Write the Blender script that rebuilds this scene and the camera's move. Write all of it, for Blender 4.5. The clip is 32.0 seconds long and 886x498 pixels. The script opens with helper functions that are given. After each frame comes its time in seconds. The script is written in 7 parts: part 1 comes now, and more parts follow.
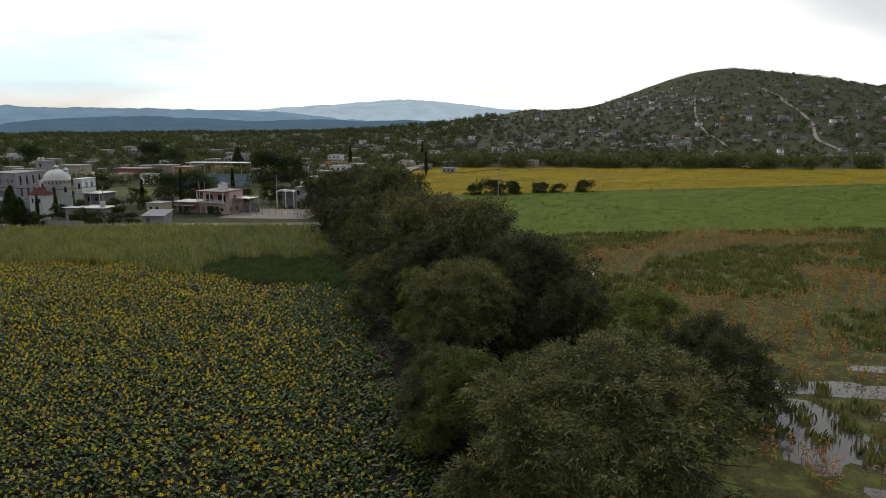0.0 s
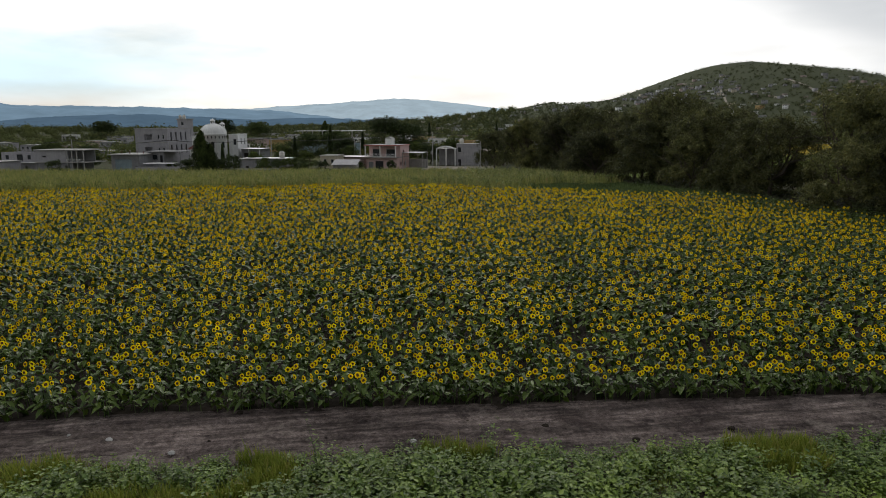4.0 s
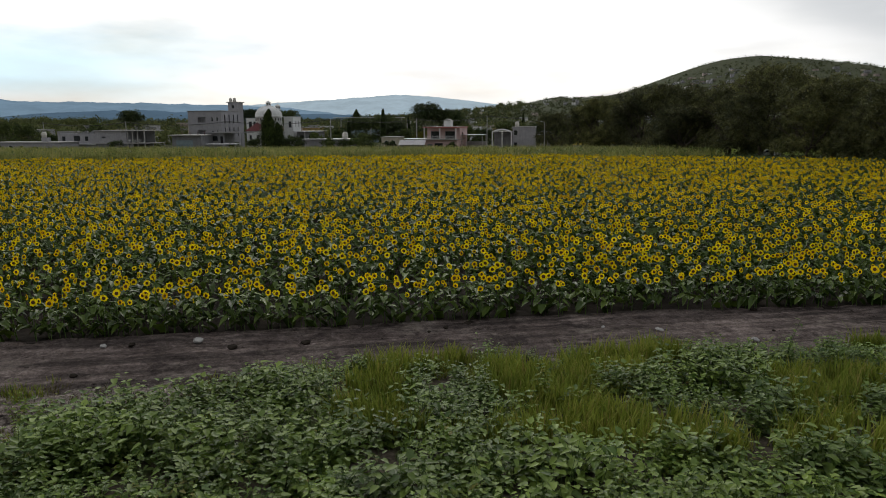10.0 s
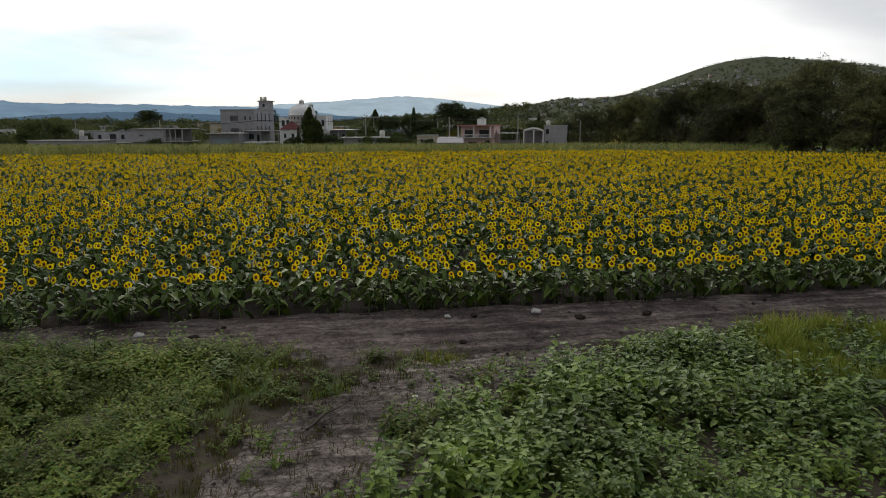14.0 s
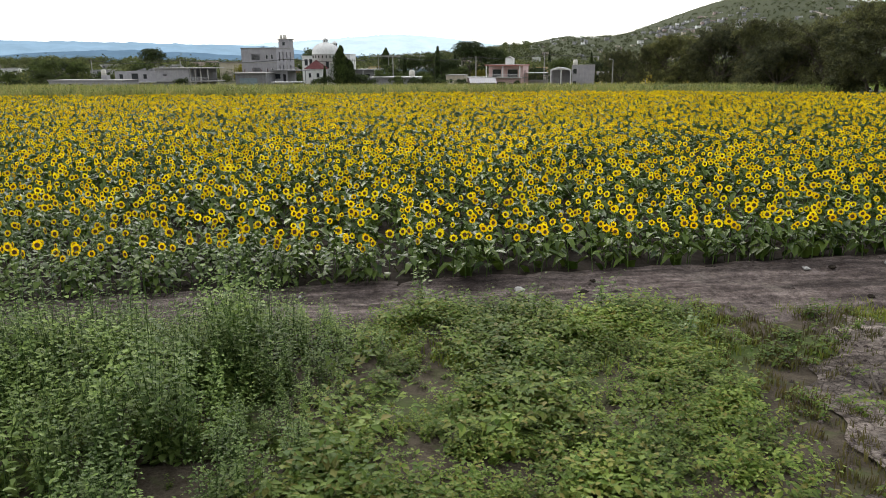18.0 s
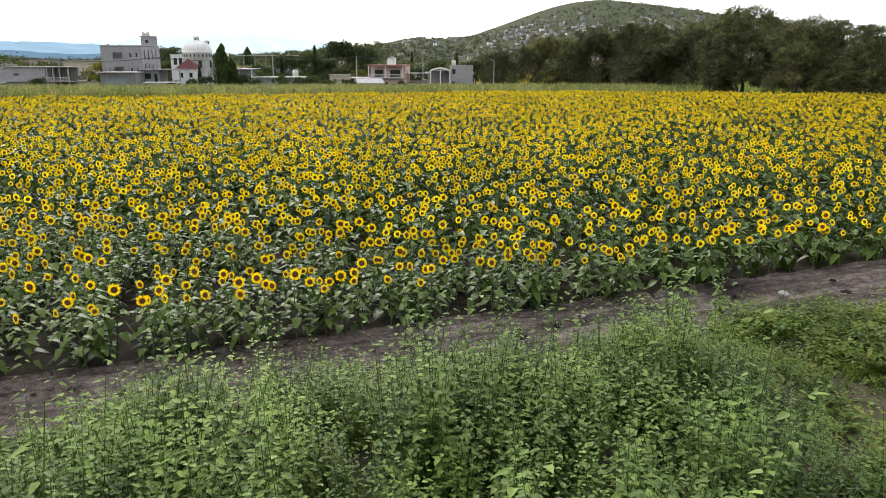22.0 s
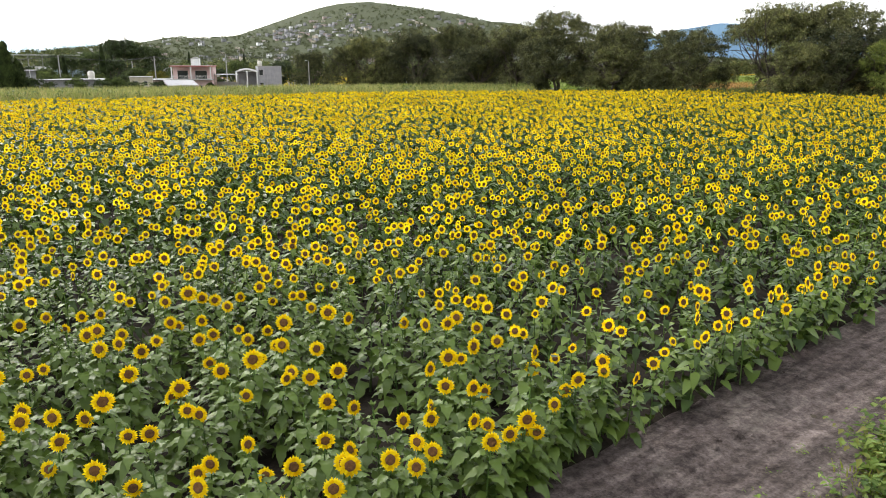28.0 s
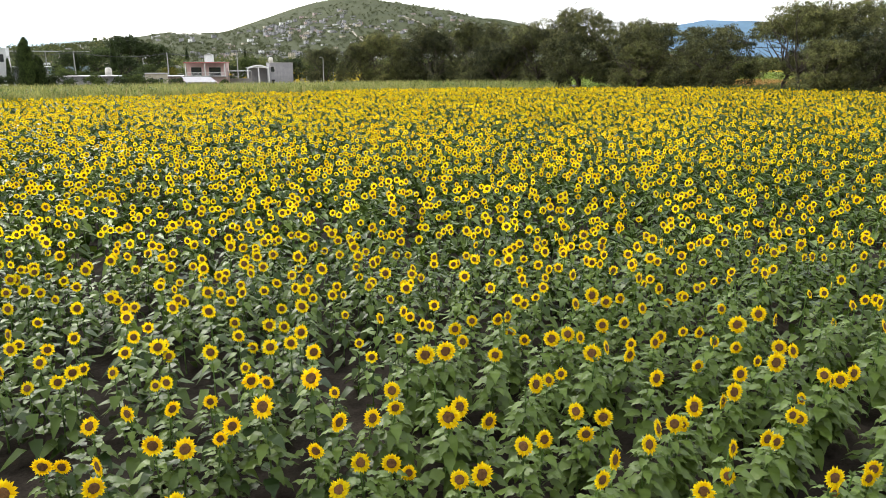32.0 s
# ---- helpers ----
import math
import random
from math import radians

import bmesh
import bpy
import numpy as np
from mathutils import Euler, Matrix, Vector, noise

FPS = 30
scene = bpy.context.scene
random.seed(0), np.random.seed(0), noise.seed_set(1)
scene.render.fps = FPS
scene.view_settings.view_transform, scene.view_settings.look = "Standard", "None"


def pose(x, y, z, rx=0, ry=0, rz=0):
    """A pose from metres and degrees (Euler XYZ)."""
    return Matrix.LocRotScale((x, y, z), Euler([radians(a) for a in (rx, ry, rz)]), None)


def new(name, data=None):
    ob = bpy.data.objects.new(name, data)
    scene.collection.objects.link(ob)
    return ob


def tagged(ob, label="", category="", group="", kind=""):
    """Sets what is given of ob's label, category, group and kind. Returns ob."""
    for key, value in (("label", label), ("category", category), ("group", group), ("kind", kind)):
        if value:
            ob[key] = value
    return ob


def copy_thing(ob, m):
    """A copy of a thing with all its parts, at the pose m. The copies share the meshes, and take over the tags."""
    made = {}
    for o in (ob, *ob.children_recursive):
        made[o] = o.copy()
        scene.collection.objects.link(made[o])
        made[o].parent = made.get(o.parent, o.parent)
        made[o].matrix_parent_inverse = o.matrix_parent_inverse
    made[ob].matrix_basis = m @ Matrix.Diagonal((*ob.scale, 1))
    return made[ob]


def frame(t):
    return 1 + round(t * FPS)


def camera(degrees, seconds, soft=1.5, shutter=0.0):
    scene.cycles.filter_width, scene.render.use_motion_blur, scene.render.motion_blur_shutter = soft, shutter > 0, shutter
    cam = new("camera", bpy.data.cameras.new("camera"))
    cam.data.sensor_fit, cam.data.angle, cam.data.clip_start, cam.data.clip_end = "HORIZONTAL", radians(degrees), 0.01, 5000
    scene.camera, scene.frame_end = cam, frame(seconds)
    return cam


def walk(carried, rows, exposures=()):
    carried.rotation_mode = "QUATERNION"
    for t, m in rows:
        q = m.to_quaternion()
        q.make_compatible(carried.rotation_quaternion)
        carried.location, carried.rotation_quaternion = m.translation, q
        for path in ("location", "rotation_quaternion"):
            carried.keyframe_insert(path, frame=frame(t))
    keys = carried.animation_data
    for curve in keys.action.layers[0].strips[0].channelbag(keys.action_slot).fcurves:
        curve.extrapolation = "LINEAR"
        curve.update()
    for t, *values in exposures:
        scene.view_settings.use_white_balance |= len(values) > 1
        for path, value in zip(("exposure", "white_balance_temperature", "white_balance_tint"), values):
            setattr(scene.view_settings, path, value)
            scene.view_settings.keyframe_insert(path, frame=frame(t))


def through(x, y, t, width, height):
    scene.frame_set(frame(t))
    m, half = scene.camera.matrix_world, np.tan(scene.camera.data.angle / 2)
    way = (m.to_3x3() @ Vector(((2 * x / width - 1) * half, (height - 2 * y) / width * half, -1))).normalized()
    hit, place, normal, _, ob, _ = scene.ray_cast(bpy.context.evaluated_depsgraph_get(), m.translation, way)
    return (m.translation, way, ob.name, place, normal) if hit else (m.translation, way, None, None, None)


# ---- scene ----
# ---- camera ----
cam = camera(63.1, 32.0, soft=1.0)
# seconds, eye, yaw to the left, pitch, roll
ROWS = [
    (0, 1.15, 5.40, 27.97, 8.44, -10.00, -0.30),
    (0.5, -6.86, 4.74, 25.52, 7.80, -10.02, -0.30),
    (1, -14.04, 4.07, 23.18, 7.52, -9.90, -0.30),
    (1.5, -20.99, 3.39, 21.02, 7.35, -9.76, -0.30),
    (2, -28.45, 2.50, 19.11, 7.20, -9.73, -0.31),
    (2.5, -37.21, 1.90, 17.10, 7.09, -9.66, -0.31),
    (3, -46.04, 2.00, 15.00, 7.03, -9.64, -0.31),
    (3.5, -54.80, 2.80, 13.25, 7.15, -9.75, -0.31),
    (4, -63.17, 3.71, 11.88, 7.21, -9.85, -0.31),
    (4.5, -64.80, 3.78, 11.69, 7.20, -9.86, -0.31),
    (6.5, -71.89, 3.94, 10.00, 7.18, -9.97, -0.32),
    (7, -73.68, 3.93, 9.49, 7.20, -9.99, -0.32),
    (8, -77.20, 3.86, 8.51, 7.20, -10.03, -0.32),
    (9, -80.50, 3.71, 7.69, 7.15, -10.04, -0.33),
    (10, -83.36, 3.51, 7.09, 7.05, -10.07, -0.33),
    (11, -86.11, 3.25, 6.63, 6.93, -10.03, -0.33),
    (12, -88.85, 2.91, 6.32, 6.87, -9.97, -0.34),
    (13, -91.55, 2.50, 6.16, 6.89, -9.90, -0.34),
    (14, -94.20, 2.02, 6.17, 7.05, -9.95, -0.34),
    (14.5, -95.49, 1.75, 6.24, 7.22, -10.36, -0.34),
    (16.5, -101.08, 1.83, 6.28, 6.85, -13.26, -0.35),
    (17, -102.53, 1.77, 6.28, 6.71, -14.09, -0.35),
    (18, -105.44, 1.75, 6.28, 6.48, -14.57, -0.28),
    (19, -108.31, 1.89, 6.27, 3.88, -14.55, -0.20),
    (20, -111.11, 2.19, 6.26, 0.72, -14.57, -0.12),
    (21, -113.83, 2.67, 6.24, -2.40, -14.58, -0.03),
    (22, -116.46, 3.31, 6.21, -5.33, -14.56, 0.05),
    (23, -119.03, 4.07, 6.19, -8.17, -14.50, 0.06),
    (24, -121.55, 4.94, 6.16, -11.17, -14.45, 0.07),
    (25, -124.03, 5.87, 6.14, -14.25, -14.41, 0.08),
    (25.5, -125.26, 6.34, 6.13, -15.81, -14.35, 0.08),
    (27.5, -130.10, 8.26, 6.09, -21.67, -14.37, 0.11),
    (28, -131.28, 8.72, 6.09, -23.43, -14.46, 0.11),
    (29, -133.56, 9.62, 6.09, -24.45, -14.41, 0.12),
    (30, -135.69, 10.50, 6.09, -24.78, -14.37, 0.13),
    (31, -137.56, 11.37, 6.11, -24.83, -14.45, 0.14),
    (32, -139.05, 12.29, 6.14, -24.49, -14.72, 0.15),
]
EXPOSURES = [(0, -0.82), (4, -0.9), (9, -0.95), (14, -0.88), (17, 0.12), (20, 0.38), (23, 0.6), (28, 0.86), (32, 0.92)]
walk(cam, [(t, pose(x, y, z, 90 + pitch, 0, yaw) @ pose(0, 0, 0, 0, 0, roll)) for t, x, y, z, yaw, pitch, roll in ROWS], EXPOSURES)

# ---- world and sun: a bright broken overcast, the sun veiled ahead ----
SUN_UP, SUN_TURN = 38.0, -12.0
world = bpy.data.worlds.new("veiled_sky")
scene.world = world
world.use_nodes = True
wt = world.node_tree
sky = wt.nodes.new("ShaderNodeTexSky")
sky.sky_type, sky.sun_disc = "NISHITA", False
sky.sun_elevation, sky.sun_rotation = radians(SUN_UP), radians(SUN_TURN)
sky.air_density, sky.dust_density = 1.2, 3.0
co = wt.nodes.new("ShaderNodeTexCoord").outputs["Generated"]
mp = wt.nodes.new("ShaderNodeMapping")
mp.inputs["Scale"].default_value = (1.0, 1.0, 4.5)
wt.links.new(co, mp.inputs[0])
cl = wt.nodes.new("ShaderNodeTexNoise")
cl.inputs["Scale"].default_value, cl.inputs["Detail"].default_value, cl.inputs["Roughness"].default_value = 1.7, 7, 0.55
wt.links.new(mp.outputs[0], cl.inputs["Vector"])
cover = wt.nodes.new("ShaderNodeValToRGB")
cover.color_ramp.elements[0].position, cover.color_ramp.elements[0].color = 0.34, (0.45, 0.45, 0.45, 1)
cover.color_ramp.elements[1].position, cover.color_ramp.elements[1].color = 0.56, (1, 1, 1, 1)
wt.links.new(cl.outputs["Fac"], cover.inputs[0])
cl2 = wt.nodes.new("ShaderNodeTexNoise")
cl2.inputs["Scale"].default_value, cl2.inputs["Detail"].default_value = 3.1, 6
wt.links.new(mp.outputs[0], cl2.inputs["Vector"])
tone = wt.nodes.new("ShaderNodeValToRGB")
tone.color_ramp.elements[0].position, tone.color_ramp.elements[0].color = 0.35, (0.9, 0.9, 0.9, 1)
tone.color_ramp.elements[1].position, tone.color_ramp.elements[1].color = 0.6, (1.18, 1.17, 1.13, 1)
wt.links.new(cl2.outputs["Fac"], tone.inputs[0])
bg_sky = wt.nodes.new("ShaderNodeBackground")
bg_sky.inputs["Strength"].default_value = 0.11
wt.links.new(sky.outputs[0], bg_sky.inputs[0])
bg_cloud = wt.nodes.new("ShaderNodeBackground")
# the cloud is brightest towards the veiled sun and dims all the way round to the other side
toward = wt.nodes.new("ShaderNodeVectorMath")
toward.operation = "DOT_PRODUCT"
wt.links.new(co, toward.inputs[0])
toward.inputs[1].default_value = (math.sin(radians(SUN_TURN)) * math.cos(radians(SUN_UP)), math.cos(radians(SUN_TURN)) * math.cos(radians(SUN_UP)), math.sin(radians(SUN_UP)))
glow = wt.nodes.new("ShaderNodeMapRange")
glow.inputs["From Min"].default_value, glow.inputs["From Max"].default_value = -1.0, 1.0
glow.inputs["To Min"].default_value, glow.inputs["To Max"].default_value = 0.45, 2.2
glow.interpolation_type = "SMOOTHSTEP"
wt.links.new(toward.outputs["Value"], glow.inputs["Value"])
wt.links.new(glow.outputs[0], bg_cloud.inputs["Strength"])
# a grey bank of cloud to one side, and a thin place low on the other where the blue comes through
axes = wt.nodes.new("ShaderNodeSeparateXYZ")
wt.links.new(co, axes.inputs[0])


def sky_math(op, a, b):
    n = wt.nodes.new("ShaderNodeMath")
    n.operation = op
    for k, v in enumerate((a, b)):
        if isinstance(v, (int, float)):
            n.inputs[k].default_value = v
        else:
            wt.links.new(v, n.inputs[k])
    return n.outputs[0]


def sky_ramp(v, lo, hi):
    n = wt.nodes.new("ShaderNodeMapRange")
    n.interpolation_type = "SMOOTHSTEP"
    n.inputs["From Min"].default_value, n.inputs["From Max"].default_value = lo, hi
    wt.links.new(v, n.inputs["Value"])
    return n.outputs[0]


def sky_tint(base, mask, tint):
    n = wt.nodes.new("ShaderNodeMix")
    n.data_type, n.blend_type = "RGBA", "MULTIPLY"
    wt.links.new(mask, n.inputs[0])
    wt.links.new(base, n.inputs[6])
    n.inputs[7].default_value = (*tint, 1)
    return n.outputs[2]


ragged = sky_math("MULTIPLY", sky_math("SUBTRACT", cl2.outputs["Fac"], 0.5), 0.22)
bank = sky_ramp(sky_math("ADD", sky_math("ADD", axes.outputs["Z"], sky_math("MULTIPLY", axes.outputs["X"], 0.5)), ragged), 0.22, 0.31)
thin = sky_math("MULTIPLY", sky_ramp(sky_math("MULTIPLY", sky_math("ADD", axes.outputs["X"], ragged), -1.0), 0.3, 0.55), sky_ramp(sky_math("ABSOLUTE", sky_math("ADD", sky_math("SUBTRACT", axes.outputs["Z"], 0.07), sky_math("MULTIPLY", ragged, 0.4)), 0.0), 0.06, 0.015))
wt.links.new(sky_tint(sky_tint(tone.outputs[0], bank, (0.58, 0.6, 0.63)), thin, (0.6, 0.76, 0.86)), bg_cloud.inputs[0])
mixed = wt.nodes.new("ShaderNodeMixShader")
wt.links.new(cover.outputs[0], mixed.inputs[0])
wt.links.new(bg_sky.outputs[0], mixed.inputs[1])
wt.links.new(bg_cloud.outputs[0], mixed.inputs[2])
wt.links.new(mixed.outputs[0], wt.nodes["World Output"].inputs[0])

sun_data = bpy.data.lights.new("sun", "SUN")
sun_data.energy, sun_data.angle, sun_data.color = 1.1, radians(14), (1.0, 0.95, 0.87)
sun = new("sun", sun_data)
sun.rotation_euler = (radians(90 - SUN_UP), 0, radians(180 - SUN_TURN))



# ---- mesh and node helpers ----
RNG = np.random.default_rng(7)


def np_mesh(name, V, F, mats, MI=None, smooth=False):
    """A mesh from arrays of places and of faces with one number of corners."""
    V, F = np.asarray(V, np.float32), np.asarray(F, np.int32)
    me = bpy.data.meshes.new(name)
    me.vertices.add(len(V))
    me.vertices.foreach_set("co", V.ravel())
    me.loops.add(F.size)
    me.loops.foreach_set("vertex_index", F.ravel())
    me.polygons.add(len(F))
    me.polygons.foreach_set("loop_start", np.arange(0, F.size, F.shape[1], dtype=np.int32))
    for m in mats:
        me.materials.append(m)
    if MI is not None:
        me.polygons.foreach_set("material_index", np.asarray(MI, np.int32))
    if smooth:
        me.polygons.foreach_set("use_smooth", np.ones(len(F), bool))
    me.update(calc_edges=True)
    return me


def thing(name, me, label="", category="", group="", kind="", at=None):
    ob = tagged(new(name, me), label, category, group, kind)
    if at is not None:
        ob.matrix_basis = at
    return ob


def piece(name, me, parent, label="", at=None):
    ob = new(name, me)
    ob.parent = parent
    if label:
        tagged(ob, label)
    if at is not None:
        ob.matrix_basis = at
    return ob


def boxes_mesh(name, items, mats, bevel=0.0):
    """One mesh of boxes: (x0, x1, y0, y1, z0, z1[, material])."""
    bm = bmesh.new()
    for it in items:
        x0, x1, y0, y1, z0, z1 = it[:6]
        m = Matrix.Translation(((x0 + x1) / 2, (y0 + y1) / 2, (z0 + z1) / 2)) @ Matrix.Diagonal((x1 - x0, y1 - y0, z1 - z0, 1))
        made = bmesh.ops.create_cube(bm, size=1, matrix=m)
        if len(it) > 6:
            for f in {f for v in made["verts"] for f in v.link_faces}:
                f.material_index = it[6]
    if bevel:
        bmesh.ops.bevel(bm, geom=list(bm.edges), offset=bevel, segments=1, affect="EDGES")
    me = bpy.data.meshes.new(name)
    bm.to_mesh(me)
    bm.free()
    for m in mats:
        me.materials.append(m)
    return me


def wall_mesh(name, w, h, holes, mats, thick=0.22):
    """A wall in the plane y = 0 .. thick, from x = 0 to w and z = 0 to h, with true openings (x0, x1, z0, z1) cut through it."""
    xs = sorted({0, w, *[v for o in holes for v in o[:2]]})
    zs = sorted({0, h, *[v for o in holes for v in o[2:]]})
    solid = lambda i, k: 0 <= i < len(xs) - 1 and 0 <= k < len(zs) - 1 and not any(
        o[0] - 1e-5 <= xs[i] and xs[i + 1] <= o[1] + 1e-5 and o[2] - 1e-5 <= zs[k] and zs[k + 1] <= o[3] + 1e-5 for o in holes)
    bm = bmesh.new()

    def quad(*c):
        bm.faces.new([bm.verts.new(p) for p in c])

    for i in range(len(xs) - 1):
        for k in range(len(zs) - 1):
            if not solid(i, k):
                continue
            a, b, c, d, t = xs[i], xs[i + 1], zs[k], zs[k + 1], thick
            quad((a, 0, c), (b, 0, c), (b, 0, d), (a, 0, d))
            quad((b, t, c), (a, t, c), (a, t, d), (b, t, d))
            if not solid(i - 1, k):
                quad((a, t, c), (a, 0, c), (a, 0, d), (a, t, d))
            if not solid(i + 1, k):
                quad((b, 0, c), (b, t, c), (b, t, d), (b, 0, d))
            if not solid(i, k - 1):
                quad((a, t, c), (b, t, c), (b, 0, c), (a, 0, c))
            if not solid(i, k + 1):
                quad((a, 0, d), (b, 0, d), (b, t, d), (a, t, d))
    bmesh.ops.remove_doubles(bm, verts=list(bm.verts), dist=1e-4)
    me = bpy.data.meshes.new(name)
    bm.to_mesh(me)
    bm.free()
    for m in mats:
        me.materials.append(m)
    return me


def lathe(name, profile, mat, sides=20, smooth=True):
    """A body turned round z from (radius, height) pairs."""
    n = len(profile)
    a = np.linspace(0, 2 * math.pi, sides, endpoint=False)
    V = [(r * math.cos(t), r * math.sin(t), z) for r, z in profile for t in a]
    F = [(i * sides + j, i * sides + (j + 1) % sides, (i + 1) * sides + (j + 1) % sides, (i + 1) * sides + j) for i in range(n - 1) for j in range(sides)]
    return np_mesh(name, V, F, [mat], smooth=smooth)


def tube(points, radii, sides=6):
    """Arrays of a tapered tube along points."""
    P, R = np.asarray(points, float), np.asarray(radii, float)
    T = np.gradient(P, axis=0)
    T /= np.linalg.norm(T, axis=1)[:, None] + 1e-9
    ref = np.where(np.abs(T[:, 2:3]) > 0.9, np.array([[1.0, 0, 0]]), np.array([[0, 0, 1.0]]))
    A = np.cross(T, ref)
    A /= np.linalg.norm(A, axis=1)[:, None] + 1e-9
    B = np.cross(T, A)
    t = np.linspace(0, 2 * math.pi, sides, endpoint=False)
    V = (P[:, None] + R[:, None, None] * (np.cos(t)[None, :, None] * A[:, None] + np.sin(t)[None, :, None] * B[:, None])).reshape(-1, 3)
    F = []
    for i in range(len(P) - 1):
        for j in range(sides):
            a, b = i * sides + j, i * sides + (j + 1) % sides
            F += [(a, b, b + sides), (a, b + sides, a + sides)]
    return V, np.array(F)


def joined(parts):
    """Parts (V, F, material) as one (V, F, MI)."""
    V, F, M, n = [], [], [], 0
    for v, f, m in parts:
        v, f = np.asarray(v, float), np.asarray(f, int)
        V.append(v), F.append(f + n), M.append(np.full(len(f), m) if np.isscalar(m) else m)
        n += len(v)
    return np.concatenate(V), np.concatenate(F), np.concatenate(M)


def spread(template, places, yaw, size, lean=None):
    """Copies of a template (V, F, MI) at many places, turned round z, sized, leaned."""
    V, F, M = template
    n = len(places)
    c, s = np.cos(yaw), np.sin(yaw)
    Z = np.zeros(n)
    R = np.stack([np.stack([c, -s, Z], -1), np.stack([s, c, Z], -1), np.stack([Z, Z, Z + 1], -1)], 1) * np.reshape(size, (-1, 1, 1))
    W = np.einsum("nij,vj->nvi", R, V)
    if lean is not None:
        W[..., :2] += lean[:, None, :] * W[..., 2:3]
    W += places[:, None, :]
    FF = F[None] + (np.arange(n) * len(V))[:, None, None]
    return W.reshape(-1, 3), FF.reshape(-1, F.shape[1]), np.tile(M, n)


# ---- materials ----
def nodes_of(name):
    m = bpy.data.materials.new(name)
    m.use_nodes = True
    t = m.node_tree
    return m, t, t.nodes["Principled BSDF"]


def ramp(t, fac, stops):
    r = t.nodes.new("ShaderNodeValToRGB")
    while len(r.color_ramp.elements) < len(stops):
        r.color_ramp.elements.new(0.5)
    for e, (p, c) in zip(r.color_ramp.elements, stops):
        e.position, e.color = p, (*c, 1)
    t.links.new(fac, r.inputs[0])
    return r.outputs[0]


def noise_out(t, scale, detail=4.0, coord="Object", rough=0.6, stretch=None):
    co = t.nodes.new("ShaderNodeTexCoord").outputs[coord]
    if stretch:
        mp = t.nodes.new("ShaderNodeMapping")
        mp.inputs["Scale"].default_value = stretch
        t.links.new(co, mp.inputs[0])
        co = mp.outputs[0]
    n = t.nodes.new("ShaderNodeTexNoise")
    n.inputs["Scale"].default_value, n.inputs["Detail"].default_value, n.inputs["Roughness"].default_value = scale, detail, rough
    t.links.new(co, n.inputs["Vector"])
    return n.outputs["Fac"]


def blend(t, fac, a, b, how="MIX"):
    m = t.nodes.new("ShaderNodeMix")
    m.data_type, m.blend_type = "RGBA", how
    for sock, v in ((m.inputs[0], fac), (m.inputs[6], a), (m.inputs[7], b)):
        if isinstance(v, (int, float)):
            sock.default_value = v
        elif isinstance(v, tuple):
            sock.default_value = (*v, 1)
        else:
            t.links.new(v, sock)
    return m.outputs[2]


def bump(t, b, height, strength=0.4, dist=0.05):
    n = t.nodes.new("ShaderNodeBump")
    n.inputs["Strength"].default_value, n.inputs["Distance"].default_value = strength, dist
    t.links.new(height, n.inputs["Height"])
    t.links.new(n.outputs[0], b.inputs["Normal"])


def leafy(name, dark, light, gloss=0.5, through=0.25, warm=None, shine=0.12, bough=0.0, apart=1.0):
    """Leaves: colour differs leaf by leaf and bough by bough, light shines through in part."""
    m, t, b = nodes_of(name)
    g = t.nodes.new("ShaderNodeNewGeometry").outputs["Random Per Island"]
    stops = [(0.0, dark), (0.75, light)] + ([(1.0, warm)] if warm else [])
    col = ramp(t, g, stops)
    big = ramp(t, noise_out(t, 0.25, 3), [(0.3, (0.65, 0.7, 0.65)), (0.7, (1.2, 1.15, 1.1))])
    col = blend(t, 1.0, col, big, "MULTIPLY")
    if bough:
        lo, hi = 1 - 0.55 * bough, 1 + 0.6 * bough
        mid = ramp(t, noise_out(t, 0.75, 2, rough=0.45), [(0.38, (lo, lo, lo)), (0.62, (hi, hi * 0.98, hi * 0.85))])
        col = blend(t, 1.0, col, mid, "MULTIPLY")
    own = ramp(t, t.nodes.new("ShaderNodeObjectInfo").outputs["Random"], [(0.0, tuple(1 - apart * v for v in (0.34, 0.32, 0.28))), (1.0, tuple(1 + apart * v for v in (0.36, 0.33, 0.15)))])
    col = blend(t, 1.0, col, own, "MULTIPLY")
    t.links.new(col, b.inputs["Base Color"])
    b.inputs["Roughness"].default_value, b.inputs["Specular IOR Level"].default_value = gloss, shine
    tr = t.nodes.new("ShaderNodeBsdfTranslucent")
    t.links.new(col, tr.inputs["Color"])
    mx = t.nodes.new("ShaderNodeMixShader")
    mx.inputs[0].default_value = through
    t.links.new(b.outputs[0], mx.inputs[1])
    t.links.new(tr.outputs[0], mx.inputs[2])
    t.links.new(mx.outputs[0], t.nodes["Material Output"].inputs[0])
    return m


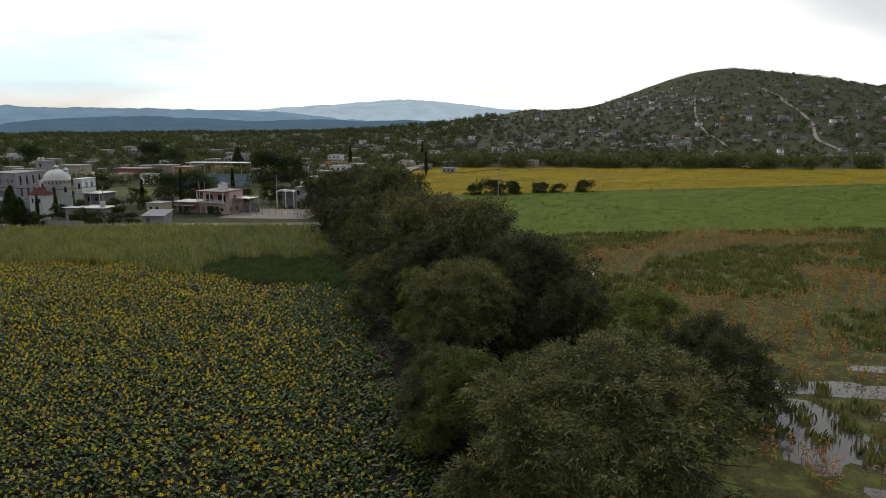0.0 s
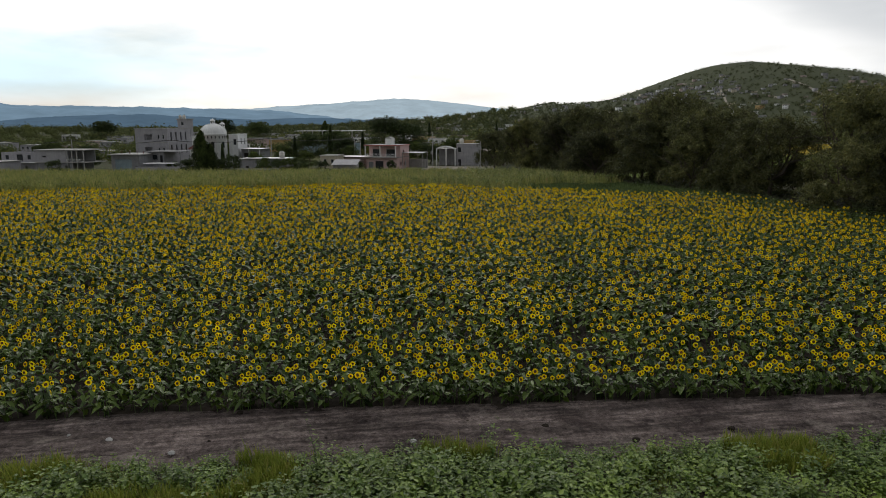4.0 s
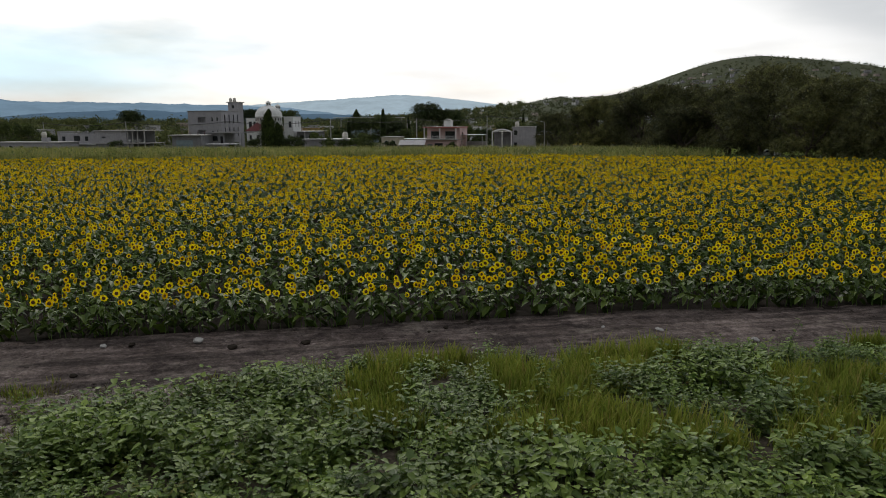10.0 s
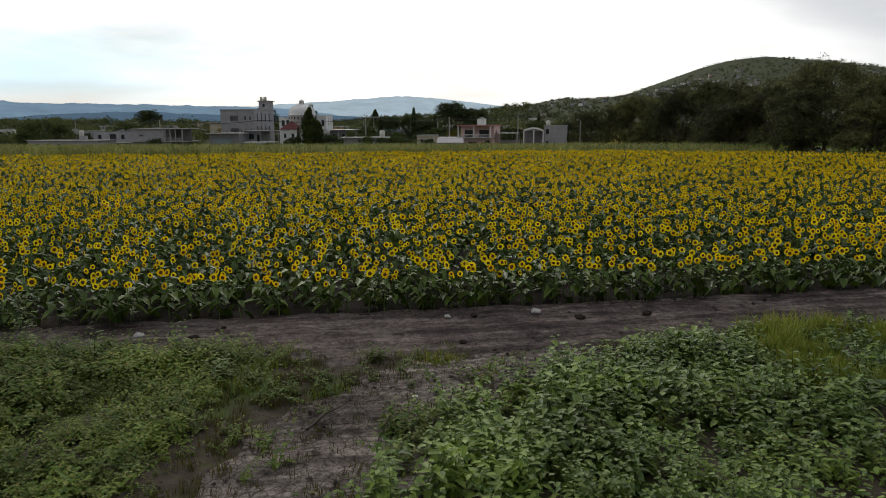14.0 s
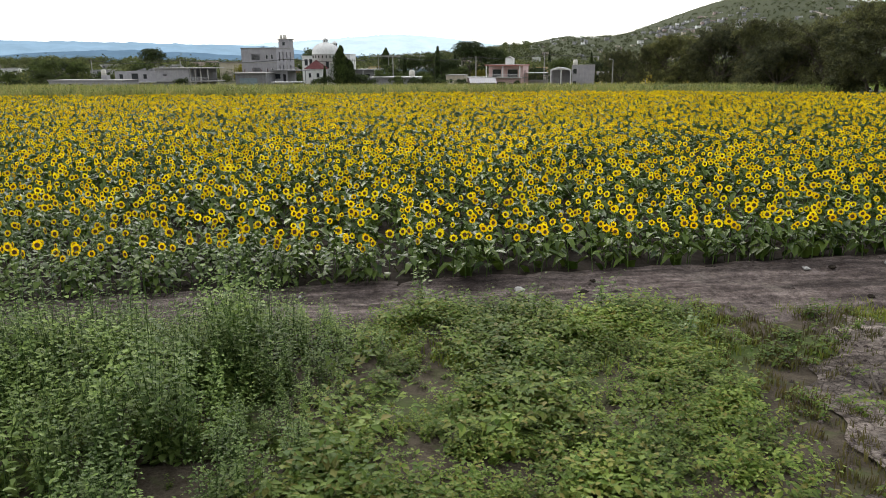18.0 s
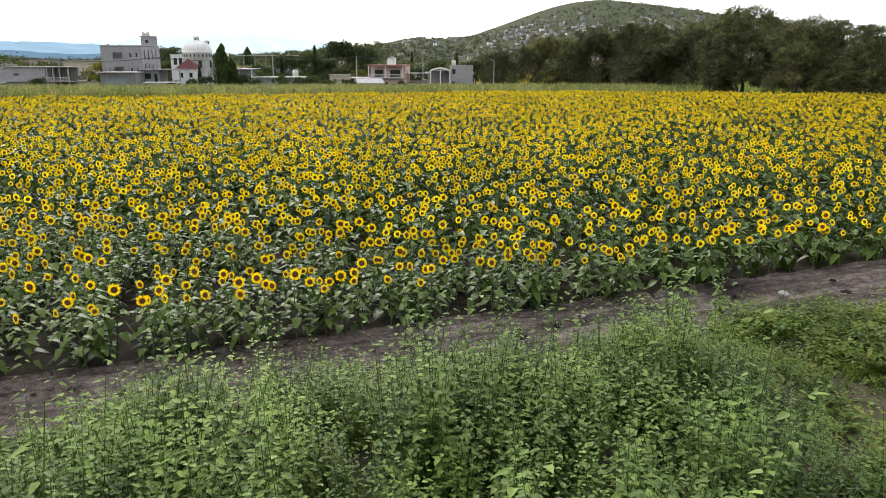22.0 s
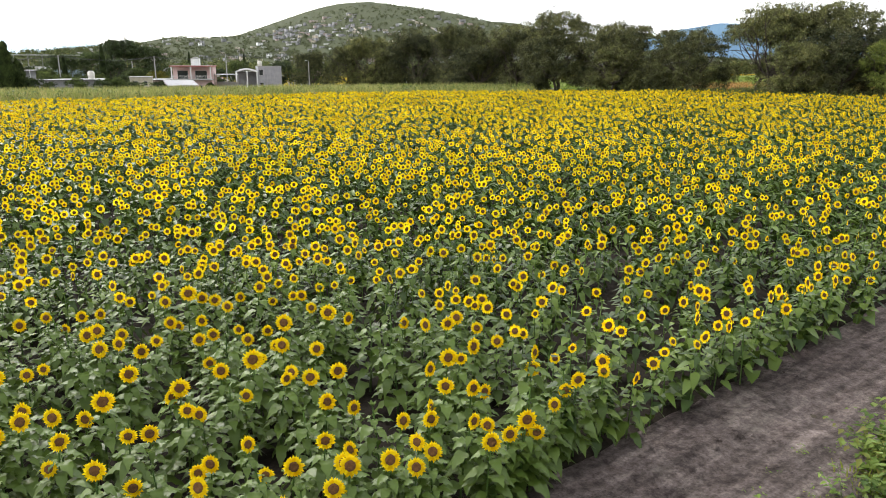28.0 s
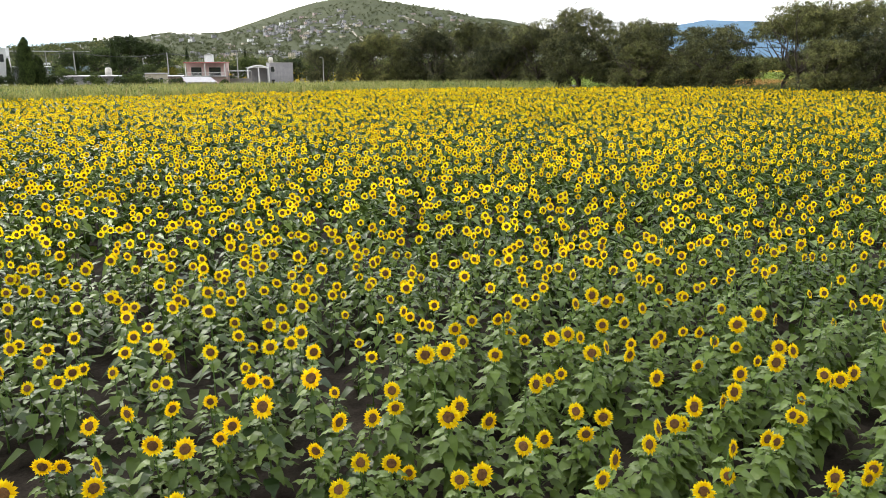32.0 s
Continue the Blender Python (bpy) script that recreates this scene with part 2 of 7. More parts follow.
def plain(name, a, b_, scale=1.5, rough=0.8, relief=0.15, metal=0.0, fine=14.0, streak=False):
    """Plaster, paint, concrete, wood: two scales of variation and fine relief."""
    m, t, b = nodes_of(name)
    base = ramp(t, noise_out(t, scale, 5), [(0.3, a), (0.7, b_)])
    f = noise_out(t, fine, 4)
    base = blend(t, 1.0, base, ramp(t, f, [(0.3, (0.82, 0.82, 0.82)), (0.65, (1.05, 1.05, 1.05))]), "MULTIPLY")
    if streak:
        s = noise_out(t, 2.2, 3, stretch=(1, 1, 0.12))
        base = blend(t, 1.0, base, ramp(t, s, [(0.3, (0.88, 0.875, 0.87)), (0.62, (1, 1, 1))]), "MULTIPLY")
    t.links.new(base, b.inputs["Base Color"])
    b.inputs["Roughness"].default_value, b.inputs["Metallic"].default_value = rough, metal
    if relief:
        bump(t, b, f, relief, 0.02)
    return m


def soil(name, dark, light, scale=0.35, tufts=None, drawn=False, cracked=False):
    m, t, b = nodes_of(name)
    n1, n2, n3 = noise_out(t, scale, 6), noise_out(t, 3.0, 5), noise_out(t, 22.0, 3)
    col = ramp(t, n1, [(0.3, dark), (0.72, light)])
    col = blend(t, 1.0, col, ramp(t, n2, [(0.3, (0.6, 0.58, 0.56)), (0.65, (1.15, 1.15, 1.15))]), "MULTIPLY")
    col = blend(t, 1.0, col, ramp(t, n3, [(0.35, (0.75, 0.74, 0.72)), (0.6, (1.08, 1.08, 1.08))]), "MULTIPLY")
    if drawn:
        # wheel-drawn streaks along the track, and damp patches
        ro = t.nodes.new("ShaderNodeMapping")
        ro.inputs["Rotation"].default_value = (0, 0, -math.atan(0.287))
        t.links.new(t.nodes.new("ShaderNodeTexCoord").outputs["Object"], ro.inputs[0])
        sc = t.nodes.new("ShaderNodeMapping")
        sc.inputs["Scale"].default_value = (0.16, 1.5, 1.0)
        t.links.new(ro.outputs[0], sc.inputs[0])
        for size, lo, hi in ((1.0, 0.55, 1.28), (3.4, 0.66, 1.22)):
            nz = t.nodes.new("ShaderNodeTexNoise")
            nz.inputs["Scale"].default_value, nz.inputs["Detail"].default_value = size, 5
            t.links.new(sc.outputs[0], nz.inputs["Vector"])
            col = blend(t, 1.0, col, ramp(t, nz.outputs["Fac"], [(0.36, (lo, lo, lo)), (0.62, (hi, hi, hi))]), "MULTIPLY")
        col = blend(t, ramp(t, noise_out(t, 0.9, 6, rough=0.7), [(0.55, (0, 0, 0)), (0.66, (0.85, 0.85, 0.85))]), col, (0.034, 0.026, 0.026))
        col = blend(t, ramp(t, noise_out(t, 0.42, 6, rough=0.7), [(0.56, (0, 0, 0)), (0.7, (0.6, 0.6, 0.6))]), col, (0.3, 0.26, 0.23))
        col = blend(t, 1.0, col, ramp(t, noise_out(t, 7.0, 6, rough=0.75), [(0.34, (0.5, 0.48, 0.48)), (0.6, (1.22, 1.22, 1.2))]), "MULTIPLY")
    if cracked:
        v = t.nodes.new("ShaderNodeTexVoronoi")
        v.feature = "DISTANCE_TO_EDGE"
        v.inputs["Scale"].default_value = 3.4
        t.links.new(t.nodes.new("ShaderNodeTexCoord").outputs["Object"], v.inputs["Vector"])
        col = blend(t, 1.0, col, ramp(t, v.outputs["Distance"], [(0.0, (0.38, 0.36, 0.35)), (0.06, (1, 1, 1))]), "MULTIPLY")
    if tufts:
        col = blend(t, ramp(t, noise_out(t, 0.55, 5), [(0.5, (0, 0, 0)), (0.62, (1, 1, 1))]), col, tufts)
    t.links.new(col, b.inputs["Base Color"])
    b.inputs["Roughness"].default_value, b.inputs["Specular IOR Level"].default_value = 0.95, 0.08
    bump(t, b, noise_out(t, 5.0, 8, rough=0.75) if drawn else n2, 1.0 if drawn else 0.6, 0.14 if drawn else 0.08)
    return m


M_PETAL = leafy("sunflower_petal", (0.83, 0.52, 0.003), (0.97, 0.75, 0.012), 0.7, 0.5, shine=0.06, apart=0.12)
M_DISC = plain("sunflower_disc", (0.075, 0.032, 0.008), (0.17, 0.075, 0.02), 30, 0.95, 0.5, fine=160)
M_STEM = leafy("green_stem", (0.06, 0.11, 0.03), (0.1, 0.17, 0.05), 0.6, 0.0)
M_SUNLEAF = leafy("sunflower_leaf", (0.018, 0.04, 0.006), (0.1, 0.152, 0.026), 0.42, 0.16, shine=0.27, apart=0.25)
M_WEED = leafy("weed_leaf", (0.07, 0.125, 0.028), (0.215, 0.3, 0.086), 0.5, 0.24, shine=0.2, bough=0.5, apart=0.3)
M_WEEDDARK = leafy("broad_weed_leaf", (0.058, 0.115, 0.018), (0.195, 0.28, 0.058), 0.44, 0.2, shine=0.28, bough=0.35, apart=0.3)
M_WEEDLOW = leafy("creeping_weed_leaf", (0.06, 0.115, 0.018), (0.18, 0.245, 0.055), 0.55, 0.25, (0.19, 0.17, 0.05), shine=0.16, bough=0.45, apart=0.3)
M_GRASS = leafy("grass_blade", (0.12, 0.17, 0.026), (0.26, 0.3, 0.06), 0.6, 0.32, (0.3, 0.26, 0.09))
M_WETWEED = leafy("wet_meadow_weed", (0.12, 0.15, 0.04), (0.25, 0.27, 0.085), 0.6, 0.3, (0.3, 0.24, 0.1))
M_PALEGRASS = leafy("pale_tall_grass", (0.16, 0.19, 0.06), (0.32, 0.33, 0.13), 0.7, 0.3, (0.36, 0.3, 0.16))
M_MAIZE = leafy("maize_leaf", (0.06, 0.11, 0.024), (0.16, 0.2, 0.05), 0.55, 0.3, (0.24, 0.2, 0.07))
M_DRYMAIZE = leafy("dry_maize_leaf", (0.17, 0.09, 0.035), (0.36, 0.2, 0.075), 0.8, 0.25, (0.2, 0.2, 0.06))
M_CROP = leafy("green_crop_leaf", (0.1, 0.15, 0.02), (0.18, 0.23, 0.035), 0.7, 0.25, shine=0.06)
M_YELLOWCROP = leafy("yellow_flowering_crop", (0.13, 0.14, 0.015), (0.42, 0.3, 0.015), 0.75, 0.3, (0.55, 0.36, 0.015), shine=0.06)
M_MESQ = leafy("mesquite_leaf", (0.068, 0.076, 0.038), (0.13, 0.138, 0.068), 0.6, 0.22, (0.165, 0.162, 0.075), shine=0.18, bough=0.8)
M_DARKTREE = leafy("dark_tree_leaf", (0.036, 0.054, 0.024), (0.072, 0.1, 0.042), 0.6, 0.17, shine=0.16, bough=0.7)
M_MIDTREE = leafy("village_tree_leaf", (0.05, 0.075, 0.025), (0.1, 0.13, 0.045), 0.6, 0.25, shine=0.14, bough=0.7)
M_YELTREE = leafy("yellowing_tree_leaf", (0.12, 0.13, 0.02), (0.24, 0.21, 0.035), 0.65, 0.25)
# these two leaf colours are lightened to carry the haze of distance
M_FARTREE = leafy("far_tree_leaf_hazed", (0.055, 0.074, 0.036), (0.12, 0.138, 0.062), 0.8, 0.2, (0.17, 0.165, 0.06), shine=0.06)
M_HILLTREE = leafy("hill_bush_leaf_hazed", (0.072, 0.086, 0.048), (0.125, 0.14, 0.076), 0.8, 0.22, shine=0.05)
M_BARK = plain("rough_bark", (0.045, 0.035, 0.027), (0.1, 0.08, 0.06), 3, 0.95, 0.7, fine=18)
M_GROUND = soil("bare_field_soil", (0.055, 0.045, 0.034), (0.11, 0.092, 0.068), 0.08, (0.07, 0.095, 0.03))
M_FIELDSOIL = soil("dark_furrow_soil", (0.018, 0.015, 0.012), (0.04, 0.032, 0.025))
M_ROAD = soil("damp_dirt_road", (0.072, 0.056, 0.054), (0.25, 0.207, 0.195), 0.33, None, True)
M_PATH = soil("pale_cracked_mud", (0.19, 0.16, 0.145), (0.42, 0.365, 0.335), 0.33, None, True, True)
M_HILLSOIL = soil("scrubby_hill_ground", (0.052, 0.062, 0.034), (0.088, 0.098, 0.052), 0.02, (0.06, 0.072, 0.038))
M_TOWNSOIL = soil("village_earth", (0.055, 0.06, 0.035), (0.11, 0.105, 0.065), 0.05, (0.05, 0.07, 0.03))
M_PLASTERWHITE = plain("white_painted_plaster", (0.78, 0.78, 0.77), (0.86, 0.86, 0.85), 0.8, 0.75, 0.1, streak=True)
M_GREYBLOCK = plain("grey_concrete_block", (0.32, 0.315, 0.335), (0.43, 0.42, 0.44), 0.7, 0.92, 0.3, streak=True)
M_GREYDARK = plain("bare_dark_block", (0.2, 0.2, 0.21), (0.3, 0.3, 0.31), 0.7, 0.92, 0.3, streak=True)
M_PINK = plain("faded_pink_paint", (0.62, 0.43, 0.41), (0.7, 0.51, 0.48), 0.8, 0.8, 0.12, streak=True)
M_RED = plain("red_painted_trim", (0.36, 0.1, 0.09), (0.46, 0.16, 0.14), 1.5, 0.7, 0.1)
M_LILAC = plain("pale_lilac_grey_render", (0.33, 0.32, 0.345), (0.41, 0.4, 0.42), 0.7, 0.9, 0.2, streak=True)
M_TERRA = plain("terracotta_roof", (0.1, 0.024, 0.026), (0.15, 0.04, 0.04), 2.5, 0.85, 0.4)
M_CREAM = plain("cream_plaster", (0.48, 0.42, 0.32), (0.6, 0.54, 0.43), 0.8, 0.85, 0.12, streak=True)
M_OCHRE = plain("ochre_plaster", (0.45, 0.3, 0.12), (0.55, 0.38, 0.17), 0.8, 0.85, 0.12, streak=True)
M_SALMON = plain("brick_pink_plaster", (0.42, 0.32, 0.3), (0.52, 0.42, 0.39), 0.8, 0.85, 0.15, streak=True)
M_CONC = plain("cast_concrete", (0.3, 0.29, 0.28), (0.43, 0.42, 0.4), 1.0, 0.9, 0.25)
M_TIN = plain("corrugated_metal_sheet", (0.45, 0.45, 0.46), (0.62, 0.62, 0.62), 1.2, 0.45, 0.1, 0.35)
M_BLUESHEET = plain("blue_grey_steps", (0.2, 0.27, 0.31), (0.32, 0.4, 0.43), 0.8, 0.8, 0.1)
# near-black colour stands for the shade inside windows, doorways and other openings
M_DARKHOLE = plain("painted_interior_shade", (0.02, 0.02, 0.022), (0.035, 0.035, 0.037), 2, 0.9, 0)
M_TANK = plain("black_plastic_tank", (0.02, 0.02, 0.02), (0.035, 0.035, 0.035), 2, 0.5, 0)
M_TANKPALE = plain("pale_plastic_tank", (0.55, 0.52, 0.46), (0.66, 0.63, 0.57), 2, 0.5, 0)
M_POLE = plain("concrete_pole", (0.32, 0.31, 0.3), (0.42, 0.41, 0.4), 3, 0.9, 0.2)
M_WIRE = plain("black_cable", (0.02, 0.02, 0.02), (0.03, 0.03, 0.03), 3, 0.6, 0)
M_STREET = plain("pale_dirt_street", (0.22, 0.19, 0.15), (0.34, 0.3, 0.25), 0.05, 0.95, 0.2)


def glass_pane():
    m, t, b = nodes_of("window_glass")
    b.inputs["Base Color"].default_value = (0.03, 0.035, 0.04, 1)
    b.inputs["Roughness"].default_value = 0.08
    return m


M_GLASS = glass_pane()


def still_water():
    m, t, b = nodes_of("still_flood_water")
    b.inputs["Base Color"].default_value = (0.09, 0.08, 0.065, 1)
    b.inputs["Roughness"].default_value = 0.06
    bump(t, b, noise_out(t, 1.2, 3), 0.08, 0.02)
    return m


M_WATER = still_water()


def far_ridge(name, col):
    """A ridge many kilometres off: the air's blue haze is painted in as emission."""
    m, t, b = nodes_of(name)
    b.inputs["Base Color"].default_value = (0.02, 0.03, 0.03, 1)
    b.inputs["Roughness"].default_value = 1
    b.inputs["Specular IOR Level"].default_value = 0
    # lighter and darker slope folds, drawn into the glow by noise
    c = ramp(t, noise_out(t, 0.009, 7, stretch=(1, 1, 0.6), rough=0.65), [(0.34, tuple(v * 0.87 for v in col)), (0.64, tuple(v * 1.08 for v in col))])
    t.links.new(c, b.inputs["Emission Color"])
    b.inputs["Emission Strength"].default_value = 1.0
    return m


# haze painted by distance: the farther the ridge, the paler its glow
M_RIDGE_A = far_ridge("near_ridge_haze_glow", (0.12, 0.2, 0.3))
M_RIDGE_B = far_ridge("middle_ridge_haze_glow", (0.28, 0.42, 0.57))
M_RIDGE_C = far_ridge("farthest_ridge_haze_glow", (0.64, 0.8, 0.92))


# ---- ground ----
def smooth_step(a, b, v):
    t = np.clip((np.asarray(v, float) - a) / (b - a), 0, 1)
    return t * t * (3 - 2 * t)


HILL_X = [-1400, -700, -420, -230, -127, -91, -44, 5, 70, 92, 165, 240, 290, 340, 404, 466, 515, 566, 600, 680, 800, 1000, 1500, 2600]
HILL_Z = [0, 3, 10, 25, 38, 44, 55, 53, 59, 63, 87, 110, 123, 130, 125, 118, 105, 94, 80, 62, 45, 22, 8, 5]



def ground_z(x, y):
    """Height of the land: level fields, a slight fall to the village, the hill behind it."""
    x, y = np.asarray(x, float), np.asarray(y, float)
    z = -2.6 * smooth_step(110, 235, y)
    crest = np.interp(x, HILL_X, HILL_Z)
    rise = smooth_step(640, 1570, y) * (1 - 0.8 * smooth_step(1560, 2700, y))
    rough = 2.5 * np.sin(x * 0.013 + 1) * np.sin(y * 0.011) + 1.5 * np.sin(x * 0.031 + y * 0.02)
    z = z + crest * rise + rough * rise
    left = 9 * np.exp(-(((x + 520) / 170) ** 2) - ((y - 620) / 200) ** 2)
    beyond = 130 * np.exp(-(((x - 1020) / 270) ** 2) - ((y - 2230) / 360) ** 2)
    return z + left + beyond


def edge_y(x):
    """The front edge of the sunflower field."""
    x = np.asarray(x, float)
    return 39.1 + 0.287 * (x + 48.3) - 0.105 * np.clip(x + 78, 0, None) + 0.02 * np.clip(x + 50, 0, None)


def right_edge(y):
    return -2.0 - 0.43 * (y - 50) + 0.8 * np.sin(np.asarray(y) * 0.4)


def far_edge(x):
    return np.interp(x, [-230, -149, -112, -92, -80, -60, -45, -34, -28], [102, 116, 127, 134, 133, 124, 120, 118, 112])


HEAR = [(x, y) for _, x, y, *_ in ROWS]


def near_path(P):
    """Distance in plan from the line that the visitor flies."""
    A = np.array(HEAR)
    d = np.full(len(P), 1e9)
    for a, b in zip(A[:-1], A[1:]):
        ab = b - a
        t = np.clip(((P - a) @ ab) / (ab @ ab + 1e-9), 0, 1)
        d = np.minimum(d, np.linalg.norm(P - (a + t[:, None] * ab), axis=1))
    return d


def build_ground():
    xs = np.unique(np.concatenate([np.linspace(-4200, -700, 24), np.linspace(-700, 900, 110), np.linspace(900, 1500, 16), np.linspace(1500, 4200, 20)]))
    ys = np.unique(np.concatenate([np.linspace(-1500, -20, 14), np.linspace(-20, 260, 30), np.linspace(260, 2700, 110), np.linspace(2700, 4600, 12)]))
    X, Y = np.meshgrid(xs, ys)
    V = np.stack([X, Y, ground_z(X, Y)], -1).reshape(-1, 3)
    V[:, 2] -= 0.02
    nx, ny = len(xs), len(ys)
    i, j = np.meshgrid(np.arange(nx - 1), np.arange(ny - 1))
    a = (j * nx + i).ravel()
    F = np.stack([a, a + 1, a + nx + 1, a + nx], -1)
    C = V[F].mean(1)
    MI = np.where((C[:, 1] > 560) & (C[:, 2] > 1.0), 2, np.where(C[:, 1] > 190, 1, 0))
    thing("ground", np_mesh("ground", V, F, [M_GROUND, M_TOWNSOIL, M_HILLSOIL], MI, True), "level farmland earth that runs to the foot of the hill", "ground", kind="structure")


def sheet(name, x0, x1, nx, lo, hi, ny, mat, label, lift=0.0, rut=None, kind="structure", category="ground"):
    """A strip of ground between two lines y = lo(x) and y = hi(x), with its own relief."""
    xs = np.linspace(x0, x1, nx)
    V = []
    for v in np.linspace(0, 1, ny):
        y = lo(xs) * (1 - v) + hi(xs) * v
        z = ground_z(xs, y) + lift
        if rut:
            z = z + rut(xs, y, v)
        V.append(np.stack([xs, y, z], -1))
    V = np.concatenate(V)
    i, j = np.meshgrid(np.arange(nx - 1), np.arange(ny - 1))
    a = (j * nx + i).ravel()
    return thing(name, np_mesh(name, V, np.stack([a, a + 1, a + nx + 1, a + nx], -1), [mat], smooth=True), label, category, kind=kind)


build_ground()
NZ = lambda x, y, s: np.array([noise.noise((a * s, b * s, 3.7)) for a, b in zip(x, y)])
sheet("field_soil", -230, 4, 120, lambda x: edge_y(x) - 0.5, lambda x: 135 + 0 * x, 30, M_FIELDSOIL, "dark soil under the sunflower rows", 0.012)


def road_rut(x, y, v):
    track = -0.05 * (np.exp(-(((v - 0.3) / 0.07) ** 2)) + np.exp(-(((v - 0.68) / 0.07) ** 2)))
    return 0.06 * NZ(x, y, 0.9) + 0.045 * NZ(x, y, 2.7) + track + 0.05 * (1 - abs(2 * v - 1)) - 0.09 * max(0.0, 1 - v * 6)


sheet("dirt_road", -190, 30, 900, lambda x: edge_y(x) - 5.2 + 0.3 * np.sin(x * 0.35) + 0.2 * np.sin(x * 1.1), lambda x: edge_y(x) + 0.15, 26, M_ROAD, "damp rutted dirt track along the sunflower field", 0.05, road_rut, category="dirt road")


# ---- plants ----
def blade(length, width, droop, fold=0.12, lod=0):
    """A heart-shaped leaf along +y from the origin, drooping towards its tip."""
    if lod >= 3:
        V = np.array([(0, 0, 0), (-width / 2, length * 0.42, fold * width - droop * 0.18), (0, length, -droop), (width / 2, length * 0.42, fold * width - droop * 0.18)])
        return V, np.array([(0, 3, 2), (0, 2, 1)])
    if lod == 2:
        h, d1, d2 = fold * width, droop * 0.06, droop * 0.42
        V = np.array([(0, 0, 0), (width / 2, length * 0.25, h - d1), (width * 0.38, length * 0.65, h * 0.6 - d2), (0, length, -droop), (-width * 0.38, length * 0.65, h * 0.6 - d2), (-width / 2, length * 0.25, h - d1)])
        return V, np.array([(0, 1, 2), (0, 2, 3), (0, 3, 4), (0, 4, 5)])
    if lod == 1:
        ys, w = np.array([0, 0.3, 0.68, 1.0]), np.array([0, 0.5, 0.36, 0]) * width
    else:
        ys, w = np.array([0, 0.14, 0.3, 0.46, 0.62, 0.8, 1.0]), np.array([0, 0.4, 0.5, 0.4, 0.4, 0.2, 0]) * width
    dz = -droop * ys**2
    m = len(ys)
    V = [(0, y * length, z) for y, z in zip(ys, dz)]
    for s in (-1, 1):
        V += [(s * w[k], (ys[k] - (0.07 if k % 2 == 0 else 0.02)) * length, dz[k] + fold * width * (1.0 if k % 2 else 0.35)) for k in range(1, m - 1)]
    F = []
    for s, o in ((0, m - 1), (1, 2 * m - 3)):
        e = [0] + [o + k for k in range(1, m - 1)] + [m - 1]
        for k in range(m - 1):
            for f in ((k, e[k], e[k + 1]), (k, e[k + 1], k + 1)):
                if len(set(f)) == 3:
                    F.append(f if s == 0 else f[::-1])
    return np.array(V, float), np.array(F)


def turned(V, yaw=0.0, pitch=0.0, at=(0, 0, 0)):
    """Pitch up about x, then turn round z, then move."""
    cp, sp, c, s = math.cos(pitch), math.sin(pitch), math.cos(yaw), math.sin(yaw)
    V = V @ np.array([(1, 0, 0), (0, cp, -sp), (0, sp, cp)]).T
    return V @ np.array([(c, -s, 0), (s, c, 0), (0, 0, 1)]).T + np.array(at)


